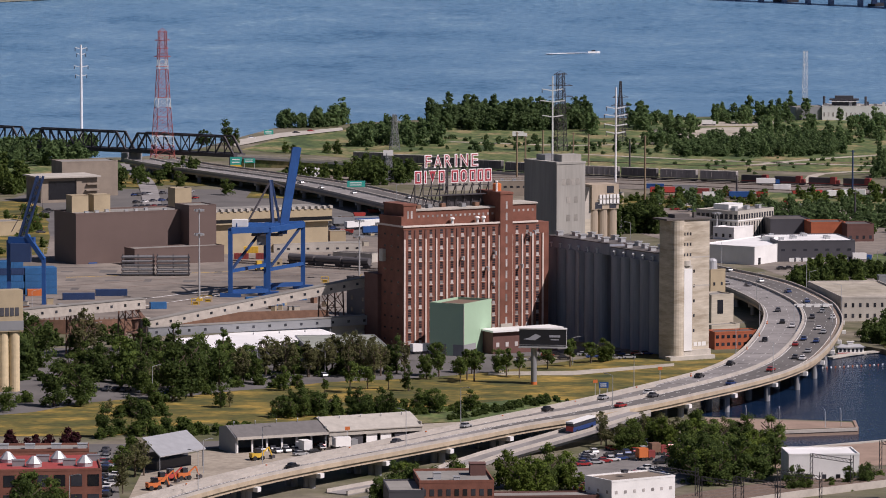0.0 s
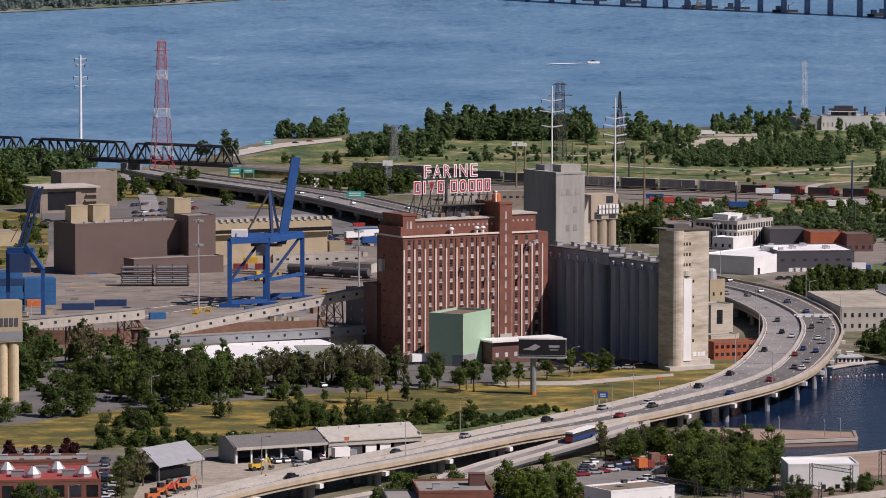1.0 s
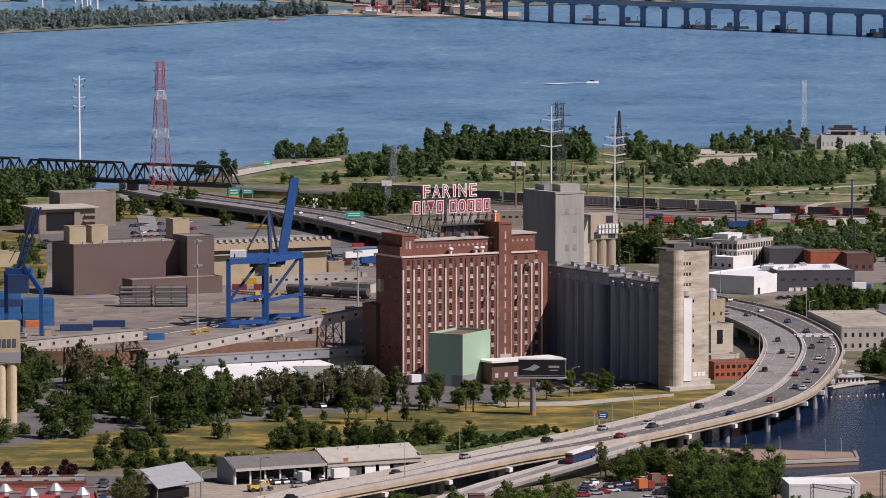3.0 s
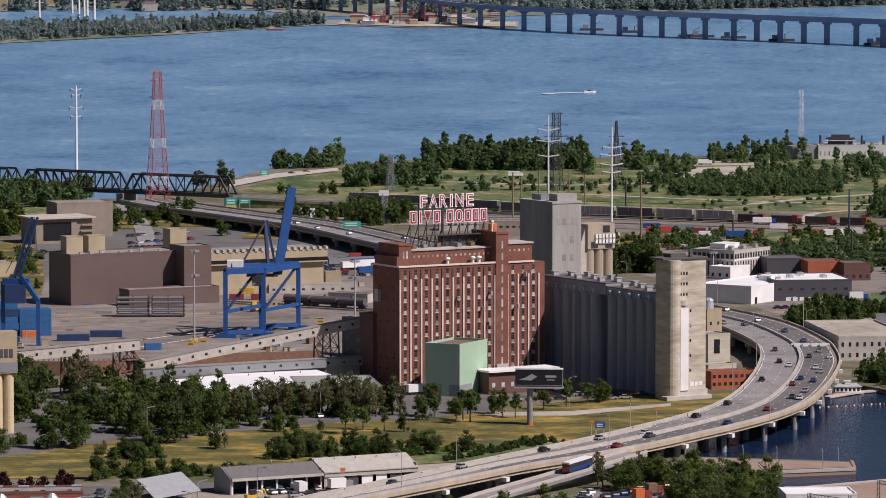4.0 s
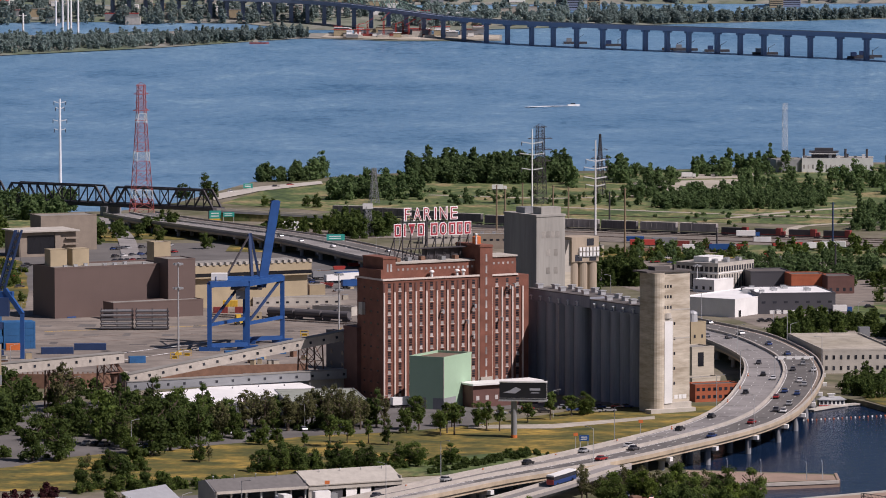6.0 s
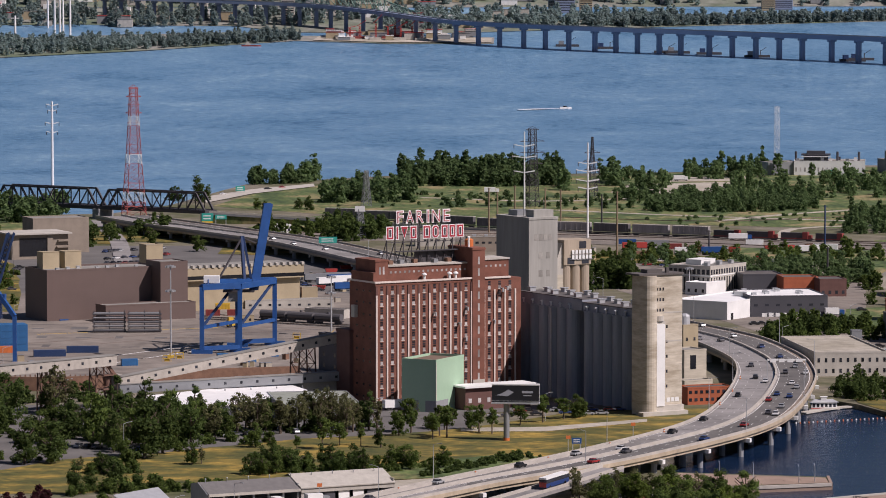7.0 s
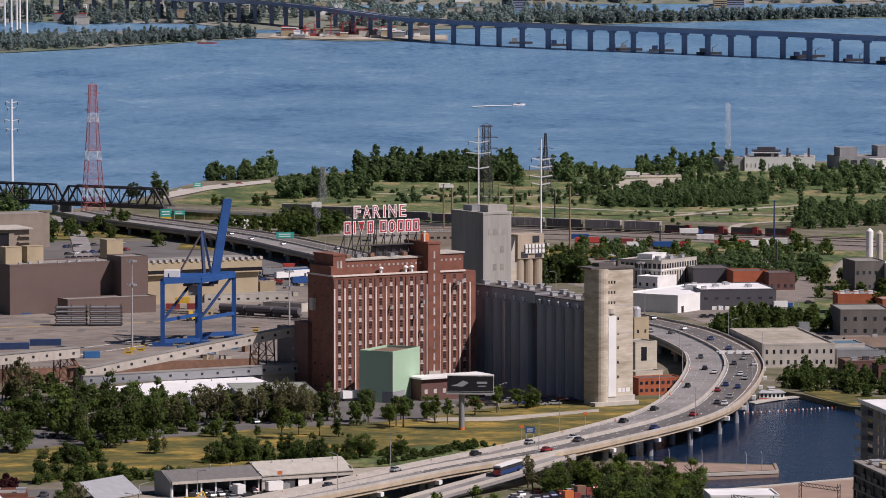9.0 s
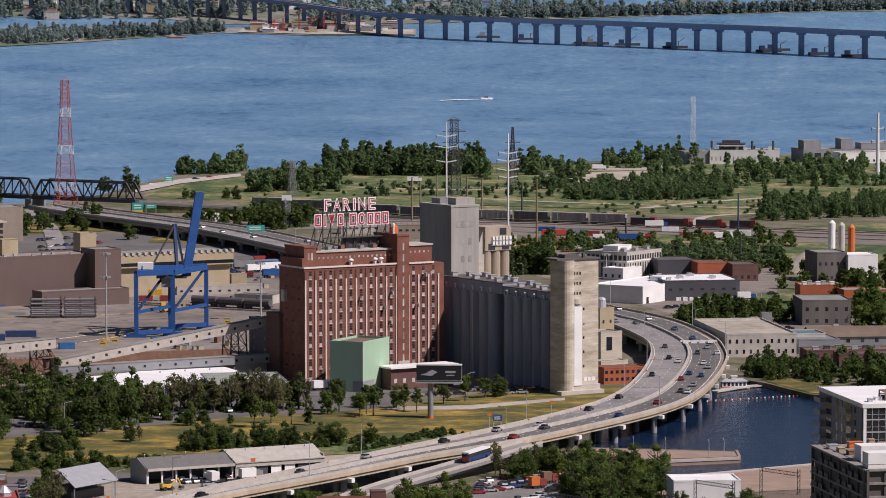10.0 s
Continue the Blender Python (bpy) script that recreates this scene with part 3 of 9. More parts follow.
# ---- the sign on the mill's roof ----
sign = thing("roof_sign", *(Vector((-16.4, 1491.4, 0)) + U * 9.6 + Vector((-U.y, U.x, 0)) * 9.0), GRID, "large red and white open letter sign on a steel roof frame", "sign")
NEON = mat("sign_white_edge", (0.85, 0.80, 0.80), 0.5, vary=0.05)
SIGN_RED = mat("sign_red_face", (0.36, 0.035, 0.05), 0.5, vary=0.1)


def letter(ch, x, z, h, w):
    """One channel letter: a red face with a pale outlined rim."""
    holder = part("letter", Geo().box(0, 0.3, 0, 0.01, 0.31, 0.01), STEEL_DARK, sign)
    at(holder, x, 0, z)
    for nm, grow, dep, m_ in (("rim", 0.030, 0.0, NEON), ("face", -0.024, -0.12, SIGN_RED)):
        fc = bpy.data.curves.new(nm, "FONT")
        fc.body = ch
        fc.offset, fc.extrude, fc.resolution_u = grow, 0.06, 3
        tmp = bpy.data.objects.new(nm, fc)
        scene.collection.objects.link(tmp)
        me = bpy.data.meshes.new_from_object(tmp.evaluated_get(bpy.context.evaluated_depsgraph_get()))
        bpy.data.objects.remove(tmp)
        co = np.array([v.co[:] for v in me.vertices])
        if nm == "rim":
            lo, hi = co.min(0), co.max(0)
            scale_x, scale_z = w / (hi[0] - lo[0]), h / (hi[1] - lo[1])
        for v in me.vertices:
            v.co = ((v.co.x - lo[0]) * scale_x, dep - v.co.z * 2.0, (v.co.y - lo[1]) * scale_z)
        me.materials.clear()
        me.materials.append(m_)
        part(nm, me, m_, holder)


def plain_letter(x, z, h, w, form):
    """A sign element kept as a plain red panel with a pale rim."""
    def outline(d, y0, y1):
        if form == "wedge":
            ring = [(d, h - d), (w / 2, d * 1.8), (w - d, h - d)]
        elif form == "ring":
            c = 0.9
            ring = [(d, c + d * 0.4), (c + d * 0.4, d), (w - c - d * 0.4, d), (w - d, c + d * 0.4), (w - d, h - c - d * 0.4), (w - c - d * 0.4, h - d), (c + d * 0.4, h - d), (d, h - c - d * 0.4)]
        else:
            ring = [(d, d), (w - d, d), (w - d, h - d), (d, h - d)]
        n = len(ring)
        return Geo().add([(a, y0, b) for a, b in ring] + [(a, y1, b) for a, b in ring],
                         [tuple(range(n)), tuple(range(n, 2 * n))[::-1]] + [(i, n + i, n + (i + 1) % n, (i + 1) % n) for i in range(n)])
    p = part("panel", outline(0.0, -0.08, 0.1), NEON, sign)
    at(p, x, 0, z)
    part("face", outline(0.26, -0.14, -0.08), SIGN_RED, p)
    if form != "bar":
        part("core", outline(0.85, -0.2, -0.14), NEON if form != "wedge" else SIGN_RED, p)
        part("void", outline(1.06, -0.24, -0.2), STEEL_DARK, p)


for i, (ch, w) in enumerate(zip("FARINE", (3.0, 3.4, 3.3, 1.1, 3.4, 3.1))):
    letter(ch, (4.0, 7.7, 11.8, 16.1, 18.2, 22.6)[i], 60.7, 4.6, w)
for i, (x, w) in enumerate(((0, 3.0), (3.8, 1.1), (5.6, 3.2), (9.4, 2.9), (14.6, 3.1), (18.2, 3.0), (21.9, 2.9), (25.1, 2.7), (28.2, 2.9))):
    plain_letter(x, 55.3, 4.6, w, ("box", "bar", "wedge", "box", "box", "ring", "box", "box", "box")[i])
frame_geo = Geo()
for x in np.arange(0.5, 31, 3.3):
    frame_geo.beam((x, 0.5, 46.8), (x, 0.5, 65.0 if 3 < x < 26 else 59.4), 0.28)
    frame_geo.beam((x, 0.5, 55.0), (x, 5.0, 46.8), 0.25)
    frame_geo.beam((x, 0.5, 51.0), (x + 1.6, 0.5, 46.8), 0.2)
for z in (54.3, 57.0, 59.6):
    frame_geo.beam((0, 0.5, z), (31, 0.5, z), 0.22)
for z in (62.0, 64.9):
    frame_geo.beam((3.5, 0.5, z), (25.5, 0.5, z), 0.22)
part("frame", frame_geo, STEEL_DARK, sign, "dark steel support frame")
part("walkway", Geo().box(4, -0.8, 51.0, 30, 1.2, 51.3).box(12, 1.0, 47, 28, 1.4, 51.0), STEEL_DARK, sign)

# ---- the grain elevator ----
elev = thing("grain_elevator", 32.9, 1533.0, 0, GRID, "weathered grey concrete grain elevator with a row of round silos", "grain elevator")
R_SILO = 2.95
tube = Geo().cyl(0, 0, 0, 31.4, R_SILO, R_SILO, 20).mesh("silo", SILO_GREY)
cap = Geo().cyl(0, 0, 0, 0.5, R_SILO + 0.15, R_SILO + 0.15, 20).mesh("silo_cap", SILO_GREY)
ys = [-R_SILO - i * 5.9 for i in range(6)] + [-R_SILO - 40.5 - i * 5.9 for i in range(6)]
for y in ys:
    s = at(part("silo", tube, SILO_GREY, elev), R_SILO, y, 0)
    at(part("silo_cap", cap, SILO_GREY, s), 0, 0, 31.2)
part("core", Geo().box(2.6, -35.3, 0, 14, 0, 31.5).box(2.6, -71, 0, 14, -40.6, 31.5).box(11.5, -40.6, 0, 14, -35.3, 31.5), SILO_GREY, elev, "concrete core behind the silos")
part("gallery", Geo().box(0.9, -40.0, 31.5, 14, 0.5, 35.2).box(1.2, -71, 31.5, 14, -40.0, 34.2), SILO_GREY, elev, "long roof gallery")
part("gallery_roof", Geo().box(1.0, -40.0, 35.2, 14.2, 0.7, 35.5).box(1.0, -71, 34.2, 14.2, -40.0, 34.5), TAR_ROOF, elev, "tarred gallery roof")
vent = Geo().cyl(0, 0, 0, 1.3, 0.26, 0.26, 8).cyl(0, 0, 1.3, 1.7, 0.75, 0.4, 8).mesh("vent", WHITE)
for y in ys:
    if y < -1:
        at(part("vent", vent, WHITE, elev), 0.7, y, 31.7)
fan = Geo().box(-1.1, -0.8, 0, 1.1, 0.8, 1.3).box(-1.4, -1.0, 1.3, 1.4, 1.0, 1.6).mesh("roof_fan", GALV)
for i in range(14):
    at(part("roof_fan", fan, GALV, elev), 4.0 + (i % 3) * 3.6, -3 - i * 4.9, 35.5 if i < 8 else 34.5, 12 * (i % 3))
part("pipe", Geo().beam((-0.2, -22.0, 0), (-0.2, -22.0, 31), 0.3), GALV, elev)

tower = thing("elevator_tower", 73.0, 1457.0, 0, GRID, "tall pale concrete workhouse tower at the grain elevator's end", "tower")
part("wall", Geo().box(0, 0, 0, 15.8, 6.5, 46.8), TOWER_CONCRETE, tower, "board-marked concrete walls")
part("roof_slab", Geo().box(-1.8, -0.5, 46.8, 16.2, 8.0, 47.4), TAR_ROOF, tower, "overhanging flat roof")
part("roof_shed", Geo().box(3, 2, 47.4, 9, 6, 48.6).box(10, 1, 47.4, 11, 2, 49.2), TAR_ROOF, tower)
part("turret", Geo().cyl(2.6, 0.2, 0, 46.7, 2.6, 2.6, 18), TOWER_CONCRETE, tower, "rounded stair corner")
part("flue", Geo().box(4.7, -1.5, 3.0, 7.9, 0.0, 30.5), WHITE, tower, "tall white panel")
part("flue_surround", Geo().box(4.2, -1.2, 0, 8.2, 0.0, 31.5).cyl(6.2, 0.2, 31.5, 33.2, 2.0, 1.9, 16), CONCRETE_PALE, tower)
tw = Geo().box(-0.32, -0.05, 0, 0.32, 0.05, 1.0).mesh("window", GLASS_DARK)
for k in range(3):
    for x in (5.7, 6.9, 8.1):
        at(part("window", tw, GLASS_DARK, tower), x, 0, 34.6 + k * 3.5)
for k in range(5):
    at(part("window", tw, GLASS_DARK, tower), 9.6, 0, 9.0 + k * 5.0)
for z in (24.4, 34.0):
    part("pale_band", Geo().box(8.3, -0.06, z, 15.85, 0, z + 0.45), CONCRETE_PALE, tower)
for i, (x, w) in enumerate(((9.6, 1.4), (11.4, 1.2), (12.9, 1.6))):
    part("lettering_bar", Geo().box(x, -0.08, 4.2, x + w, 0, 5.6), WHITE, tower, "pale unreadable painted marks")
part("foot", Geo().box(-2, -3.5, 0, 16, 0, 1.4).box(8.2, -1.2, 1.4, 15.8, 0, 3.2), CONCRETE_PALE, tower)

head = thing("headhouse", 37.8, 1573.1, 0, GRID, "tall grey concrete headhouse with punched windows", "headhouse")
part("wall", Geo().box(0, 0, 0, 12.2, 22, 57.6), HEAD_CONCRETE, head, "stained concrete walls")
part("roof", Geo().box(-0.2, -0.2, 57.6, 12.4, 22.2, 58.4), HEAD_CONCRETE, head)
part("roof_house", Geo().box(3.0, 1.5, 58.4, 11.4, 7, 60.9), HEAD_CONCRETE, head)
part("roof_house", Geo().box(2.0, 11, 58.4, 8, 17, 60.4), GREY_METAL, head)
hw = Geo().box(-0.8, -0.05, 0, 0.8, 0.05, 2.3).mesh("window", DUSTY_GLASS)
for z in (50.0, 43.5, 37.0, 30.5, 24):
    for x in ((3.0, 5.0, 7.0, 9.0) if z == 50.0 else (5.0, 8.2)):
        at(part("window", hw, DUSTY_GLASS, head), x, 0, z)
for x in (1.5, 6, 10):
    part("aerial", Geo().cyl(x, 6, 58.4, 64, 0.08, 0.05, 6), STEEL_DARK, head)

MALT = mat("tan_malt_concrete", (0.40, 0.33, 0.25), 0.9, vary=0.16, scale=0.2, grain=2, stain=0.12, streak=True)
malt = thing("malt_silos", 50.3, 1597.0, 0, GRID, "tan concrete malt silos with a white letter sign on top", "silo")
for i in range(3):
    at(part("silo", Geo().cyl(0, 0, 0, 39.5, 2.0, 2.0, 18).mesh("silo", MALT), MALT, malt), 2.2 + i * 4.1, 1.2)
part("top_house", Geo().box(0.5, -1.0, 39.5, 12.2, 8, 48.6), MALT, malt, "tan concrete top house")
part("side_house", Geo().prism([(-4.0, 0), (1.0, 0), (1.0, 8), (-4.0, 8)], 0, 36), CONCRETE, malt)
part("slope", Geo().add([(-4, 0, 36), (1, 0, 36), (1, 8, 36), (-4, 8, 36), (0.1, 0, 47.5), (1, 0, 47.5), (1, 8, 47.5), (0.1, 8, 47.5)],
     [(0, 1, 5, 4), (1, 2, 6, 5), (2, 3, 7, 6), (3, 0, 4, 7), (4, 5, 6, 7)]), CONCRETE_PALE, malt)
for x in (3.4, 9.6):
    at(part("window", Geo().box(-1.5, -0.08, 0, 1.5, 0.05, 2.4).mesh("window", GLASS_DARK), GLASS_DARK, malt), x, -1.0, 39.8)
at(part("window", Geo().box(-1.5, -0.08, 0, 1.5, 0.05, 2.6).mesh("window", GLASS_DARK), GLASS_DARK, malt), 8.5, -1.0, 45.4)
for k, (x, z) in enumerate([(x, z) for z in (43.5, 41.6) for x in (3.6, 5.1, 6.6, 8.1, 9.6, 11.1)]):
    part("sign_bar", Geo().box(x, -1.5, z, x + 1.0, -1.2, z + 1.4), WHITE, malt, "white sign letter block")
part("sign_rail", Geo().beam((3, -1.3, 43.2), (12.6, -1.3, 43.2), 0.15).beam((3, -1.3, 41.4), (12.6, -1.3, 41.4), 0.15), GALV, malt)

# ---- surfaces of the ground ----
sheet("pavement", [(-186.3, 1597.0), (-207.1, 1776.3), (-181.0, 1939.4), (-109.3, 2000.6), (-31.0, 1939.4), (-27.6, 1597.0), (-45.3, 1567.3), (-118.2, 1567.3)], 0.08, YARD, "wide worn concrete container yard", "yard")
sheet("pavement", [(-207.1, 1776.3), (-236.8, 2032.7), (-207.8, 2229.0), (-104.5, 2229.0), (-33.3, 2082.7), (-31.0, 1939.4), (-109.3, 2000.6), (-181.0, 1939.4)], 0.04, ASPHALT, "grey asphalt lots between the sheds", "car park")
sheet("grass", [(-140.0, 1301.2), (-125.8, 1312.4), (-112.4, 1335.1), (-97.6, 1346.9), (-87.1, 1347.1), (-67.2, 1368.1), (-53.3, 1377.4), (-39.4, 1391.5), (-17.9, 1399.7), (3.9, 1412.8), (17.7, 1425.7), (60.4, 1480.9), (97.0, 1478.0), (96.0, 1440.0), (85.2, 1394.0), (69.0, 1353.5), (50.0, 1317.5), (32.0, 1286.0), (14.0, 1284.0), (-13.8, 1290.0), (-46.0, 1292.0), (-79.0, 1272.0), (-100.0, 1256.0), (-152.0, 1256.0)], 0.10, GRASS, "patchy mown park grass with dry yellow stretches", "grass")
sheet("pavement", [(-160.0, 1290.0), (-166.5, 1428.0), (-109.7, 1456.0), (-34.4, 1450.0), (18.0, 1466.0), (18.0, 1424.0), (-14.0, 1380.0), (-90.0, 1330.0)], 0.05, ASPHALT, "grey parking street behind the park", "street")
sheet("road", [(-166.5, 1425.7), (-109.7, 1453.6), (-34.4, 1447.0), (18.2, 1463.8), (60.6, 1484.4), (88.1, 1479.2), (88.4, 1502.1), (49.7, 1502.1), (10.7, 1484.4), (-35.3, 1484.4), (-112.5, 1491.4), (-173.3, 1484.4)], 0.14, ASPHALT, "grey service street with parked vehicles", "street")
sheet("path", [(12.1, 1420.9), (39.7, 1424.1), (74.0, 1447.0), (73.6, 1438.7), (39.4, 1411.4), (12.0, 1411.4)], 0.16, DIRT, "pale worn footpath across the grass", "path")
GRAVEL = mat_mix("pale_gravel_lot", (0.25, 0.215, 0.17), (0.36, 0.315, 0.25), 0.06, 0.15, grain=1.0, bump=0.1)
sheet("pavement", [(-84.0, 1130.0), (-84.0, 1190.0), (-70.0, 1226.0), (-60.0, 1222.0), (-8.0, 1248.0), (-6.0, 1228.0), (-20.0, 1205.0), (-46.0, 1163.0), (-71.0, 1112.0)], 0.10, GRAVEL, "pale gravel lot in front of the sheds", "lot")
sheet("road", [(-149.4, 1236.8), (-85.6, 1239.3), (-13.8, 1268.0), (12.8, 1300.7), (12.7, 1290.1), (-13.6, 1255.3), (-84.5, 1222.4), (-147.4, 1220.1)], 0.12, ASPHALT, "two-lane street along the park edge", "street")
sheet("meadow", [(-122.3, 2541.0), (-98.1, 2685.8), (-51.2, 2761.6), (93.6, 2841.7), (297.1, 2946.9), (428.9, 2988.4), (426.1, 2515.8), (237.5, 2352.8), (67.0, 2410.9), (-52.1, 2467.0)], 0.10, MEADOW, "rough green meadow beside the river", "meadow")
sheet("meadow", [(-105.9, 2322.7), (-70.3, 2438.6), (-27.1, 2505.9), (124.3, 2438.6), (119.1, 2335.5), (71.6, 2357.2), (-67.4, 2335.5)], 0.16, MEADOW, "rough green strip beside the railway", "meadow")
sheet("grass", [(-202.2, 1814.5), (-232.1, 2135.3), (-211.6, 2149.8), (-196.5, 2106.9), (-178.0, 1939.4), (-171.7, 1854.3)], 0.16, GRASS, "rough grass beside the port office", "grass")
sheet("grass", [(-170.6, 2268.8), (-162.6, 2410.9), (-110.3, 2352.8), (-101.0, 2281.0), (-131.5, 2248.7)], 0.22, GRASS, "dry grass bank below the expressway", "grass")
sheet("dirt", [(113.7, 2668.9), (129.7, 2755.6), (195.2, 2779.7), (193.9, 2685.8), (155.6, 2652.2)], 0.2, DIRT, "bare pale gravel clearing", "dirt")
sheet("dirt", [(134.2, 2773.6), (164.1, 2829.1), (222.0, 2848.1), (196.1, 2791.9)], 0.2, DIRT, "bare pale gravel clearing", "dirt")
sheet("railway_bed", [(-67.0, 2322.7), (45.0, 2348.0), (75.0, 2334.0), (190.0, 2276.0), (340.2, 2198.0), (329.0, 2100.0), (179.4, 2190.6), (68.3, 2248.7), (-65.4, 2268.8)], 0.2, mat_mix("ballast", (0.20, 0.17, 0.14), (0.14, 0.125, 0.11), 0.05), "brown gravel railway bed", "railway")
sheet("pavement", [(67.1, 2032.7), (77.2, 2171.8), (215.6, 2135.3), (170.1, 1681.9), (144.6, 1709.2), (126.5, 1796.5), (106.9, 1859.8), (91.5, 1939.4)], 0.08, YARD, "worn industrial lots and lanes", "lot")
sheet("pavement", [(76.0, 1303.4), (118.9, 1292.7), (118.9, 1280.9), (74.9, 1270.5)], 0.12, STONE_QUAY, "tan paved quay spur", "quay")
sheet("pavement", [(83.7, 1207.2), (96.8, 1231.0), (139.6, 1258.6), (215.0, 1306.0), (190.0, 1226.0), (82.2, 1184.4)], 0.12, STONE_QUAY, "tan paved waterside promenade", "promenade")
sheet("shore_road", [(-131.1, 2619.4), (-105.5, 2697.2), (-68.8, 2755.6), (-67.3, 2726.1), (-103.7, 2652.2), (-126.8, 2566.6)], 0.5, CONCRETE_PALE, "pale concrete road along the shore", "road")

RAIL = mat("rail_steel", (0.20, 0.15, 0.12), 0.6, 0.3)
tracks = thing("railway_tracks", 0, 0, 0, 0, "rusty railway tracks on gravel beds", "railway", kind="structure")
for a, b, c in (((-66.3, 2297.5), (70.1, 2305.9), (313.3, 2179.3)), ((-66.9, 2318.5), (70.7, 2327.0), (317.6, 2209.6)), ((63.3, 2276.9), (120.9, 2256.7), (309.0, 2149.8)), ((68.1, 2448.0), (160.1, 2410.9), (248.0, 2457.5))):
    ln = smooth([(*a, 0.25), (*b, 0.25), (*c, 0.25)], 20)
    for d in (-0.75, 0.75):
        part("rail", ribbon(ln, d - 0.12, d + 0.12, 0, 0.25), RAIL, tracks)

# ---- trees ----
def crown_mesh(name, leaf, h, spread, low, lobes, leaves, size, rnd):
    """Many small leaf sprays in soft-edged clumps, filled unevenly round a few rising limbs."""
    limbs = [(rnd.uniform(0, 6.283), rnd.uniform(0.55, 1.0), rnd.uniform(0.35, 1.0)) for _ in range(7)]
    pts = []
    for i in range(lobes):
        a, reach, rise = limbs[i % 7]
        f = rnd.uniform(0.1, 1.0) ** 0.7
        z = low + (1 - low) * (0.16 + 0.66 * rise * f + rnd.uniform(-0.1, 0.14))
        belly = 1.0 - 0.62 * max(0.0, (z - low) / (1 - low) - 0.42) / 0.58
        if i % 4 == 3:
            z, belly = low + (1 - low) * rnd.uniform(0.05, 0.24), 0.95
        a += rnd.gauss(0, 0.42)
        r = spread * reach * f * belly
        pts.append((r * math.cos(a), r * math.sin(a), max(z * h, h * low + 0.5), spread * rnd.uniform(0.12, 0.30)))
    pts += [(spread * rnd.uniform(-0.25, 0.25), spread * rnd.uniform(-0.2, 0.2), h * rnd.uniform(0.78, 0.9), spread * 0.2) for _ in range(3)]
    pts += [(0, 0, h * 0.62, spread * 0.42), (0, 0, h * (0.36 + low * 0.4), spread * 0.46)]
    g = Geo()
    for i in range(leaves):
        x, y, z, r = pts[rnd.randrange(len(pts))]
        d = Vector((rnd.gauss(0, 1), rnd.gauss(0, 1), rnd.gauss(0, 1))).normalized()
        rr = r * min(1.9, abs(rnd.gauss(0.82, 0.34)))
        c = Vector((x, y, z)) + Vector((d.x * rr * 1.1, d.y * rr * 1.1, d.z * rr * 0.85))
        n = (d * 0.95 + Vector((rnd.gauss(0, 0.4), rnd.gauss(0, 0.4), rnd.gauss(0.4, 0.4)))).normalized()
        s = n.orthogonal().normalized()
        t = n.cross(s)
        q = size * rnd.uniform(0.5, 1.4)
        w = rnd.uniform(0, 6.28)
        s, t = (s * math.cos(w) + t * math.sin(w)) * q, (t * math.cos(w) - s * math.sin(w)) * q
        g.add([c - s * 0.6 - t * 0.8, c + s * 1.1, c - s * 0.5 + t * 0.85], [(0, 1, 2)])
    return g.mesh("crown", leaf)


def tree_kind(name, leaf, h, spread, low, label, lobes=34, leaves=3000, size=0.33, seed=1):
    """Three trees of a kind, each grown differently."""
    out = []
    for v in range(3):
        rnd = random.Random(seed * 10 + v)
        hh, sp = h * (1.0, 0.9, 1.08)[v], spread * (1.0, 1.12, 0.88)[v]
        t = thing(name, 0, -600 - seed * 15, 0, 0, label, "tree" if "bush" not in name else "bush")
        g = Geo().cyl(0, 0, -0.2, hh * 0.45, 0.03 * hh, 0.018 * hh, 8)
        g.cyl(0, 0, hh * 0.45, hh * 0.85, 0.018 * hh, 0.006 * hh, 6)
        for i in range(7):
            a, z = rnd.uniform(0, 6.28), hh * rnd.uniform(max(low, 0.2), 0.6)
            g.beam((0, 0, z), (sp * 0.6 * math.cos(a), sp * 0.6 * math.sin(a), z + hh * 0.22), 0.014 * hh)
        part("trunk", g, BARK, t, "grey-brown trunk with limbs")
        part("crown", crown_mesh(name, leaf, hh, sp, low, lobes, leaves, size, rnd), leaf, t)
        out.append(t)
    return out


KINDS = {
    "deep": tree_kind("tree", LEAF_DEEP, 11, 5.1, 0.02, "dense dark green broad-leaved tree", seed=1),
    "mid": tree_kind("tree", LEAF_MID, 11, 4.9, 0.06, "mid-green broad-leaved tree with an open crown", seed=2),
    "light": tree_kind("tree", LEAF_LIGHT, 10, 4.5, 0.08, "light green broad-leaved tree in full leaf", seed=3),
    "tall": tree_kind("tree", LEAF_DEEP, 15, 3.9, 0.06, "tall narrow dark green tree", lobes=36, leaves=3000, seed=4),
    "young": tree_kind("tree", LEAF_MID, 8, 2.9, 0.34, "young park tree with a clear trunk", lobes=18, leaves=1300, size=0.3, seed=5),
    "olive": tree_kind("tree", LEAF_OLIVE, 12, 3.9, 0.2, "thin olive-grey tree with sparse leaves", lobes=26, leaves=1250, size=0.3, seed=6),
    "bush": tree_kind("bush", LEAF_MID, 4, 3.2, 0.0, "low spreading green bush", lobes=20, leaves=1300, size=0.33, seed=7),
    "purple": tree_kind("bush", LEAF_PURPLE, 4, 2.8, 0.0, "dark purple-leaved ornamental bush", lobes=8, leaves=600, size=0.4, seed=8),
}
used = set()
tree_rnd = random.Random(42)


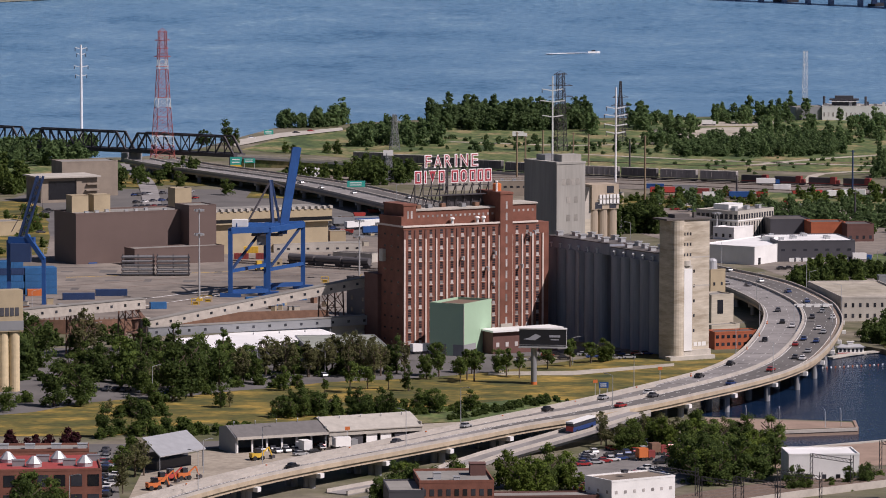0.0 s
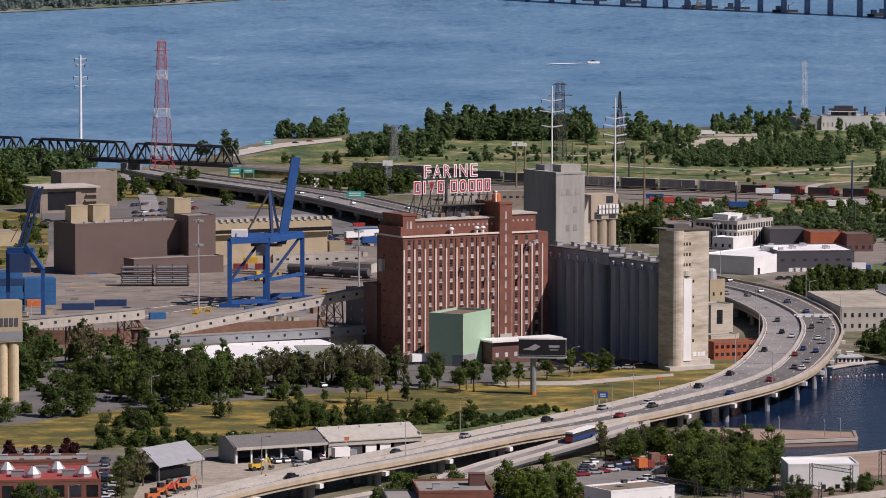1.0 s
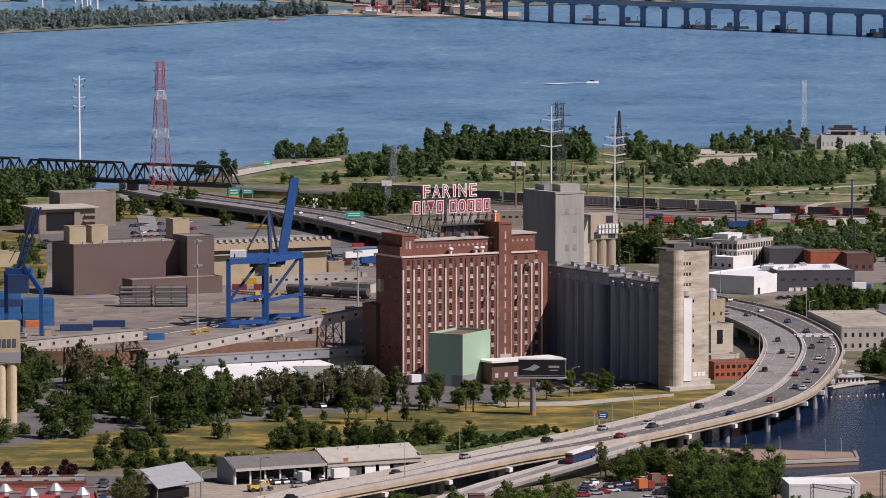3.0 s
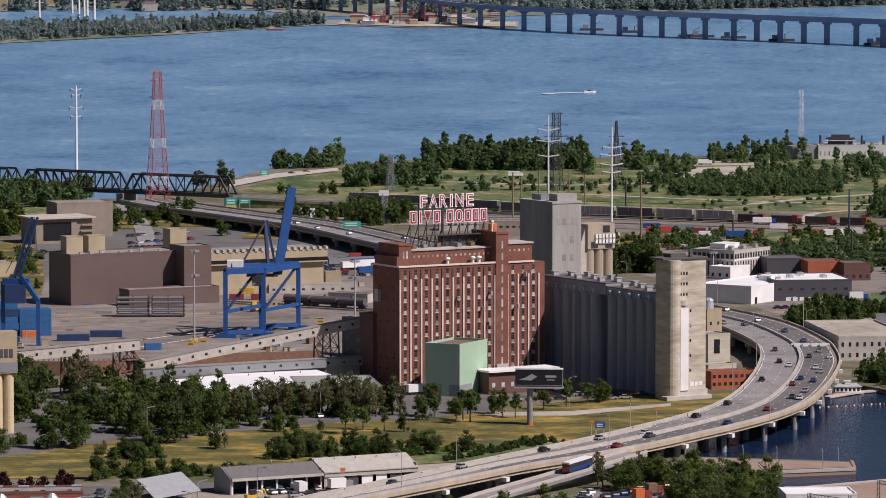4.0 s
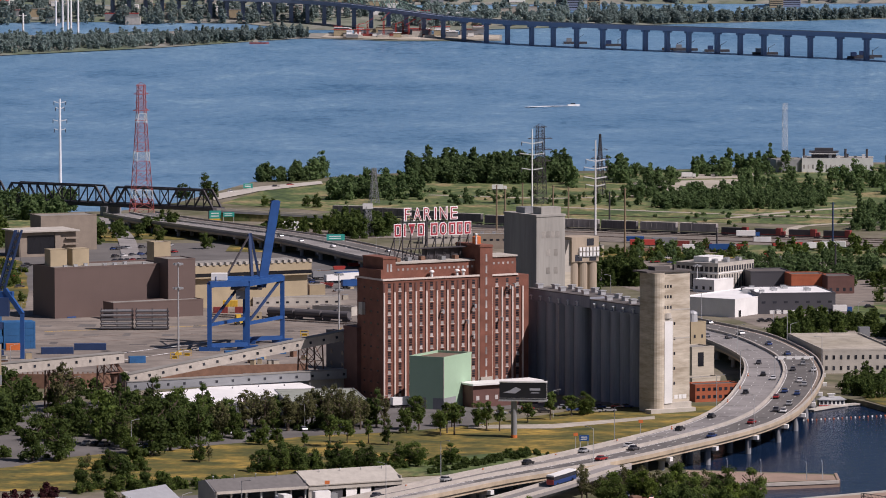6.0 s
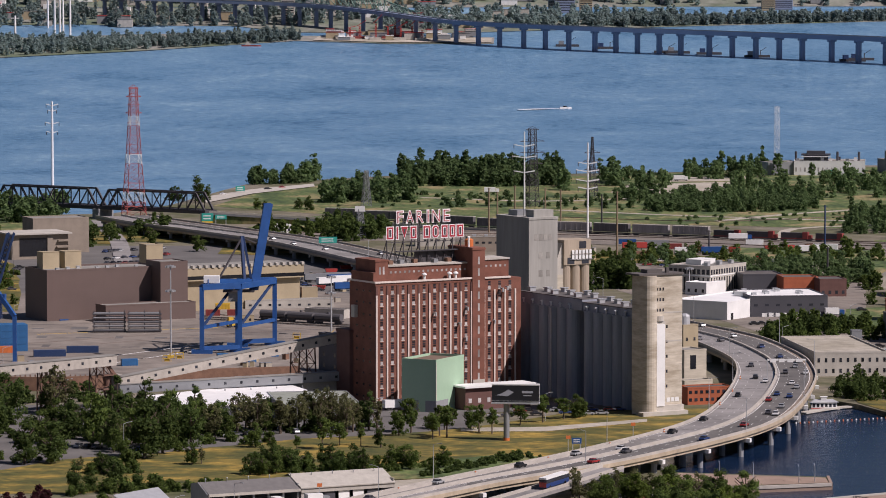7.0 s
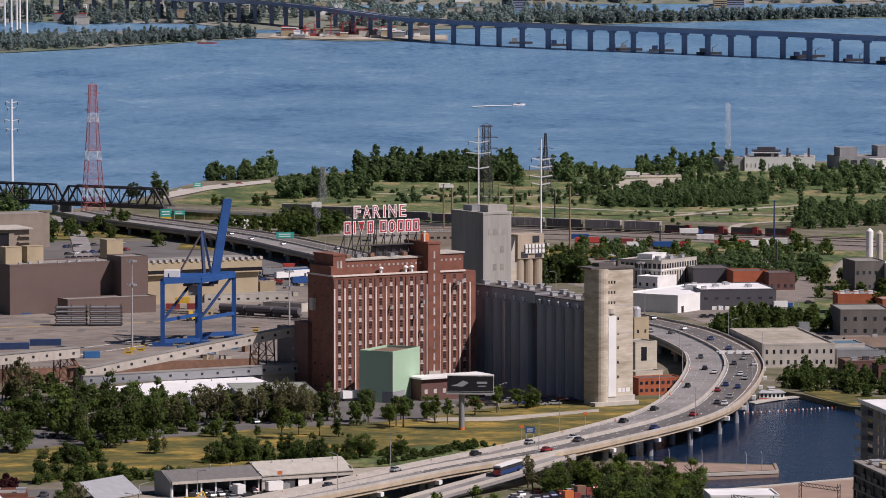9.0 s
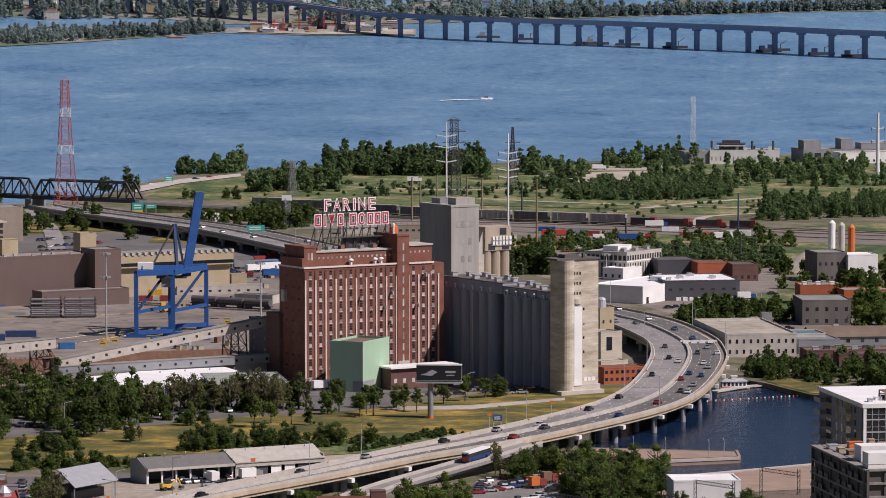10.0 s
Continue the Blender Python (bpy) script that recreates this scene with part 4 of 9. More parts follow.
def plant(kind, x, y, size=1.0, z=0.0, group=""):
    m = pose(x, y, z, 0, 0, tree_rnd.uniform(0, 360)) @ Matrix.Diagonal((size * tree_rnd.uniform(0.9, 1.1), size * tree_rnd.uniform(0.9, 1.1), size * tree_rnd.uniform(0.85, 1.15), 1))
    v = tree_rnd.randrange(3)
    k = KINDS[kind][v]
    if (kind, v) not in used:
        used.add((kind, v))
        c = k
    else:
        c = copy_thing(k, pose(0, 0, 0))
    c.matrix_basis = m
    if group:
        c["group"] = group
    return c


def grove(corners, kinds, count, size=(0.8, 1.15), group=""):
    """Trees strewn over a four-cornered plot, kept apart from one another."""
    (ax, ay), (bx, by), (cx, cy), (dx, dy) = corners
    placed = []
    for _ in range(count * 6):
        if len(placed) == count:
            break
        s, t = tree_rnd.random(), tree_rnd.random()
        x = (ax * (1 - s) + bx * s) * (1 - t) + (dx * (1 - s) + cx * s) * t
        y = (ay * (1 - s) + by * s) * (1 - t) + (dy * (1 - s) + cy * s) * t
        if all((x - p) ** 2 + (y - q) ** 2 > 9 for p, q in placed):
            placed.append((x, y))
            plant(kinds[tree_rnd.randrange(len(kinds))], x, y, tree_rnd.uniform(*size), group=group)


WOOD_RND = random.Random(7)
WOOD_PARTS = {}
for key, leaf_, h_, sp_, n_ in (("deep", LEAF_DEEP, 11, 4.9, 480), ("mid", LEAF_MID, 10, 4.9, 480), ("light", LEAF_LIGHT, 9, 4.6, 440), ("tall", LEAF_DEEP, 15, 3.8, 500), ("bush", LEAF_MID, 4, 3.4, 280)):
    for v_ in range(3):
        for far_ in (False, True):
            me_ = crown_mesh("crown", leaf_, h_, sp_, -0.02, 24, n_ * 2 // 3 if far_ else n_, 0.98 if far_ else 0.76, random.Random(50 + v_))
            WOOD_PARTS[key, v_, far_] = np.array([q.co[:] for q in me_.vertices])
            bpy.data.meshes.remove(me_)


def wood(corners, kinds, count, size, label, leaf, far=False, name="wood"):
    """Many crowns too dense to count, joined into one thicket."""
    (ax, ay), (bx, by), (cx, cy), (dx, dy) = corners
    out = []
    for _ in range(count):
        s, t = WOOD_RND.random(), WOOD_RND.random()
        x = (ax * (1 - s) + bx * s) * (1 - t) + (dx * (1 - s) + cx * s) * t
        y = (ay * (1 - s) + by * s) * (1 - t) + (dy * (1 - s) + cy * s) * t
        w, q = WOOD_RND.uniform(0, 6.28), WOOD_RND.uniform(*size)
        v = WOOD_PARTS[WOOD_RND.choice(kinds), WOOD_RND.randrange(3), far] * (q, q, q * WOOD_RND.uniform(0.85, 1.2))
        v = np.stack([v[:, 0] * math.cos(w) - v[:, 1] * math.sin(w), v[:, 0] * math.sin(w) + v[:, 1] * math.cos(w), v[:, 2]], 1)
        if far:
            p, k = far_point(x, y, -4.0), draw_in(y)
            v = v * k + np.array(p)
        else:
            v = v + (x, y, 0)
        out.append(v)
    v = np.concatenate(out)
    n = len(v) // 3
    me = bpy.data.meshes.new(name)
    me.vertices.add(3 * n)
    me.vertices.foreach_set("co", v.astype(np.float32).ravel())
    me.loops.add(3 * n)
    me.loops.foreach_set("vertex_index", np.arange(3 * n, dtype=np.int32))
    me.polygons.add(n)
    me.polygons.foreach_set("loop_start", np.arange(0, 3 * n, 3, dtype=np.int32))
    me.update(calc_edges=True)
    me.materials.append(leaf)
    return tagged(new(name, me), label, "trees", "", "stuff")


# park wood and single park trees
PARK = [("deep", -121.1, 1326.4, 1.37), ("deep", -113.3, 1329.4, 1.18), ("mid", -120.9, 1377.5, 1.24), ("mid", -133.7, 1315.0, 0.79), ("bush", -130.7, 1336.1, 0.95), ("deep", -95.9, 1303.5, 0.77),
        ("mid", -88.9, 1306.3, 0.87), ("olive", -103.1, 1311.5, 0.48), ("deep", -85.7, 1341.4, 1.54), ("tall", -80.8, 1353.0, 1.17), ("deep", -83.3, 1370.7, 1.31), ("mid", -103.5, 1367.3, 1.49),
        ("olive", -97.1, 1364.5, 1.15), ("mid", -96.1, 1355.6, 0.70), ("mid", -70.2, 1324.7, 0.62), ("olive", -67.4, 1326.1, 0.43), ("deep", -73.0, 1371.0, 1.22), ("deep", -79.7, 1386.0, 1.08),
        ("olive", -67.5, 1392.4, 1.12), ("mid", -62.3, 1386.4, 0.90), ("olive", -59.6, 1398.8, 1.23), ("olive", -53.2, 1398.9, 1.14), ("mid", -50.8, 1405.2, 0.93), ("olive", -46.2, 1405.3, 1.17),
        ("olive", -40.9, 1411.8, 1.21), ("olive", -35.5, 1415.1, 1.18), ("olive", -30.6, 1418.4, 1.10), ("olive", -25.5, 1421.7, 1.20), ("mid", -20.0, 1418.6, 1.00), ("tall", -17.7, 1415.5, 0.86),
        ("olive", -15.1, 1412.3, 0.89), ("mid", -52.5, 1368.4, 0.72), ("young", -47.1, 1350.9, 0.94), ("young", -39.4, 1358.3, 0.73), ("young", -31.6, 1362.9, 1.30), ("young", -26.4, 1373.5, 1.04),
        ("young", -19.7, 1372.1, 0.84), ("tall", -13.4, 1367.8, 0.62), ("mid", -7.9, 1399.9, 0.74), ("young", -4.1, 1406.3, 0.94), ("mid", 2.5, 1419.1, 0.61), ("young", 6.7, 1416.0, 0.96),
        ("young", 9.5, 1427.3, 0.86), ("deep", -138.7, 1448.7, 1.39), ("mid", -142.7, 1432.0, 1.22)]
for kind, x, y, s in PARK:
    plant(kind, x, y, s, group="park trees")
for kind, x, y, s in (("young", 2.9, 1391.2, 1.0), ("young", 7.4, 1394.2, 1.2), ("young", 5.1, 1398.9, 1.1), ("young", -8.0, 1409.8, 1.2), ("young", -4.0, 1409.8, 1.3), ("mid", 15.4, 1417.7, 0.75), ("young", 17.9, 1409.8, 1.1), ("young", 31.6, 1429.0, 1.0), ("young", 39.2, 1437.1, 1.2), ("mid", 50.8, 1450.3, 0.7), ("young", 46.4, 1447.0, 1.1), ("mid", 52.2, 1453.6, 0.75), ("young", 22.0, 1405.1, 1.0), ("olive", -123.2, 1458.7, 1.35), ("olive", -120.4, 1470.6, 1.2), ("mid", -125.9, 1463.8, 1.0)):
    plant(kind, x, y, s, group="park trees")
for a, b, n, ks, sz in (((-52.0, 1296.0), (-41.0, 1302.0), 9, ["deep", "mid"], (0.5, 0.75)), ((-41.0, 1300.0), (-17.0, 1306.0), 18, ["deep", "bush", "deep"], (0.5, 0.75)), ((-17.0, 1302.0), (6.0, 1312.0), 14, ["bush", "mid", "bush"], (0.5, 0.75)),
                        ((8.0, 1316.0), (30.0, 1340.0), 10, ["bush"], (0.4, 0.6)), ((-102.2, 1246.6), (-88.6, 1262.0), 6, ["bush", "deep"], (0.6, 0.9)), ((-87.7, 1250.0), (-56.0, 1266.0), 16, ["bush"], (0.6, 0.9))):
    grove([a, b, (b[0], b[1] + 12), (a[0], a[1] + 12)], ks, n, sz, "park edge shrubs")
grove([(-125.6, 1222.4), (-104.0, 1229.6), (-104.6, 1236.8), (-126.6, 1232.0)], ["purple"], 9, (0.9, 1.3), "purple shrubs")
grove([(-118.0, 1384.0), (-72.0, 1392.0), (-74.0, 1424.0), (-120.0, 1424.0)], ["deep", "mid", "tall", "deep", "mid"], 26, (0.85, 1.2), "park trees")
grove([(-72.0, 1388.0), (-20.0, 1402.0), (-22.0, 1432.0), (-74.0, 1424.0)], ["olive", "mid", "olive", "deep", "olive"], 30, (0.8, 1.05), "park trees")
grove([(-104.0, 1352.0), (-76.0, 1364.0), (-76.0, 1384.0), (-104.0, 1380.0)], ["mid", "deep", "bush"], 9, (0.7, 1.0), "park trees")
for kind, x, y, s in (("bush", -92.6, 1302.0, 1.45), ("bush", -98.6, 1303.0, 0.95), ("bush", -86.8, 1305.0, 1.1), ("bush", -40.5, 1308.0, 1.35), ("bush", -35.0, 1310.0, 1.2), ("deep", -30.5, 1312.0, 0.62), ("bush", -25.5, 1314.0, 1.35),
                      ("bush", -20.0, 1316.0, 1.2), ("bush", -14.5, 1316.0, 1.1), ("bush", -90.0, 1258.0, 1.35), ("bush", -86.0, 1260.0, 1.2), ("deep", -82.5, 1261.0, 0.6), ("bush", -78.0, 1262.0, 1.3), ("bush", -73.5, 1262.0, 1.1),
                      ("bush", -68.0, 1378.0, 0.9), ("bush", -61.0, 1384.0, 0.8), ("bush", -76.0, 1358.0, 0.7), ("bush", -112.0, 1352.0, 0.8), ("bush", -56.0, 1376.0, 0.9), ("bush", -49.0, 1382.0, 0.8)):
    plant(kind, x, y, s, group="park edge shrubs")
# by the near streets
grove([(-87.6, 1134.3), (-81.5, 1153.3), (-84.3, 1194.1), (-91.5, 1186.0)], ["olive", "olive", "mid"], 6, (0.65, 0.9), "street trees")
grove([(-109.9, 1084.5), (-99.3, 1084.7), (-101.5, 1108.8), (-112.3, 1108.6)], ["deep", "mid"], 5, (0.9, 1.1), "street trees")
grove([(-23.0, 1115.2), (-5.6, 1120.5), (7.9, 1167.9), (-17.7, 1148.1)], ["mid", "bush", "deep", "light"], 26, (0.6, 0.85), "street trees")
grove([(13.5, 1131.0), (31.2, 1131.3), (32.2, 1168.4), (13.8, 1157.2)], ["light", "light", "mid"], 12, (0.75, 1.05), "street trees")
grove([(39.2, 1223.3), (64.2, 1229.8), (68.1, 1258.3), (42.6, 1252.8)], ["mid", "olive", "light", "light"], 16, (0.6, 0.9), "street trees")
grove([(62.2, 1222.6), (86.2, 1236.3), (87.9, 1261.2), (63.9, 1255.7)], ["olive", "mid", "light", "mid"], 12, (0.6, 0.9), "street trees")
grove([(60.1, 1149.6), (89.2, 1169.4), (90.4, 1217.2), (63.7, 1205.0)], ["deep", "mid", "light", "deep", "mid"], 27, (0.75, 1.1), "street trees")
grove([(89.5, 1142.7), (115.2, 1150.6), (117.1, 1170.0), (90.8, 1160.8)], ["mid", "bush", "deep"], 14, (0.5, 0.75), "street trees")
# round the yards
wood([(-147.6, 1386.6), (-135.4, 1389.6), (-144.5, 1484.4), (-158.0, 1484.4)], ["deep", "mid"], 19, (0.9, 1.2), "dark green trees beside the silos", LEAF_DEEP)
wood([(-236.1, 2171.8), (-211.3, 2190.6), (-222.3, 2289.3), (-248.8, 2289.3)], ["mid", "tall"], 19, (0.9, 1.2), "green trees between the port buildings", LEAF_MID)
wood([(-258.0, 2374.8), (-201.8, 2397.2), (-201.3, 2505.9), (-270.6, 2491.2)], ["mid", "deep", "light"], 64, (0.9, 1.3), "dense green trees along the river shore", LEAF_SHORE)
wood([(-169.0, 2209.6), (-133.8, 2289.3), (-137.5, 2352.8), (-169.8, 2297.5)], ["deep", "mid", "bush"], 11, (0.7, 1.0), "green trees between the port buildings", LEAF_DEEP)
for kind, x, y, s in (("deep", -148.8, 2592.8, 0.7), ("deep", -143.9, 2577.0, 0.8), ("deep", -132.0, 2577.0, 1.25), ("deep", -127.5, 2592.8, 0.8), ("deep", -137.4, 2310.1, 1.0), ("mid", -138.8, 2240.8, 0.8), ("mid", -95.2, 2515.8, 0.6), ("deep", -90.3, 2515.8, 0.6), ("deep", -70.9, 2515.8, 0.7), ("deep", -65.8, 2505.9, 0.8), ("mid", -112.6, 2190.6, 0.9)):
    plant(kind, x, y, s, group="shore trees")
wood([(-108.0, 2748.0), (-76.0, 2760.0), (-76.0, 2796.0), (-108.0, 2784.0)], ["deep", "mid"], 30, (0.7, 1.1), "dense green trees along the river shore", LEAF_SHORE)
wood([(-76.2, 2767.6), (-65.7, 2773.6), (-66.4, 2804.2), (-77.0, 2798.0)], ["deep", "tall"], 6, (1.1, 1.3), "dense green trees along the river shore", LEAF_SHORE)
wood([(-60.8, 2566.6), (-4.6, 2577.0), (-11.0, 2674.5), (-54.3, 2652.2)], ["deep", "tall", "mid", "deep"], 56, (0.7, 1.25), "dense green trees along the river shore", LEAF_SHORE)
wood([(-51.1, 2262.0), (-18.8, 2262.0), (-19.9, 2335.0), (-54.2, 2345.0)], ["deep", "mid", "deep"], 34, (0.75, 1.15), "dense green trees beside the railway", LEAF_DEEP)
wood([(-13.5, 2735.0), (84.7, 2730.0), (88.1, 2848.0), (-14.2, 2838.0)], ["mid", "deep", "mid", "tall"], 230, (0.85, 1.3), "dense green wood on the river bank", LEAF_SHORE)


wood([(109.3, 2731.9), (129.2, 2743.7), (132.6, 2816.6), (112.2, 2804.2)], ["tall", "deep"], 14, (0.8, 1.25), "dense green wood on the river bank", LEAF_SHORE)
wood([(82.1, 2646.7), (90.6, 2646.7), (94.5, 2761.6), (85.1, 2743.7)], ["deep", "tall"], 6, (0.8, 1.1), "dense green wood on the river bank", LEAF_SHORE)
wood([(130.5, 2697.2), (155.4, 2708.7), (156.3, 2755.6), (133.4, 2743.7)], ["mid", "deep"], 10, (0.8, 1.2), "dense green wood on the river bank", LEAF_SHORE)
wood([(167.4, 2791.9), (231.4, 2829.1), (236.7, 2893.4), (171.9, 2867.3)], ["mid", "deep", "tall"], 46, (0.6, 1.15), "dense green wood on the river bank", LEAF_SHORE)
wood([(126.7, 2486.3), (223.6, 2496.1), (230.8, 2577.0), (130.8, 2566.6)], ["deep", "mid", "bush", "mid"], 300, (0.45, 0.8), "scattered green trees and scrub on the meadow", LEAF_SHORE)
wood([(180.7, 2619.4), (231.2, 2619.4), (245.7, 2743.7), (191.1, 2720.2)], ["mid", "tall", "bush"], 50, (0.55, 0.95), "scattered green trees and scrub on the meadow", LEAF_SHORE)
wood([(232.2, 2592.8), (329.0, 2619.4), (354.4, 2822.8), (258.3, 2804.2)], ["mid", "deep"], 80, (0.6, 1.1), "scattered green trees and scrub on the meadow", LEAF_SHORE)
wood([(-7.8, 2515.8), (127.7, 2505.9), (133.5, 2619.4), (-8.2, 2646.7)], ["bush", "bush", "mid", "light"], 46, (0.35, 0.7), "low green scrub across the meadow", LEAF_SHORE)
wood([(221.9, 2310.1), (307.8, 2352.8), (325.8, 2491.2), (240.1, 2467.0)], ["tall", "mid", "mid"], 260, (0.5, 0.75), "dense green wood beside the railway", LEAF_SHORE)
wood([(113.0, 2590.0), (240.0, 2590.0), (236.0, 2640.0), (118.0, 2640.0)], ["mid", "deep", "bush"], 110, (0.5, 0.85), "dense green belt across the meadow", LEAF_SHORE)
wood([(71.5, 1939.4), (96.0, 1954.4), (95.9, 2032.7), (76.0, 2026.2)], ["deep", "mid"], 28, (0.8, 1.1), "green trees between the industrial lots", LEAF_DEEP)
wood([(92.8, 2082.7), (131.0, 2093.0), (133.7, 2135.3), (101.0, 2142.5)], ["deep", "mid", "bush"], 24, (0.5, 0.8), "dense green trees beside the railway", LEAF_SHORE)
wood([(142.2, 1985.0), (204.3, 1991.2), (214.6, 2093.0), (140.1, 2106.9)], ["mid", "deep", "light"], 120, (0.45, 0.9), "dense green trees beside the railway", LEAF_SHORE)
wood([(129.6, 1700.0), (143.5, 1695.4), (150.1, 1746.9), (135.4, 1746.9)], ["deep", "mid", "bush"], 24, (0.45, 0.7), "green trees between the industrial lots", LEAF_DEEP)
wood([(147.2, 1739.7), (177.1, 1751.7), (180.6, 1786.3), (153.4, 1786.3)], ["deep", "mid"], 34, (0.45, 0.75), "green trees between the industrial lots", LEAF_DEEP)
wood([(141.5, 1513.0), (168.2, 1474.7), (176.6, 1551.0), (148.5, 1562.1)], ["deep", "mid"], 30, (0.45, 0.7), "dense green trees above the basin", LEAF_DEEP)
wood([(174.1, 1474.5), (197.8, 1473.7), (207.7, 1549.9), (180.7, 1550.9)], ["deep", "mid"], 20, (0.5, 0.8), "dense green trees above the basin", LEAF_DEEP)
wood([(201.3, 1753.6), (233.9, 1752.4), (251.6, 1888.4), (223.2, 1904.3)], ["mid", "deep"], 28, (0.8, 1.1), "green trees between the industrial lots", LEAF_MID)
wood([(193.5, 1861.7), (250.3, 1918.3), (262.4, 2013.0), (187.4, 1983.2)], ["mid", "deep", "bush"], 36, (0.5, 0.8), "dense green trees beside the railway", LEAF_MID)

# ---- buildings ----
def building(name, x, y, turn, w, d, h, wall, roof, label, category="building", front=(0, 0), side=(0, 0), win=(1.2, 1.5), glass=None, parapet=0.5, z0=1.2, group="", right=None):
    """A flat-roofed building; (x, y) is its nearest corner: the front's left end when turned left, its right end when turned right."""
    if len(label.split()) < 4:
        label += " with a flat roof"
    b = thing(name, x, y, 0, turn, label, category, group)
    right = turn < 0 if right is None else right
    x0, x1 = (-w, 0) if right else (0, w)
    part("wall", Geo().box(x0, 0, 0, x1, d, h), wall, b)
    part("roof", Geo().box(x0 + 0.3, 0.3, h, x1 - 0.3, d - 0.3, h + 0.12), roof, b)
    e = 0.3
    part("parapet", Geo().box(x0 - 0.05, -0.05, h, x1 + 0.05, e, h + parapet).box(x0 - 0.05, d - e, h, x1 + 0.05, d + 0.05, h + parapet)
         .box(x0 - 0.05, e, h, x0 + e, d - e, h + parapet).box(x1 - e, e, h, x1 + 0.05, d - e, h + parapet), wall, b)
    glass = glass or GLASS_DARK
    pane = Geo().box(-win[0] / 2, -0.07, 0, win[0] / 2, 0.06, win[1]).mesh("window", glass)
    for (nx, nz), span, is_side in ((front, w, False), (side, d, True)):
        for i in range(nx):
            for k in range(nz):
                c = (i + 0.5) * span / nx
                z = z0 + k * (h - 0.4) / nz
                if is_side:
                    at(part("window", pane, glass, b), x1 if right else x0, c, z, 90)
                else:
                    at(part("window", pane, glass, b), x0 + c, 0, z)
    return b


def roof_box(b, x, y, z, w, d, h, m=None, name="roof_unit"):
    return part(name, Geo().box(x, y, z, x + w, y + d, z + h).box(x - 0.12, y - 0.12, z + h, x + w + 0.12, y + d + 0.12, z + h + 0.12), m or GALV, b)


gb = building("green_building", 4.2, 1465.5, -27, 12.9, 20.8, 17.0, GREEN_WALL, mat("rusty_roof", (0.16, 0.11, 0.08), 0.9), "windowless pale green clad block with a grey base", parapet=0.9)
for x0, x1 in ((-13.0, -9.6), (-8.0, -6.6), (-4.0, 0.0)):
    part("base_panel", Geo().box(x0, -0.06, 0, x1, 0.1, 4.0), CONCRETE_GREY, gb, "grey concrete base")
part("base_panel", Geo().box(-0.1, 0, 0, 0.06, 9.0, 4.0), CONCRETE_GREY, gb, "grey concrete base")
for x in (-8.8, -5.3):
    part("door", Geo().box(x - 0.9, 0.02, 0, x + 1.0, 0.12, 3.9), GLASS_DARK, gb, "dark loading door")
part("corner_trim", Geo().box(-0.1, -0.1, 4, 0.1, 0.1, 17), STONE_TRIM, gb)

bb = building("brick_shed", 14.1, 1472.3, 31, 26, 7, 7.6, BRICK_DARK, WHITE_ROOF, "low dark brick shed with a white flat roof", front=(7, 1), z0=2.5, glass=GLASS_PALE)
part("canopy", Geo().box(-0.8, -1.2, 7.6, 27.5, 8, 8.2), WHITE, bb, "white roof edge")

bill = thing("billboard", 26.3, 1386.6, 0, -6, "large two-sided roadside billboard on a thick grey pole", "billboard")
part("pole", Geo().cyl(0, 0, 0, 12.2, 0.95, 0.95, 14), GREY_METAL, bill, "thick grey steel pole")
part("pole_foot", Geo().cyl(0, 0, 0, 1.0, 1.02, 1.02, 14), ORANGE_PAINT, bill)
face = part("poster", Geo().box(-4.6, -0.9, 12.4, 10.4, -0.6, 17.8), mat("black_poster", (0.015, 0.016, 0.02), 0.4, vary=0.05), bill, "black poster with pale plain shapes")
POSTER_GREY = mat("poster_grey", (0.35, 0.36, 0.4), 0.5)
part("poster_shape", Geo().add([(-3.4, -0.94, 14.6), (0.4, -0.94, 14.3), (2.4, -0.94, 15.6), (0.6, -0.94, 16.4), (-1.4, -0.94, 15.2)], [(0, 1, 2, 3, 4)]), POSTER_GREY, face)
part("poster_bar", Geo().box(5.0, -0.94, 15.3, 8.4, -0.9, 16.0), POSTER_GREY, face)
part("poster_bar", Geo().box(5.4, -0.94, 14.4, 8.0, -0.9, 14.7), POSTER_GREY, face)
part("poster", Geo().box(-4.6, 0.6, 12.4, 10.4, 0.9, 17.8), WHITE, bill, "back of the second face")
part("catwalk", Geo().box(-4.8, -1.8, 11.9, 10.6, 1.2, 12.3).beam((-4.8, -1.8, 12.9), (10.6, -1.8, 12.9), 0.1), GALV, bill)
part("top_edge", Geo().box(-4.7, -1.0, 17.8, 10.5, 1.0, 18.2), WHITE, bill)

ww = thing("warehouse", 0, 0, 0, 0, "low warehouse with a broad white membrane roof", "warehouse")
poly = [(-95.8, 1466.7), (-71.8, 1429.1), (-39.6, 1488.1), (-49.3, 1515.7)]
part("wall", Geo().prism(poly, 0, 5.0), DARK_METAL, ww, "dark clad wall")
part("roof", Geo().prism(poly, 5.0, 5.4), WHITE_ROOF, ww, "white membrane roof")
building("annex_shed", -62.5, 1542.4, 18, 48, 14, 2.6, CONCRETE_GREY, GREY_ROOF, "grey flat-roofed shed beside the mill", "shed")
building("annex_shed", -41.2, 1505.6, 31, 26, 14, 5.6, CONCRETE_PALE, GREY_ROOF, "grey flat-roofed shed against the mill", "shed")
# A brick annex in the mill's shade; the charcoal walls paint that shade.
building("mill_annex", -30.3, 1594.5, 31, 3, 16, 13.5, DARK_METAL, TAR_ROOF, "dark clad lift annex behind the mill", "annex", side=(2, 3))

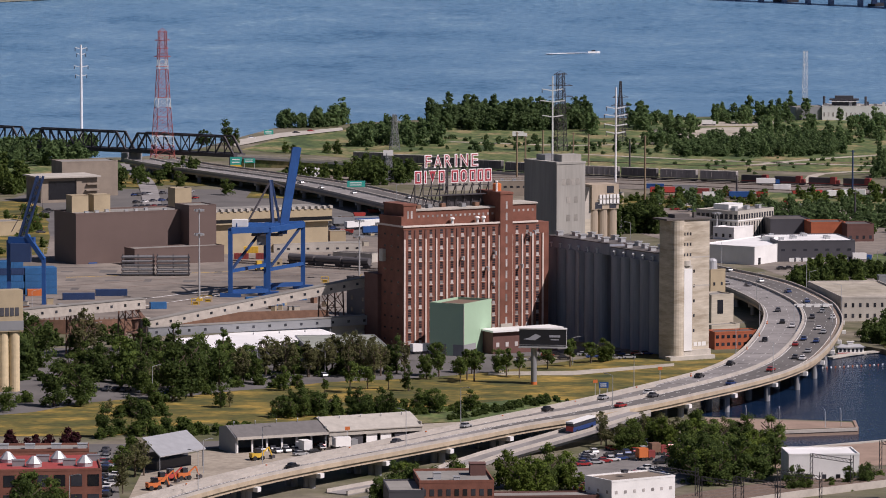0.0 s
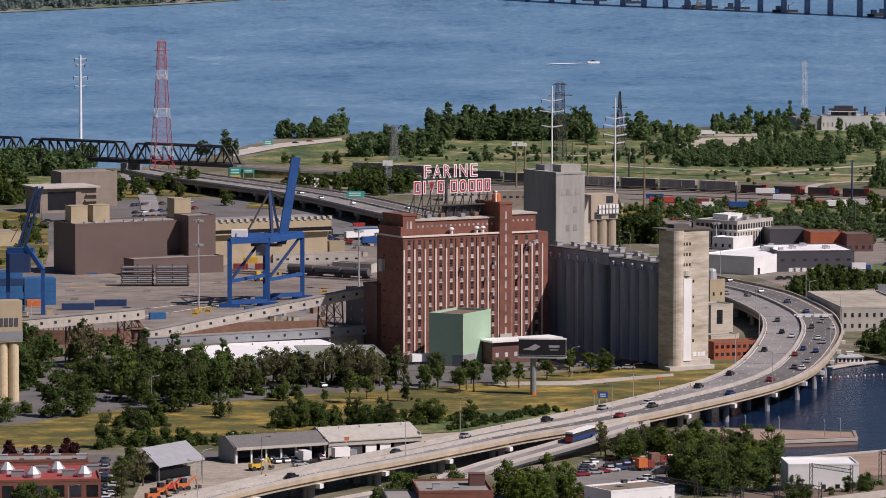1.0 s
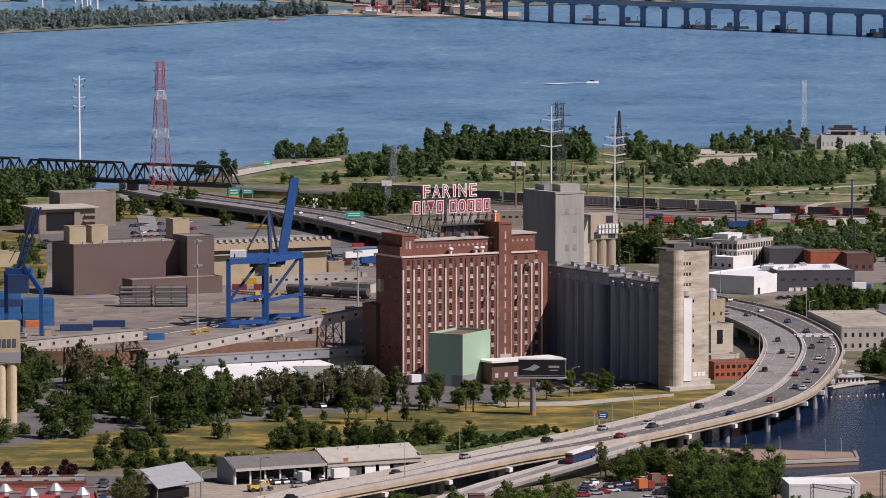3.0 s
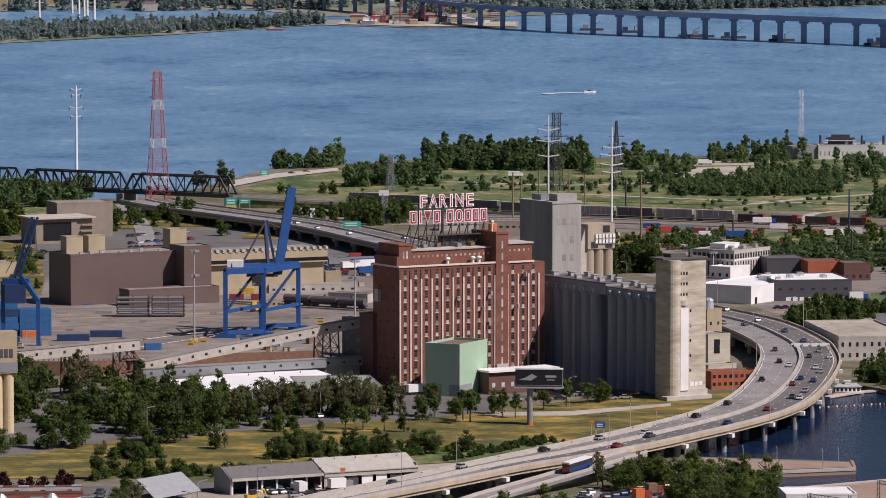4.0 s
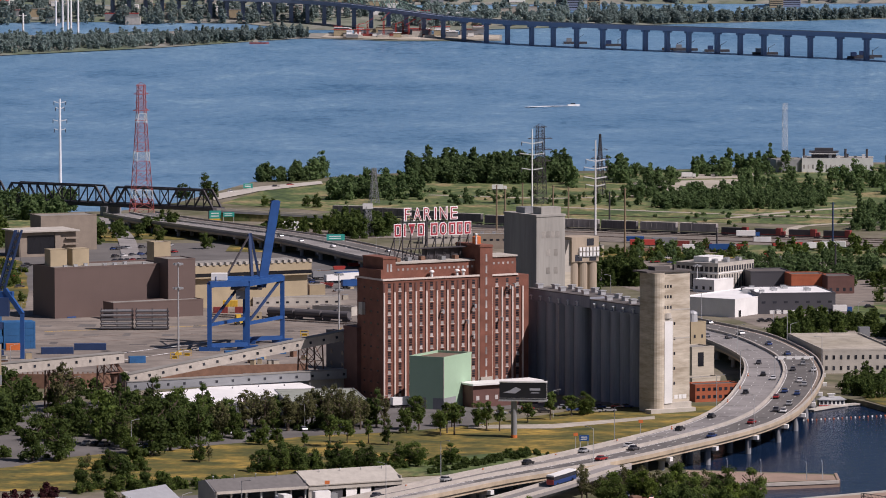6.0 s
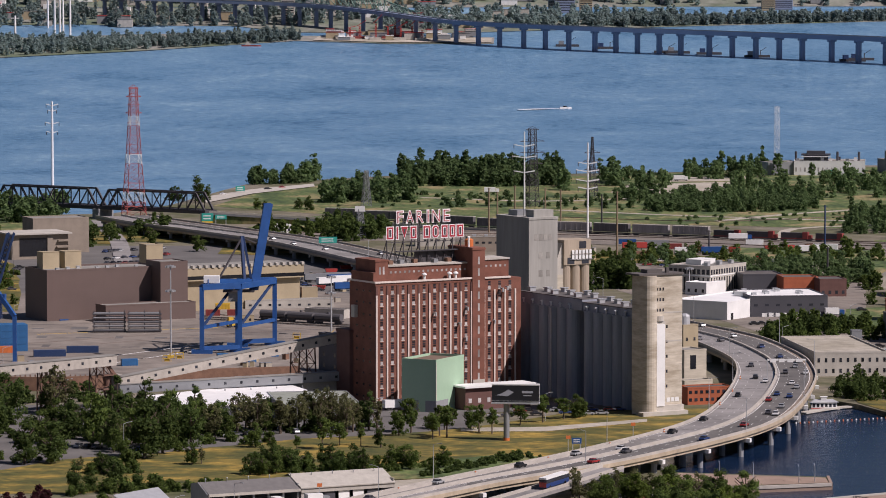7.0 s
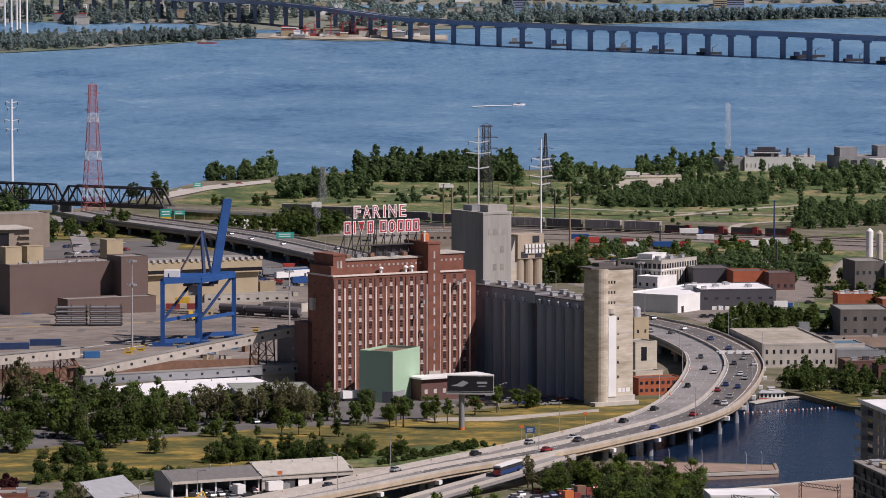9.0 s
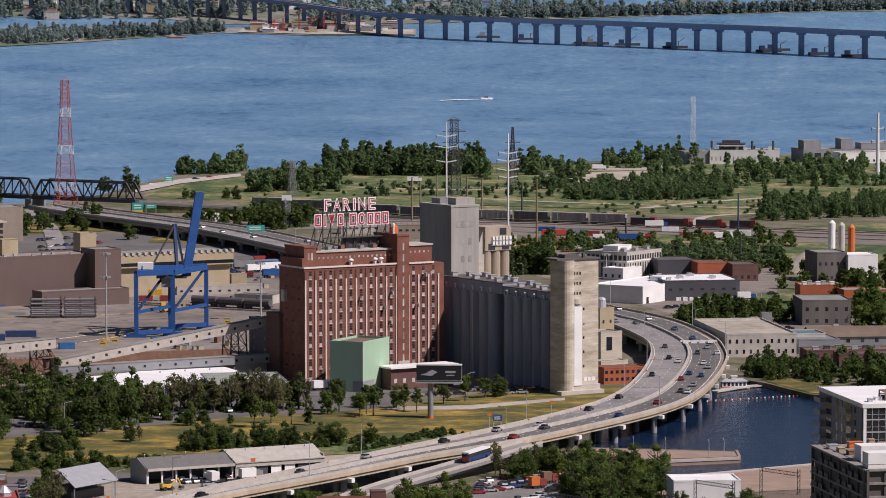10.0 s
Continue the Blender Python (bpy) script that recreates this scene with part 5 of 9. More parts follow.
br = building("assembly_hall", -154.9, 1804.1, 29, 52, 22, 20.4, BROWN_METAL, GREY_ROOF, "large windowless brown metal-clad hall", "hall", parapet=0.8)
for x, y in ((4, 13), (14, 13)):
    roof_box(br, x, y, 20.5, 7.5, 6, 7.0, TAN, "roof_house")
for i in range(7):
    roof_box(br, 6 + i * 6, 4 + (i % 3) * 3, 20.5, 1.5, 1.2, 1.0)
building("hall_wing", -130.4, 1799.0, 29, 41, 10, 6.6, BROWN_METAL, GREY_ROOF, "low brown metal-clad wing in front of the hall", "hall")
building("hall_tower", -109.1, 1819.7, 29, 12.5, 14, 23.0, BROWN_METAL, GREY_ROOF, "tall brown metal-clad block", "hall")
pk = thing("parking_hall", -100.1, 1848.9, 0, 27, "long tan concrete hall with a ribbed parapet", "hall")
part("wall", Geo().box(0, 2, 0, 54, 24, 12.8), TAN, pk, "recessed lower wall")
part("upper_storey", Geo().box(-1, 0, 12.8, 55, 25, 18.2), TAN, pk, "overhanging upper storey")
# Dark strip painting the hall's shaded recess line; no windows are modelled on it.
part("window_band", Geo().box(-1.05, -0.05, 13.4, 55.05, 0.2, 14.9), GLASS_DARK, pk, "dark window band")
part("roof", Geo().box(-0.6, 0.4, 18.2, 54.6, 24.6, 18.4), GREY_ROOF, pk)
rib = Geo().box(-0.6, -0.4, 18.2, 0.6, 2.2, 19.4).mesh("parapet_rib", CONCRETE_PALE)
for i in range(19):
    at(part("parapet_rib", rib, CONCRETE_PALE, pk), 0.5 + i * 3.0, 0)
building("stair_block", -123.6, 1957.4, 27, 8, 8, 20, TAN, GREY_ROOF, "tan concrete stair block", "hall")
OFFICE = mat("brown_grey_concrete", (0.27, 0.225, 0.18), 0.9, vary=0.16, scale=0.2, grain=2, stain=0.1)
of = building("office_block", -200.3, 2135.0, 24, 29, 22, 12.0, OFFICE, GREY_ROOF, "tan concrete office block with dark window bands", "office")
part("window_band", Geo().box(4.0, -0.1, 1.5, 18, 0.1, 10.4), GLASS_DARK, of, "dark window band")
part("fin", Geo().box(18.2, -0.6, 0, 21.0, 0.1, 12.0), OFFICE, of)
part("roof_slab", Geo().box(-1.5, -2.0, 12.1, 30.5, 23, 12.8), CONCRETE_PALE, of, "overhanging pale roof slab")
for k in range(3):
    part("balcony_slab", Geo().box(22 + k * 0.8, -2.6 + k * 0.6, 2.4 + k * 3.0, 30.0, 0, 3.0 + k * 3.0), OFFICE, of, "stepped concrete balcony slab")
building("office_block", -193.5, 2176.0, 22, 29, 18, 17.0, OFFICE, GREY_ROOF, "tan concrete office block", "office")
building("lot_building", -206.0, 1939.4, 29, 18, 14, 6, TAN, GREY_ROOF, "low tan yard building", "building")

building("mill_store", -47.4, 1440.0, 8, 27, 40, 5.4, GREY_METAL, mat("grey_green_roof", (0.27, 0.29, 0.25), 0.8, vary=0.2, scale=0.12, grain=1.0, stain=0.12), "low store with a grey-green roof beside the mill", "store", parapet=0.3)
# sheds by the sidings
building("siding_shed", -75.7, 1862.4, 9.5, 38, 9, 3.6, CONCRETE_PALE, GREY_ROOF, "long low cream shed beside the sidings", "shed", front=(9, 1), win=(1.2, 0.8), parapet=0.2)
building("siding_shed", -33.0, 1816.0, -30, 19, 7, 3.6, CONCRETE_PALE, TAR_ROOF, "low shed with a dark roof beside the sidings", "shed", parapet=0.2)
building("plant_shed", -61.0, 1908.0, 12, 7, 6, 7.5, RUST, TAR_ROOF, "rust-brown plant shed behind the sidings", "shed", parapet=0.2)
building("plant_shed", -53.0, 1912.0, 12, 7, 5, 5.0, TAN, GREY_ROOF, "small tan plant shed behind the sidings", "shed", parapet=0.2)
building("site_cabin", -75.6, 1794.5, 6, 6.2, 3, 3.4, TAN, GREY_ROOF, "tan site cabin beside the sidings", "cabin", front=(2, 1), win=(0.9, 0.9), parapet=0.15)

# industrial blocks by the railway
wo = building("white_office", 127.2, 1942.4, -36, 22, 30, 11.5, CONCRETE_PALE, GREY_ROOF, "white three-storey office block with ribbed windows", "office", front=(9, 1), side=(14, 1), win=(0.8, 6.0), z0=0.8)
for i in range(14):
    at(part("window", Geo().box(-0.65, -0.07, 0, 0.65, 0.06, 2.2).mesh("window", GLASS_DARK), GLASS_DARK, wo), 0, (i + 0.5) * 30 / 14, 8.2, 90)
for i in range(9):
    at(part("window", Geo().box(-0.8, -0.07, 0, 0.8, 0.06, 2.2).mesh("window", GLASS_DARK), GLASS_DARK, wo), -22 + (i + 0.5) * 22 / 9, 0, 8.2)
part("band", Geo().box(-22.1, -0.12, 7.4, 0.1, 0, 7.9).box(0, 0, 7.4, 0.12, 30, 7.9), WHITE, wo)
roof_box(wo, -18, 8, 11.7, 8, 12, 2.2, WHITE)
for i in range(5):
    roof_box(wo, -6 - 3 * (i % 2), 4 + i * 5, 11.7, 2, 2, 1.4)
building("white_annex", 124.7, 1930.6, -36, 11, 16, 5.2, WHITE, WHITE_ROOF, "low white annex", "building", front=(3, 1))
wh = building("white_warehouse", 125.5, 1809.3, -34, 26, 52, 7.2, WHITE, WHITE_ROOF, "broad white warehouse with a white roof", "warehouse")
part("door", Geo().box(-0.05, 3, 0, 0.06, 5, 2.8), GLASS_DARK, wh)
roof_box(wh, -14, 30, 7.3, 6, 6, 2.0, WHITE)
dk = building("dark_warehouse", 136.2, 1824.9, 8, 33, 34, 8.4, DARK_METAL, WHITE_ROOF, "charcoal clad warehouse with a pale roof", "warehouse", front=(7, 1), win=(1.6, 0.9), z0=4.5)
for i in range(8):
    roof_box(dk, 2 + (i * 7) % 28, 6 + (i * 11) % 24, 8.5, 2, 1.6, 1.1)
doors = Geo().box(-1.0, -0.1, 0, 1.0, 0.05, 1.6).mesh("dock_door", WHITE)
for i in range(9):
    at(part("dock_door", doors, WHITE, dk), 6 + i * 2.9, 0)
building("orange_shop", 159.0, 1933.5, 8, 15.5, 14, 7.5, BRICK_ORANGE, TAR_ROOF, "orange-fronted brick shop", "shop")
building("dark_shop", 141.9, 1945.4, 8, 18, 20, 7.8, DARK_METAL, TAR_ROOF, "dark flat-roofed workshop", "workshop")
building("dark_shop", 174.2, 1924.7, 8, 12, 16, 7.4, BRICK_DARK, TAR_ROOF, "dark brick workshop", "workshop", front=(4, 1))

ls = building("railway_shed", 22.0, 2190.0, 4, 26, 12, 7.0, OFFICE, GREY_ROOF, "long low brown railway shed", "shed", front=(8, 1), win=(1.6, 1.0), z0=4.0)
for i in range(4):
    roof_box(ls, 3 + i * 6, 4, 7.1, 1.6, 1.6, 1.0)
building("railway_shed", -4.0, 2225.0, 4, 20, 9, 5.0, CONCRETE_PALE, GREY_ROOF, "low pale railway shed", "shed", front=(6, 1), win=(1.4, 1.0), z0=2.6)

# right behind the tower
th_ = building("tan_house", 93.6, 1577.0, 31, 6.5, 12, 19, TAN, GREY_ROOF, "narrow tan elevator house", "elevator house", side=(0, 0), front=(2, 3), win=(0.8, 1.2))
part("roof_cowl", Geo().cyl(4, 5, 19, 22, 2.0, 1.8, 14).dome(4, 5, 22, 1.9, 0.6), GALV, th_, "round metal roof cowl")
cb = building("concrete_house", 92.4, 1550.0, 31, 9.5, 10, 12.5, CONCRETE, GREY_ROOF, "pale concrete elevator annex", "elevator house")
part("opening", Geo().box(2.5, -0.06, 6, 5.0, 0.05, 11), GLASS_DARK, cb)
building("concrete_ledge", 91.6, 1534.9, 31, 12, 6, 3.2, CONCRETE, GREY_ROOF, "low pale concrete loading dock", "loading dock")
building("red_brick_office", 90.0, 1489.7, 20, 16.5, 8, 5.6, BRICK_ORANGE, TAR_ROOF, "low red brick office with white-framed windows", "office", front=(8, 2), win=(1.1, 1.1))

# by the basin
building("stone_warehouse", 141.9, 1585.0, 7, 27, 62, 8.2, CONCRETE_PALE, DIRT, "long pale warehouse with small upright windows", "warehouse", front=(10, 2), win=(0.9, 1.5), parapet=0.7)
building("roof_cabin", 162.3, 1658.6, 7, 4, 3, 9.5, GREY_METAL, GREY_ROOF, "grey roof cabin", "cabin")
building("blue_roof_store", 170.5, 1609.5, 8, 12, 16, 6, CONCRETE_PALE, mat("faded_blue_sheet", (0.10, 0.17, 0.22), 0.6, vary=0.15, stain=0.1), "low pale store with a blue roof", "store")
def gable_hall(x, y, turn, w, d, h, ridge, wall, roof, label):
    b = thing("gable_hall", x, y, 0, turn, label, "hall")
    part("wall", Geo().box(0, 0, 0, w, d, h).add([(0, 0, h), (0, d, h), (0, d / 2, ridge), (w, 0, h), (w, d, h), (w, d / 2, ridge)], [(0, 2, 1), (3, 4, 5)]), wall, b)
    e = 0.6
    part("roof", Geo().add([(-e, -e, h - 0.2), (w + e, -e, h - 0.2), (w + e, d / 2, ridge + 0.1), (-e, d / 2, ridge + 0.1), (w + e, d + e, h - 0.2), (-e, d + e, h - 0.2)], [(0, 1, 2, 3), (3, 2, 4, 5)]), roof, b)
    part("ridge_vent", Geo().box(w * 0.3, d / 2 - 0.5, ridge, w * 0.36, d / 2 + 0.5, ridge + 0.9), GALV, b)
    for i in range(6):
        part("window", Geo().box((i + 0.5) * w / 6 - 0.7, -0.06, 1.2, (i + 0.5) * w / 6 + 0.7, 0.05, 2.6), GLASS_DARK, b)
    return b


BROWN_ROOF = mat("brown_sheet_roof", (0.16, 0.115, 0.085), 0.8, vary=0.2, scale=0.2, grain=2, stain=0.1)
gable_hall(178.8, 1626.6, 6, 34, 18, 3.6, 6.6, GREY_METAL, BROWN_ROOF, "low metal hall with a brown gabled roof")
rw = building("brown_house", 170.4, 1567.5, 6, 34, 13, 3.8, BRICK_DARK, BROWN_ROOF, "low dark brick row with a tarred roof", "house", front=(12, 1))
for i in range(6):
    roof_box(rw, 3 + i * 5, 3 + (i % 3) * 3, 3.95, 2.2, 1.8, 1.1, (GALV, DARK_METAL, GREY_METAL)[i % 3])
building("grey_store", 170.5, 1596.7, 8, 16, 20, 5.0, GREY_METAL, GREY_METAL, "low grey metal store", "store")
building("brown_house", 179.6, 1540.9, 5, 40, 12, 5, BRICK_DARK, TAR_ROOF, "low dark brick row with a tarred roof", "house", front=(12, 1))
WORKS_GREY = mat("dirty_grey_cladding", (0.13, 0.12, 0.11), 0.85, vary=0.2, scale=0.2, grain=1.5, stain=0.15, streak=True)
building("grey_works", 183.6, 1709.6, 3, 20, 26, 10.0, WORKS_GREY, GREY_ROOF, "large grey corrugated works building", "works", front=(5, 2))
bw = building("brick_works", 192.7, 1806.3, 3, 17, 14, 8, BRICK_ORANGE, GREY_ROOF, "orange brick works building", "works", front=(6, 1))
for i in range(5):
    roof_box(bw, 1.5 + i * 3, 3 + (i % 2) * 5, 8.15, 1.8, 2.0, 1.2, (WHITE, GALV)[i % 2])
building("brick_works", 209.9, 1792.2, 8, 30, 14, 7, BRICK_ORANGE, GREY_ROOF, "orange brick works building", "works", front=(8, 1))
building("cement_plant", 212.2, 1919.8, 10, 14, 20, 13, WORKS_GREY, GREY_ROOF, "grey cement plant block", "plant", front=(5, 2))
building("cement_plant", 226.2, 1919.2, 10, 14, 14, 12, WHITE, WHITE_ROOF, "white cement plant block", "plant", front=(3, 1))
for x, y, m_, lab, h in ((226.4, 1988.2, WHITE, "tall white storage silo", 22), (230.9, 1988.0, CONCRETE_PALE, "tall pale storage silo", 21), (235.6, 1987.8, ORANGE_PAINT, "tall orange storage silo", 20)):
    s = thing("storage_silo", x, y, 0, 0, lab, "silo", "cement plant silos")
    part("shell", Geo().cyl(0, 0, 0, h, 1.7, 1.7, 14), m_, s)
    part("cap", Geo().cyl(0, 0, h, h + 1.4, 1.7, 0.4, 14), m_, s)

# by the meadow and the shore
def waterworks():
    b = building("waterworks", 241.2, 2856.0, -6, 46, 26, 9.0, WHITE, GREY_ROOF, "low white-walled waterworks with dark roof huts", "waterworks", right=False, front=(16, 1), win=(0.9, 2.6), z0=2.5, glass=GLASS_PALE)
    roof_box(b, 6, 8, 9.1, 16, 10, 3.4, DARK_METAL, "roof_house")
    part("dark_band", Geo().box(4.5, 6.8, 12.6, 23.5, 19, 13.4).box(8, 9, 13.4, 20, 16, 15.4), DARK_METAL, b, "dark overhanging roof storey")
    part("white_band", Geo().box(4.3, 6.6, 11.6, 23.7, 6.8, 12.2), WHITE, b)
    for i in range(8):
        roof_box(b, 1 + i * 5.4, 3 + (i % 3) * 6, 9.1, 2.0, 2.0, 1.6 + 0.6 * (i % 2), (GREY_METAL, WHITE, DARK_METAL)[i % 3])
    for x in (-3, 24, 38):
        part("stack", Geo().cyl(x + 4, 12, 9.1, 15.0, 0.8, 0.8, 10), DARK_METAL, b)
    return b


waterworks()
building("waterworks", 224.3, 2854.5, 12, 22, 24, 8, GREY_METAL, GREY_ROOF, "dark grey pump house", "waterworks")
lb = building("lab_building", 305.9, 2876.9, 10, 66, 30, 8, CONCRETE_GREY, GREY_ROOF, "low concrete laboratory with stepped roofs", "laboratory", front=(10, 1), win=(4.5, 3.0), z0=3)
for x, w, h in ((2, 12, 6), (28, 8, 7), (42, 20, 4)):
    roof_box(lb, x, 6, 8, w, 14, h, CONCRETE_GREY, "roof_house")
building("lab_wing", 328.2, 2856.1, 10, 60, 20, 7, WHITE, GREY_ROOF, "low pale laboratory wing", "laboratory", front=(14, 1))
building("trackside_hut", -78.8, 2318.5, 10, 9, 6, 4.2, WHITE, WHITE_ROOF, "small white trackside hut", "hut", front=(4, 1))

# near the streets
sh = thing("depot_shed", -60.5, 1220.2, 0, 27, "long open-fronted depot shed with a shallow grey roof", "shed")
part("wall", Geo().box(0, 10, 0, 58, 10.6, 6.2).box(-0.3, -0.6, 0, 0, 10.6, 4.6).box(28.2, 0.6, 0, 28.6, 10, 6.0), GREY_METAL, sh, "dark end and rear walls")
part("gable", Geo().add([(-0.3, -0.6, 4.6), (-0.3, 10.6, 4.6), (-0.3, 10.6, 6.4), (-0.3, 6, 7.3), (0, -0.6, 4.6), (0, 10.6, 4.6), (0, 10.6, 6.4), (0, 6, 7.3)], [(0, 1, 2, 3), (7, 6, 5, 4), (0, 3, 7, 4), (3, 2, 6, 7)]), GREY_METAL, sh)
part("floor", Geo().box(0, 0, 0, 58, 10, 0.1), ASPHALT, sh)
SHED_ROOF = mat("dark_sheet_roof", (0.135, 0.128, 0.124), 0.9)
part("roof", Geo().add([(0, -1.2, 4.6), (28.4, -1.2, 4.6), (28.4, 6, 7.3), (0, 6, 7.3), (0, 11, 6.4), (28.4, 11, 6.4), (0, -1.2, 4.3), (28.4, -1.2, 4.3), (0, 6, 7.0), (28.4, 6, 7.0), (0, 11, 6.1), (28.4, 11, 6.1)],
     [(0, 1, 2, 3), (3, 2, 5, 4), (6, 7, 1, 0), (8, 9, 7, 6), (10, 11, 9, 8), (4, 5, 11, 10), (0, 3, 8, 6), (3, 4, 10, 8), (2, 1, 7, 9), (5, 2, 9, 11)]), SHED_ROOF, sh, "dark grey sheet roof")
part("fascia", Geo().box(0, -1.35, 3.9, 28.4, -1.2, 4.7), CONCRETE_PALE, sh, "pale fascia board")
PALE_SHEET = mat("pale_sheet_cladding", (0.40, 0.375, 0.33), 0.85, vary=0.12, stain=0.08, streak=True)
part("upper_wall", Geo().box(28.6, -1.2, 3.4, 58, -0.9, 4.9).box(28.6, 10.4, 0, 58, 10.7, 6.6).box(57.7, -0.9, 0, 58, 10.4, 6.0).box(28.6, -0.9, 0, 35.0, -0.6, 3.4), PALE_SHEET, sh, "pale clad upper wall")
part("roof", Geo().add([(28.4, -1.5, 4.9), (58.3, -1.5, 4.9), (58.3, 7.2, 8.0), (28.4, 7.2, 8.0), (28.4, -1.5, 4.6), (58.3, -1.5, 4.6), (58.3, 7.2, 7.7), (28.4, 7.2, 7.7), (28.4, 10.9, 6.8), (58.3, 10.9, 6.8)],
     [(0, 1, 2, 3), (7, 6, 5, 4), (0, 4, 5, 1), (3, 2, 9, 8), (1, 5, 6, 2), (0, 3, 7, 4)]), PALE_SHEET, sh, "long sloping pale roof")
for x in (36, 40.5, 45, 49.5, 54):
    part("door", Geo().box(x, -0.7, 0, x + 3.4, -0.55, 3.3), WHITE if x in (45, 40.5) else DARK_METAL, sh, "roller door")
post = Geo().box(-0.25, -0.2, 0, 0.25, 0.2, 4.4).mesh("post", WHITE)
for i in range(7):
    at(part("post", post, WHITE, sh), 0.5 + i * 4.6, 0)
for i in range(9):
    x = 2 + i * 6.6
    part("roof_vent", Geo().cyl(x, 5.6, 6.6, 8.1, 0.12, 0.12, 6).cyl(x, 5.6, 8.1, 8.3, 0.25, 0.12, 6), GREY_METAL, sh)
cn = thing("canopy_roof", -78.8, 1176.9, 0, 56, "open canopy with a tilted pale metal roof", "canopy")
part("roof", Geo().add([(0, 0, 5.0), (20.5, 0, 5.0), (25.4, 10.4, 8.8), (5.2, 10.2, 8.8), (0, 0, 4.7), (20.5, 0, 4.7), (25.4, 10.4, 8.5), (5.2, 10.2, 8.5)],
     [(0, 1, 2, 3), (7, 6, 5, 4), (0, 4, 5, 1), (1, 5, 6, 2), (2, 6, 7, 3), (3, 7, 4, 0)]), GALV, cn, "tilted pale sheet roof")
for x, y, h in ((0.6, 0.6, 5), (19.8, 0.6, 5), (24.4, 9.8, 8.4), (5.6, 9.6, 8.3)):
    part("post", Geo().cyl(x, y, 0, h, 0.15, 0.15, 8), GREY_METAL, cn)
part("rear_wall", Geo().box(5.0, 9.2, 0, 24.4, 9.5, 4.5).box(5.0, 5.0, 0, 20.4, 9.2, 2.6), DARK_METAL, cn)
rr = building("red_brick_works", -89.2, 1109.0, 7, 60, 30, 10.5, BRICK, mat("red_roof", (0.30, 0.05, 0.045), 0.8), "red brick works with a red roof edge and roof fans", "works", front=(14, 2), win=(2.9, 3.0), z0=1.5, parapet=0.6, right=True)
back = building("red_brick_works", -96.4, 1157.3, 5, 56, 12, 9.0, BRICK, GREY_ROOF, "rear red brick works range with rooftop units", "works", front=(16, 1), win=(2.2, 2.4), z0=5, parapet=0.7, right=True)
for i in range(7):
    x = -4 - i * 6.5
    part("roof_fan", Geo().cyl(x, 8 + (i % 2) * 9, 10.6, 11.6, 2.0, 2.0, 8).cyl(x, 8 + (i % 2) * 9, 11.6, 13.4, 2.2, 0.6, 8), GALV, rr, "pale square roof ventilator")
    roof_box(rr, x + 1, 17 - (i % 2) * 8, 10.6, 3.2, 2.4, 1.5, GREY_METAL)
    roof_box(back, -3 - i * 7, 4, 9.1, 2.6, 2.0, 1.3, GALV)
bk = building("brick_house", -8.0, 1100.7, 5, 19, 22, 8.6, BRICK, GREY_ROOF, "two-storey dark brick building with upright windows", "house", front=(9, 2), win=(1.1, 1.7), z0=1.2, parapet=0.7)
roof_box(bk, 14, 12, 8.7, 4, 4, 3.0, BRICK_DARK, "roof_house")
roof_box(bk, 4, 6, 8.7, 2, 1.6, 1.6)
roof_box(bk, 9, 3, 8.7, 1.6, 1.6, 1.0)
building("dark_house", -15.7, 1095.7, 5, 9, 20, 7.0, DARK_METAL, GREY_ROOF, "narrow dark house", "house")
building("low_shed", 6.1, 1110.8, 5, 32, 8, 3.4, BRICK_DARK, GREY_ROOF, "low long dark shed", "shed")
wb = building("white_store", 41.1, 1111.4, 33, 20, 12, 7.4, WHITE, mat("brown_gravel_roof", (0.21, 0.17, 0.135), 0.95, vary=0.25, scale=0.15, grain=1.5, stain=0.15), "white-walled store with a brown gravel roof", "store", front=(7, 1), side=(3, 1), win=(0.8, 0.8), z0=4.3, glass=GLASS_PALE)
roof_box(wb, 8, 6, 8.55, 1.4, 1.2, 0.7, DARK_METAL)
building("white_store", 90.2, 1160.8, 4, 19, 14, 7.8, WHITE, WHITE_ROOF, "white-walled waterside store", "store", front=(5, 1))
building("long_store", 88.3, 1208.9, 0, 22, 6, 2.6, WHITE, WHITE_ROOF, "low white store roof by the water", "store")

# the two high-rises
def tower_block(name, x, y, turn, w, d, storeys, sh_, wall, label):
    b = thing(name, x, y, 0, turn, label, "apartment block")
    h = storeys * sh_
    # Solid tar-dark box stands in for the shade inside the open storeys.
    part("core", Geo().box(0.8, 0.8, 0, w - 0.8, d - 0.8, h), TAR_ROOF, b, "solid dark core painting the shade of open storeys")
    slab = Geo().box(0, 0, 0, w, d, 0.45).mesh("floor_slab", wall)
    for k in range(1, storeys + 1):
        at(part("floor_slab", slab, wall, b), 0, 0, k * sh_ - 0.4)
    col = Geo().box(-0.35, 0.3, 0, 0.35, 0.9, h).mesh("column", TAR_ROOF)
    for i in range(7):
        at(part("column", col, wall, b), i * w / 6, 0, 0)
        at(part("column", col, wall, b), 0, i * d / 6, 0, -90)
    return b


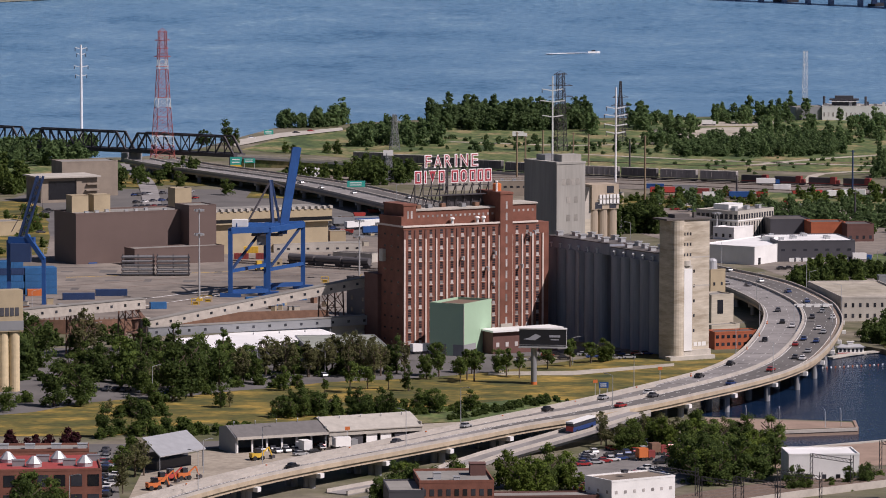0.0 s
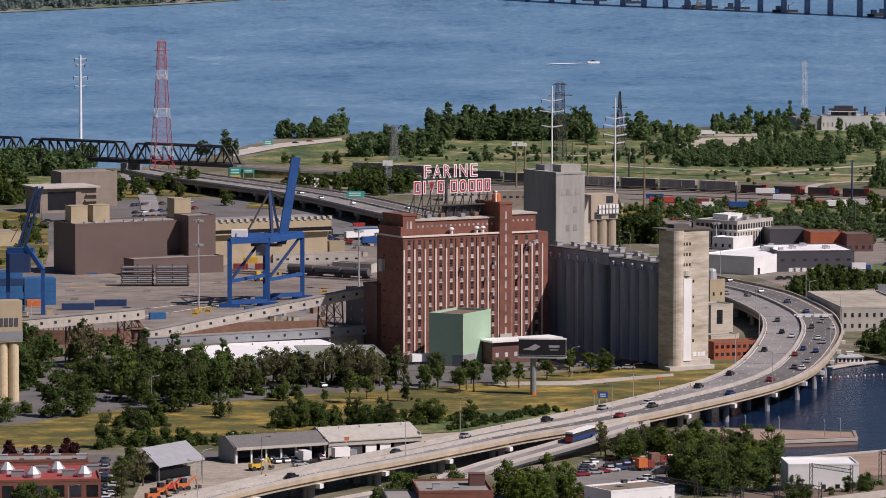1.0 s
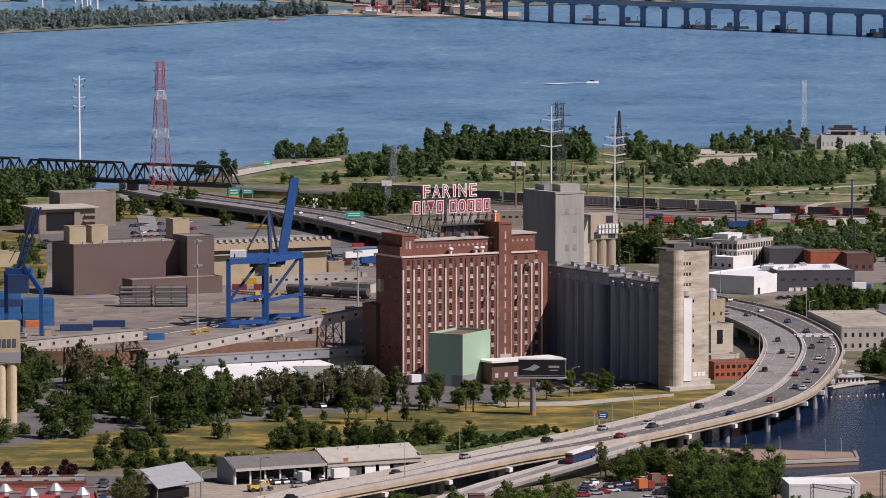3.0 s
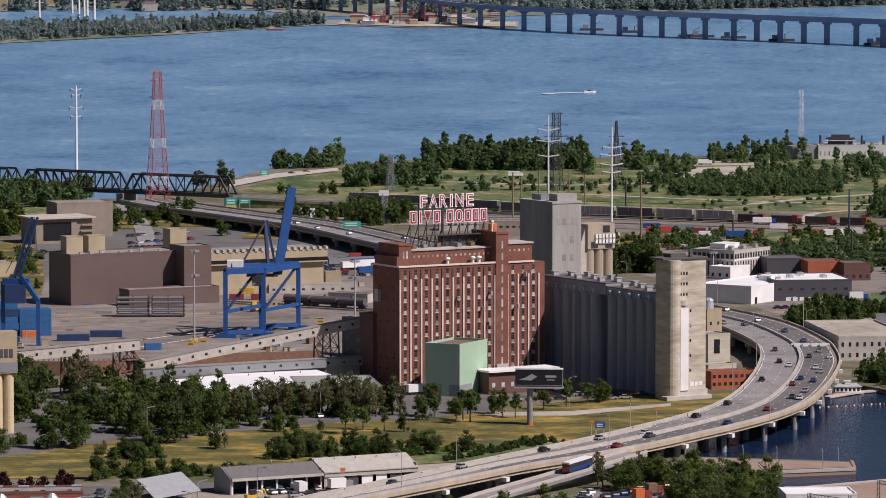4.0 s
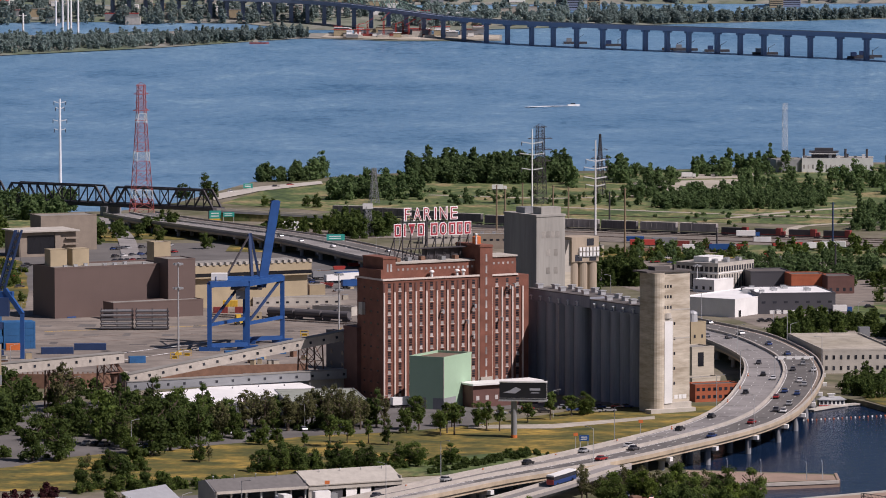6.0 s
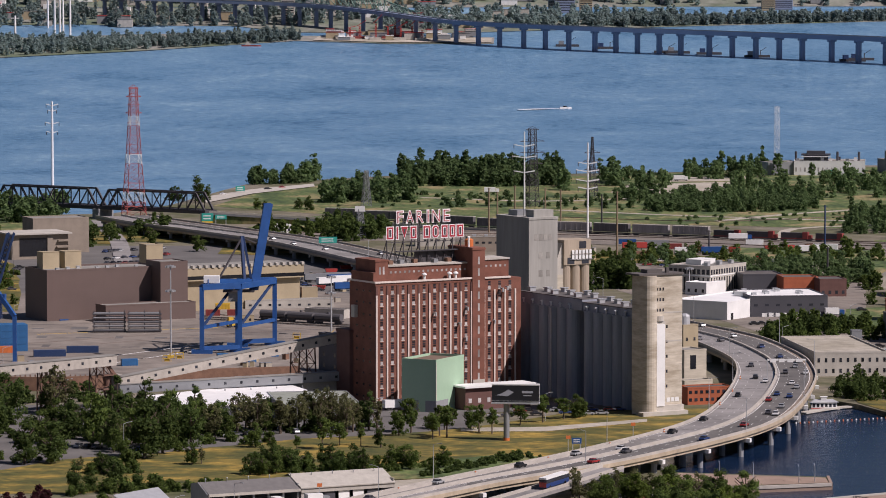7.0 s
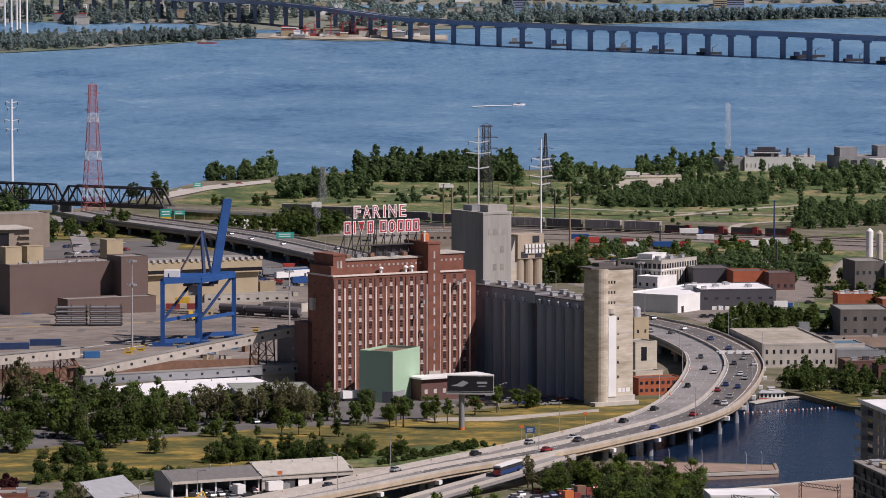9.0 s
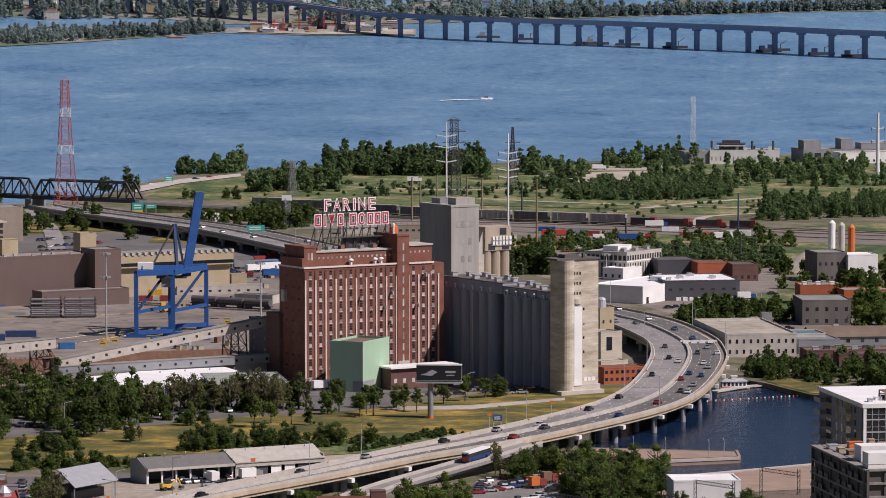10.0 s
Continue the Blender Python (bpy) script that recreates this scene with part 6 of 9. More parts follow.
GREY_PANEL = mat("grey_panel", (0.21, 0.21, 0.22), 0.7, vary=0.12)
hr = thing("apartment_block", 132.8, 1075, 0, 9, "modern grey apartment block with balconies and a white roof", "apartment block")
part("wall", Geo().box(0, 0, 0, 26, 42, 39), GREY_PANEL, hr, "grey panelled walls")
part("roof", Geo().box(-0.5, -3.0, 39, 26.5, 42.5, 39.4), WHITE_ROOF, hr, "white roof")
part("roof_edge", Geo().box(-0.6, -3.1, 38.6, 26.6, -2.9, 39.7).box(-0.6, -2.9, 38.6, -0.4, 42.6, 39.7), WHITE, hr, "white roof edge")
part("glass_bay", Geo().box(0.4, -2.6, 0, 26, 0.0, 38.6), GLASS_DARK, hr, "glazed corner bay")
rail_h = Geo().box(0.2, -2.72, -0.16, 26.2, -2.55, 0.16).mesh("mullion_band", GALV)
rail_thin = Geo().box(0.2, -2.68, -0.04, 26.2, -2.58, 0.04).mesh("mullion_band", GALV)
bar_v = Geo().box(-0.06, -2.7, 10, 0.06, -2.58, 38.6).mesh("mullion", GALV)
for k in range(4, 12):
    at(part("mullion_band", rail_h, GALV, hr), 0, 0, k * 3.25 + 3.0)
    at(part("mullion_band", rail_thin, GALV, hr), 0, 0, k * 3.25 + 1.1)
for i in range(15):
    at(part("mullion", bar_v, GALV, hr), 0.4 + i * 1.75, 0, 0)
part("corner_post", Geo().box(-0.3, -3.0, 0, 0.5, -2.4, 38.6), WHITE, hr, "white corner post")
side_pane = Geo().box(-0.08, -0.8, 0, 0.05, 0.8, 2.2).mesh("window", GLASS_DARK)
side_wide = Geo().box(-0.1, -2.4, 0, 0.05, 2.4, 2.4).mesh("window", GLASS_DARK)
ledge = Geo().box(-1.7, -3.2, -0.25, 0, 3.2, 0.0).mesh("balcony_slab", CONCRETE_PALE)
guard = Geo().box(-1.75, -3.2, 0, -1.65, 3.2, 1.05).box(-1.65, -3.2, 0, 0, -3.1, 1.05).mesh("balcony_guard", GREY_METAL)
for k in range(5, 12):
    z = k * 3.25 + 0.5
    for y in (6.0, 19.0, 24.0):
        at(part("window", side_pane, GLASS_DARK, hr), 0, y, z)
    for y in (12.5, 32.0):
        at(part("window", side_wide, GLASS_DARK, hr), 0, y, z)
    for y in (38.0, 12.5):
        b_ = at(part("balcony_slab", ledge, CONCRETE_PALE, hr, "pale balcony slab"), 0, y, z - 0.2)
        part("balcony_guard", guard, GREY_METAL, b_, "grey balcony guard")
for i in range(9):
    roof_box(hr, 3 + (i * 5.7) % 20, 4 + (i * 9.3) % 34, 39.4, 1.2 + 0.6 * (i % 3), 1.6, 0.8 + 0.4 * (i % 2), (GALV, WHITE, DARK_METAL)[i % 3])
part("roof_pergola", Geo().box(8, 6, 41.6, 16, 12, 41.8).box(8, 6, 39.4, 8.3, 6.3, 41.6).box(15.7, 6, 39.4, 16, 6.3, 41.6).box(8, 11.7, 39.4, 8.3, 12, 41.6).box(15.7, 11.7, 39.4, 16, 12, 41.6), RUST, hr, "rooftop timber pergola")
h2 = tower_block("unfinished_block", 116.8, 932, 9, 30, 48, 13, 3.1, mat("raw_site_concrete", (0.24, 0.225, 0.205), 0.9, vary=0.25, stain=0.15), "apartment block under construction with open dark storeys")
screen = Geo().box(-0.02, -1.8, 0, 0.06, 1.8, 1.2).mesh("edge_screen", DARK_METAL)
for k in range(6, 13):
    for i in range(9):
        if (i * 7 + k * 3) % 4:
            at(part("edge_screen", screen, DARK_METAL, h2, "dark mesh edge screen"), 0.1, 3.0 + i * 5.2, k * 3.1)
for i in range(30):
    roof_box(h2, 1.5 + (i * 5.3) % 22, 2 + i * 1.45, 40.4, 1.4 + i % 3, 1.2 + (i * 3 % 4) * 0.5, 0.5 + 0.4 * (i % 4), (WHITE, GALV, ORANGE_PAINT, TAN, DARK_METAL, RUST)[i % 6], "site_material")
part("site_hut", Geo().box(3, 14, 40.4, 11, 20, 44.0), WHITE, h2, "white site hut")
part("site_hut", Geo().box(1, 1, 40.4, 7, 6, 44.0), WHITE, h2, "white site hut")
part("guard_rail", Geo().beam((0, 0, 41.5), (0, 48, 41.5), 0.12).beam((0, 0, 41.5), (30, 0, 41.5), 0.12), RUST, h2)

# cream silos at the yard's edge
cs = thing("cream_silos", -143.2, 1361.9, 0, 20, "pair of cream cylindrical silos under a tan top house", "silo")
for x in (0, 3.6, 7.2):
    part("silo", Geo().cyl(x, 1.5, 0, 19, 1.7, 1.7, 16), mat("cream_paint", (0.55, 0.45, 0.28), 0.7) if x == 0 else bpy.data.materials["cream_paint"], cs)
part("top_house", Geo().box(-2, -0.6, 19, 9.6, 5, 32), TAN, cs, "tan top house")
part("sign_band", Geo().box(-2.1, -0.7, 19.4, 9.7, -0.6, 22.4), GREY_METAL, cs, "weathered grey sign band")
for i in range(4):
    part("sign_bar", Geo().box(2.2 + i * 1.6, -0.75, 24, 3.4 + i * 1.6, -0.6, 26.6), DARK_METAL, cs)

# ---- port gear ----
def V3(x, y, z=0.0):
    return Vector((x, y, z))


# the blue ship-to-shore crane, boom raised
A, B, C = V3(-84.4, 1668.6), V3(-70.2, 1675.2), V3(-57.8, 1702.3)
Dd = A + C - B
crane = thing("gantry_crane", *((A + C) / 2), 0, "blue steel gantry crane with its boom raised", "crane")
o = (A + C) / 2
A, B, C, Dd = A - o, B - o, C - o, Dd - o
TOP = 25.5
up = V3(0, 0, TOP)
for leg in (A, B, C, Dd):
    part("leg", Geo().beam(leg + V3(0, 0, 1.2), leg + up, 1.7, 1.7), CRANE_BLUE, crane)
    part("bogie", Geo().box(leg.x - 4, leg.y - 1.2, 0, leg.x + 4, leg.y + 1.2, 1.6), CRANE_BLUE, crane, "wheel bogie")
for p, q, z, w in ((A, B, 2.0, 1.6), (C, Dd, 2.0, 1.6), (A, B, TOP, 2.2), (B, C, TOP - 0.3, 2.0), (C, Dd, TOP, 2.2), (Dd, A, TOP - 0.3, 2.0), (A, Dd, 10.0, 1.2), (B, C, 10.0, 1.2)):
    part("crossbeam", Geo().beam(p + V3(0, 0, z), q + V3(0, 0, z), w), CRANE_BLUE, crane)
for p, q in ((A, Dd), (B, C)):
    part("brace", Geo().beam(p + V3(0, 0, 10), q + V3(0, 0, TOP), 0.8), CRANE_NAVY, crane)
hinge, tip = V3(5.6, 6, TOP - 3), V3(11.2, 8, 55.8)
for s in (-1.4, 1.4):
    e = V3(s * 0.5, s * 0.35)
    part("boom", Geo().beam(hinge + e, tip + e, 1.1, 2.0), CRANE_BLUE, crane)
boom_ties = Geo()
for i in range(12):
    p = hinge.lerp(tip, i / 11)
    boom_ties.beam(p - V3(1.0, 0.5), p + V3(1.0, 0.5), 0.4)
part("boom_ties", boom_ties, CRANE_BLUE, crane)
part("mast", Geo().beam(V3(2.2, 2, TOP), V3(1.0, 4, 43.5), 1.1).beam(V3(5.0, 4, TOP), V3(1.6, 4, 43.5), 0.9), CRANE_NAVY, crane, "dark A-frame mast")
part("stay", Geo().beam(V3(1.2, 4, 43.0), A * 0.6 + V3(0, 0, TOP + 1), 0.55).beam(V3(1.2, 4, 43.0), V3(8.0, 7, 40), 0.4), STEEL_DARK, crane)
part("girder", Geo().beam(A * 0.9 + V3(0, 3, TOP + 1.6), hinge + V3(0, 0, 3.2), 2.6, 2.2), CRANE_BLUE, crane)
part("machine_house", Geo().box(A.x + 0.5, A.y + 4, TOP + 1.2, A.x + 6.5, A.y + 9, TOP + 3.8), WHITE, crane, "white machinery house")
part("trolley", Geo().box(-4, 0, TOP - 7, 1, 5, TOP - 3), GREY_METAL, crane)
part("platform", Geo().box(-6, -1, TOP - 3.4, 6, 5, TOP - 2.6), STEEL_DARK, crane)

# the second crane, with a lattice boom
lc = thing("harbour_crane", -159.4, 1638.3, 0, 0, "blue mobile harbour crane with a dark lattice boom", "crane")
part("leg", Geo().beam((6.5, 0, 0), (6.5, 0, 17), 1.5).beam((6.5, 0, 17), (0, 2, 26), 1.6), CRANE_BLUE, lc)
part("leg", Geo().beam((-7, 4, 0), (-7, 4, 24), 1.5), CRANE_BLUE, lc)
part("crossbeam", Geo().beam((-7, 4, 24), (3, 2, 24), 2.4), CRANE_BLUE, lc)
lat = Geo()
b0, b1 = Vector((-4.0, 4, 18)), Vector((5.0, 4, 48))
for s in (Vector((-1.3, 0, 0)), Vector((1.3, 0, 0)), Vector((-0.9, 2.2, 0)), Vector((0.9, 2.2, 0))):
    lat.beam(b0 + s, b1 + s, 0.7)
for i in range(14):
    p, q = b0.lerp(b1, i / 14), b0.lerp(b1, (i + 1) / 14)
    lat.beam(p - Vector((1.3, 0, 0)), q + Vector((1.3, 0, 0)), 0.25).beam(p + Vector((1.3, 0, 0)), q - Vector((1.3, 0, 0)), 0.25).beam(p + Vector((0, 2.2, 0)), q, 0.2)
part("boom", lat, CRANE_NAVY, lc, "dark lattice boom", "stuff")
part("stay", Geo().beam((5, 4, 47.5), (-6, 5, 27), 0.25).beam((5.2, 4, 47.5), (6.0, 4, 32), 0.15), STEEL_DARK, lc)
part("cab", Geo().box(-6, 0, 16, 1.5, 5, 23), CRANE_NAVY, lc)


def container(x, y, z, turn, m_, label, length=12.2):
    c = thing("shipping_container", x, y, z, turn, label, "container", "yard containers")
    part("shell", Geo().box(0, 0, 0, length, 2.44, 2.55), m_, c)
    g = Geo()
    for i in range(int(length / 0.6)):
        g.box(0.1 + i * 0.6, -0.05, 0.15, 0.35 + i * 0.6, 0, 2.4)
    part("corrugation", g, m_, c)
    return c


CONTAINER_BLUE = mat("container_blue_paint", (0.025, 0.125, 0.30), 0.5, vary=0.14, scale=0.3, grain=3, stain=0.08)
bx, by = -170.1, 1668.6
cx, cy = U.x, U.y
for k in range(5):
    for j in range(3):
        container(bx - 6 - j * 0.8 + (k % 2) * 0.4, by + j * 2.9 + 4, k * 2.6, 12, CONTAINER_BLUE if (k + j) % 3 else CRANE_NAVY, "blue corrugated shipping container in a stack")
        if k < 4:
            container(bx + 6.6 - j * 0.8, by + 6.6 + j * 2.9, k * 2.6, 12, CONTAINER_BLUE, "blue corrugated shipping container in a stack", 12.2)
container(bx + 8.0, by + 2, 2.6 * 0, 12, ORANGE_PAINT, "orange container beside the blue stack", 6.1)
container(-147.4, 1655.5, 0, 8, CRANE_NAVY, "dark blue shipping container on the yard")
container(-136.2, 1670.8, 0, 5, CRANE_NAVY, "dark blue shipping container on the yard")
container(-172.5, 1642.6, 0, 10, CRANE_NAVY, "dark blue shipping container on the yard")
for x, y in ((-77.2, 1642.6), (-60.7, 1655.5), (-68.3, 1634.1), (-111.7, 1621.5)):
    container(x, y, 0, 15, CONTAINER_BLUE, "blue shipping container beside the crane", 6.1)


def rack(x, y, w):
    r = thing("pipe_rack", x, y, 0, 4, "dark steel storage rack with stacked pale pipes", "rack", "yard racks")
    for i in range(3):
        for d in (0, 4):
            part("post", Geo().box(i * w / 2 - 0.2, d, 0, i * w / 2 + 0.2, d + 0.4, 8.6), STEEL_DARK, r)
    for k in range(5):
        part("shelf", Geo().box(-0.6, -0.2, 0.5 + k * 1.65, w + 0.6, 4.6, 1.0 + k * 1.65), STEEL_DARK, r)
        part("pipe_layer", Geo().box(-0.2, -0.1, 1.0 + k * 1.65, w * 0.97, 3.8, 1.35 + k * 1.65), GALV if k % 2 else GREY_METAL, r)


rack(-131.9, 1754.2, 12.2)
rack(-117.9, 1754.2, 12.4)
for i in range(5):
    pi = thing("pipe", *(-150.0, 1806.7), 0.0, 12, "loose pale steel pipe on the yard", "pipe", "loose pipes")
    pi.matrix_basis = pose(pi.location.x + i * 1.2, pi.location.y + i * 1.6, 0.2 + 0.1 * i, 0, 0, 34 + i * 3)
    part("tube", Geo().beam((0, 0, 0.2), (11, 0, 0.2), 0.5), GALV if i % 2 else CRANE_BLUE, pi)


def light_mast(x, y, h, arms=True):
    m_ = thing("light_mast", x, y, 0, 0, "tall grey floodlight mast with a ring of lamps", "light mast", "yard lights")
    part("pole", Geo().cyl(0, 0, 0, h, 0.38, 0.2, 8), GALV, m_)
    for z in (h, h * 0.74) if h > 20 else (h,):
        part("lamp_ring", Geo().cyl(0, 0, z - 0.6, z - 0.3, 1.5, 1.5, 10), GREY_METAL, m_)
        for i in range(6):
            a = i * math.pi / 3
            part("lamp", Geo().box(1.6 * math.cos(a) - 0.35, 1.6 * math.sin(a) - 0.35, z - 1.1, 1.6 * math.cos(a) + 0.35, 1.6 * math.sin(a) + 0.35, z - 0.4), GALV, m_)
    if h > 20:
        part("guard", Geo().box(-1.2, -1.2, 0, 1.2, 1.2, 0.9).beam((-1.2, -1.2, 0.9), (1.2, -1.2, 2.4), 0.2), YELLOW_PAINT, m_, "yellow base guard")


light_mast(-95.4, 1653.3, 35.2)
light_mast(-36.6, 1739.7, 24.3)
light_mast(117.7, 1939.4, 12)
for x, y in ((-97.5, 1638.3), (-93.4, 1649.0), (-51.5, 1727.8)):
    y_ = thing("barrier_cage", x, y, 0, 0, "yellow steel guard cage", "guard", "yard guards")
    part("frame", Geo().beam((0, 0, 0), (0, 0, 2.4), 0.2).beam((3, 0, 0), (3, 0, 2.4), 0.2).beam((0, 0, 2.4), (3, 0, 2.4), 0.2).beam((0, 0, 1.2), (3, 0, 1.2), 0.2).box(0.5, 0.2, 0, 2.5, 1.2, 1.0), YELLOW_PAINT, y_)
fm = thing("forklift", -79.3, 1776.3, 0, 20, "yellow and red yard loader", "loader")
part("body", Geo().box(0, 0, 0.8, 5, 2.6, 2.6).box(0.5, 0.3, 2.6, 2.5, 2.3, 4.2), YELLOW_PAINT, fm)
part("mast", Geo().box(5, 0.4, 0.3, 5.4, 2.2, 5.0), RED_PAINT, fm)
for x in (1, 4):
    for y in (-0.1, 2.3):
        part("wheel", Geo().cyl(0, 0, -0.25, 0.25, 0.8, 0.8, 12), RUBBER, fm).matrix_basis = pose(x, y + 0.2, 0.8, 90)


# conveyor galleries and their trestles
def gallery(name, p, q, w, h, m_, label, n):
    t = thing(name, 0, 0, 0, 0, label, "conveyor")
    p, q = Vector(p), Vector(q)
    part("gallery", Geo().beam(p, q, w, h), m_, t)
    part("roof", Geo().beam(p + Vector((0, 0, h / 2 + 0.1)), q + Vector((0, 0, h / 2 + 0.1)), w + 0.4, 0.25), GREY_ROOF, t)
    side = (q - p).cross(Vector((0, 0, 1))).normalized() * (w / 2 + 0.03)
    for i in range(n):
        c = p.lerp(q, (i + 0.5) / n) + side
        part("window", Geo().beam(c - (q - p).normalized() * 0.45, c + (q - p).normalized() * 0.45, 0.12, 0.9), GLASS_DARK, t)
    return t


TRESTLE_STEEL = mat("faded_rust_steel", (0.17, 0.095, 0.068), 0.85, vary=0.25, scale=0.5, grain=4)


def trestle(x, y, h, w, label="brown steel trestle of crossed braces"):
    t = thing("trestle", x, y, 0, GRID, label, "trestle", "conveyor trestles")
    g = Geo()
    n = max(2, int(h / 5))
    for a, b in ((0, 0), (w, 0), (0, w), (w, w)):
        part("leg", Geo().beam((a * 1.25 - w * 0.12, b, 0), (a, b, h), 0.4), TRESTLE_STEEL, t)
    for k in range(n):
        z0, z1 = h * k / n, h * (k + 1) / n
        for b in (0, w):
            g.beam((0, b, z0), (w, b, z1), 0.2).beam((w, b, z0), (0, b, z1), 0.2).beam((0, b, z1), (w, b, z1), 0.2)
        g.beam((0, 0, z0), (0, w, z1), 0.2).beam((w, 0, z0), (w, w, z1), 0.2)
    part("bracing", g, TRESTLE_STEEL, t, kind="stuff")


pale_clad = mat("pale_gallery_cladding", (0.42, 0.38, 0.33), 0.7, vary=0.14, stain=0.1)
gallery("conveyor_gallery", (-102.8, 1480.0, 9.1), (-26.7, 1521.0, 20.8), 3.2, 3.2, pale_clad, "sloping pale conveyor gallery with small dark windows", 17)
gallery("conveyor_gallery", (-157.1, 1442.0, 15.0), (-104.7, 1481.0, 16.3), 3.4, 3.4, pale_clad, "level pale conveyor gallery with small dark windows", 12)
gallery("conveyor_gallery", (-103.2, 1478.0, 6.8), (-28.1, 1512.0, 7.7), 3.4, 3.0, GREY_METAL, "grey conveyor gallery with small dark windows", 14)
tx, ty, tz = -107.4, 1481.0, 10.0
trestle(tx - 3, ty - 2, 16.0, 5)
th = thing("transfer_house", tx, ty, 0, GRID, "rusty conveyor transfer tower", "transfer tower")
part("house", Geo().box(2.6, -0.6, 5.6, 6.4, 4.4, 11.0), pale_clad, th)
part("floor", Geo().box(-2.6, -3.4, 6.4, 2.5, 1.6, 6.7).box(-2.4, -3.2, 11.2, 2.2, 1.4, 11.5), TRESTLE_STEEL, th, "rusty steel working floors")
part("bin", Geo().cyl(-0.3, -0.9, 7.6, 10.6, 0.7, 1.5, 12), TRESTLE_STEEL, th, "rusty feed bin")
part("chute", Geo().beam((-0.2, -1.6, 14.6), (4.4, -1.9, 8.6), 1.1, 1.0), TRESTLE_STEEL, th, "rusty sloping chute")
part("rail", Geo().beam((-2.6, -3.4, 7.8), (2.5, -3.4, 7.8), 0.14).beam((-2.6, -3.4, 6.6), (-2.6, -3.4, 7.8), 0.14).beam((2.5, -3.4, 6.6), (2.5, -3.4, 7.8), 0.14), TRESTLE_STEEL, th)
part("frame", Geo().beam((2, -1, 0), (2, -1, 6), 0.5).beam((7, -1, 0), (7, -1, 6), 0.5).beam((2, 5, 0), (2, 5, 6), 0.5).beam((7, 5, 0), (7, 5, 6), 0.5).beam((2, -1, 0), (7, -1, 6), 0.3), RUST, th)
tx, ty, tz = -127.8, 1465.0, 11.7
trestle(tx, ty, 15.5, 3)
tx, ty, tz = -43.0, 1520.0, 7.9
trestle(tx, ty, 16.5, 6)
for i in range(8):
    f = i / 8
    part("post", Geo().beam((0, 0, 0), (0, 0, 6), 0.4), CONCRETE_GREY, at(thing("gallery_post", 0, 0, 0, 0, "concrete post under the conveyor", "post", "gallery posts"), -76 + 12 * i * 0.72, 1480 + f * 34))

# the rusty quay wall along the yard
wall_line = smooth([(-172.1, 1542.4, 0), (-131.6, 1534.9, 0), (-110.3, 1542.4, 0)], 10)
w = thing("quay_wall", 0, 0, 0, 0, "long rust-brown sheet pile wall", "wall", kind="structure")
part("sheet_pile", ribbon(wall_line, 0, 0.8, 0, 5.0), RUST, w)
part("sheet_pile", ribbon(smooth([(-99.9, 1567.3, 0), (-78.2, 1577.0, 0), (-44.9, 1586.9, 0)], 10), 0, 0.8, 0, 3.6), RUST, w)
for i in range(36):
    p = wall_line[0].lerp(wall_line[-1], i / 35)
    part("pile_rib", Geo().box(p.x - 0.2, p.y - 0.9, 0, p.x + 0.2, p.y - 0.2, 5.1), RUST, w)

DULL_RED = mat("dull_red_paint", (0.22, 0.04, 0.035), 0.6)

# ---- rail vehicles ----
def rail_car(x, y, turn, length, h, m_, kind, label, z=0.5):
    c = thing("rail_car", x, y, z, turn, label, "rail car", "freight train")
    if kind == "tank":
        p = part("tank", Geo().cyl(0, 0, 0, length - 1, 1.5, 1.5, 14), m_, c)
        p.matrix_basis = pose(0.5, 0, 2.6, 0, 90, 0)
        part("dome", Geo().cyl(length / 2, 0, 4.0, 4.7, 0.6, 0.6, 10), m_, c)
    elif kind == "loco":
        part("hood", Geo().box(0.5, -1.1, 1.2, length - 5, 1.1, h - 0.4), m_, c)
        part("cab", Geo().box(length - 5, -1.5, 1.2, length - 2.2, 1.5, h), DULL_RED, c, "red cab")
        part("nose", Geo().box(length - 2.2, -1.0, 1.2, length - 0.3, 1.0, h - 1.6), DULL_RED, c)
        part("stripe", Geo().box(0.5, -1.2, 1.2, length - 5, -1.1, 1.7), DULL_RED, c)
    else:
        part("hopper", Geo().box(0.3, -1.5, 1.6, length - 0.3, 1.5, h).box(0.3, -1.3, h, length - 0.3, 1.3, h + 0.15), m_, c)
        part("roof", Geo().box(0.3, -1.35, h + 0.15, length - 0.3, 1.35, h + 0.4), CONCRETE_PALE, c, "pale roof")
        for i in range(7):
            part("rib", Geo().box(0.6 + i * (length - 1.2) / 6.5, -1.62, 1.6, 0.8 + i * (length - 1.2) / 6.5, -1.5, h), m_, c)
    part("underframe", Geo().box(0, -1.2, 0.7, length, 1.2, 1.2), STEEL_DARK, c)
    for bx_ in (2.0, length - 2.0):
        part("bogie", Geo().box(bx_ - 1.3, -1.0, 0, bx_ + 1.3, 1.0, 0.8), STEEL_DARK, c)


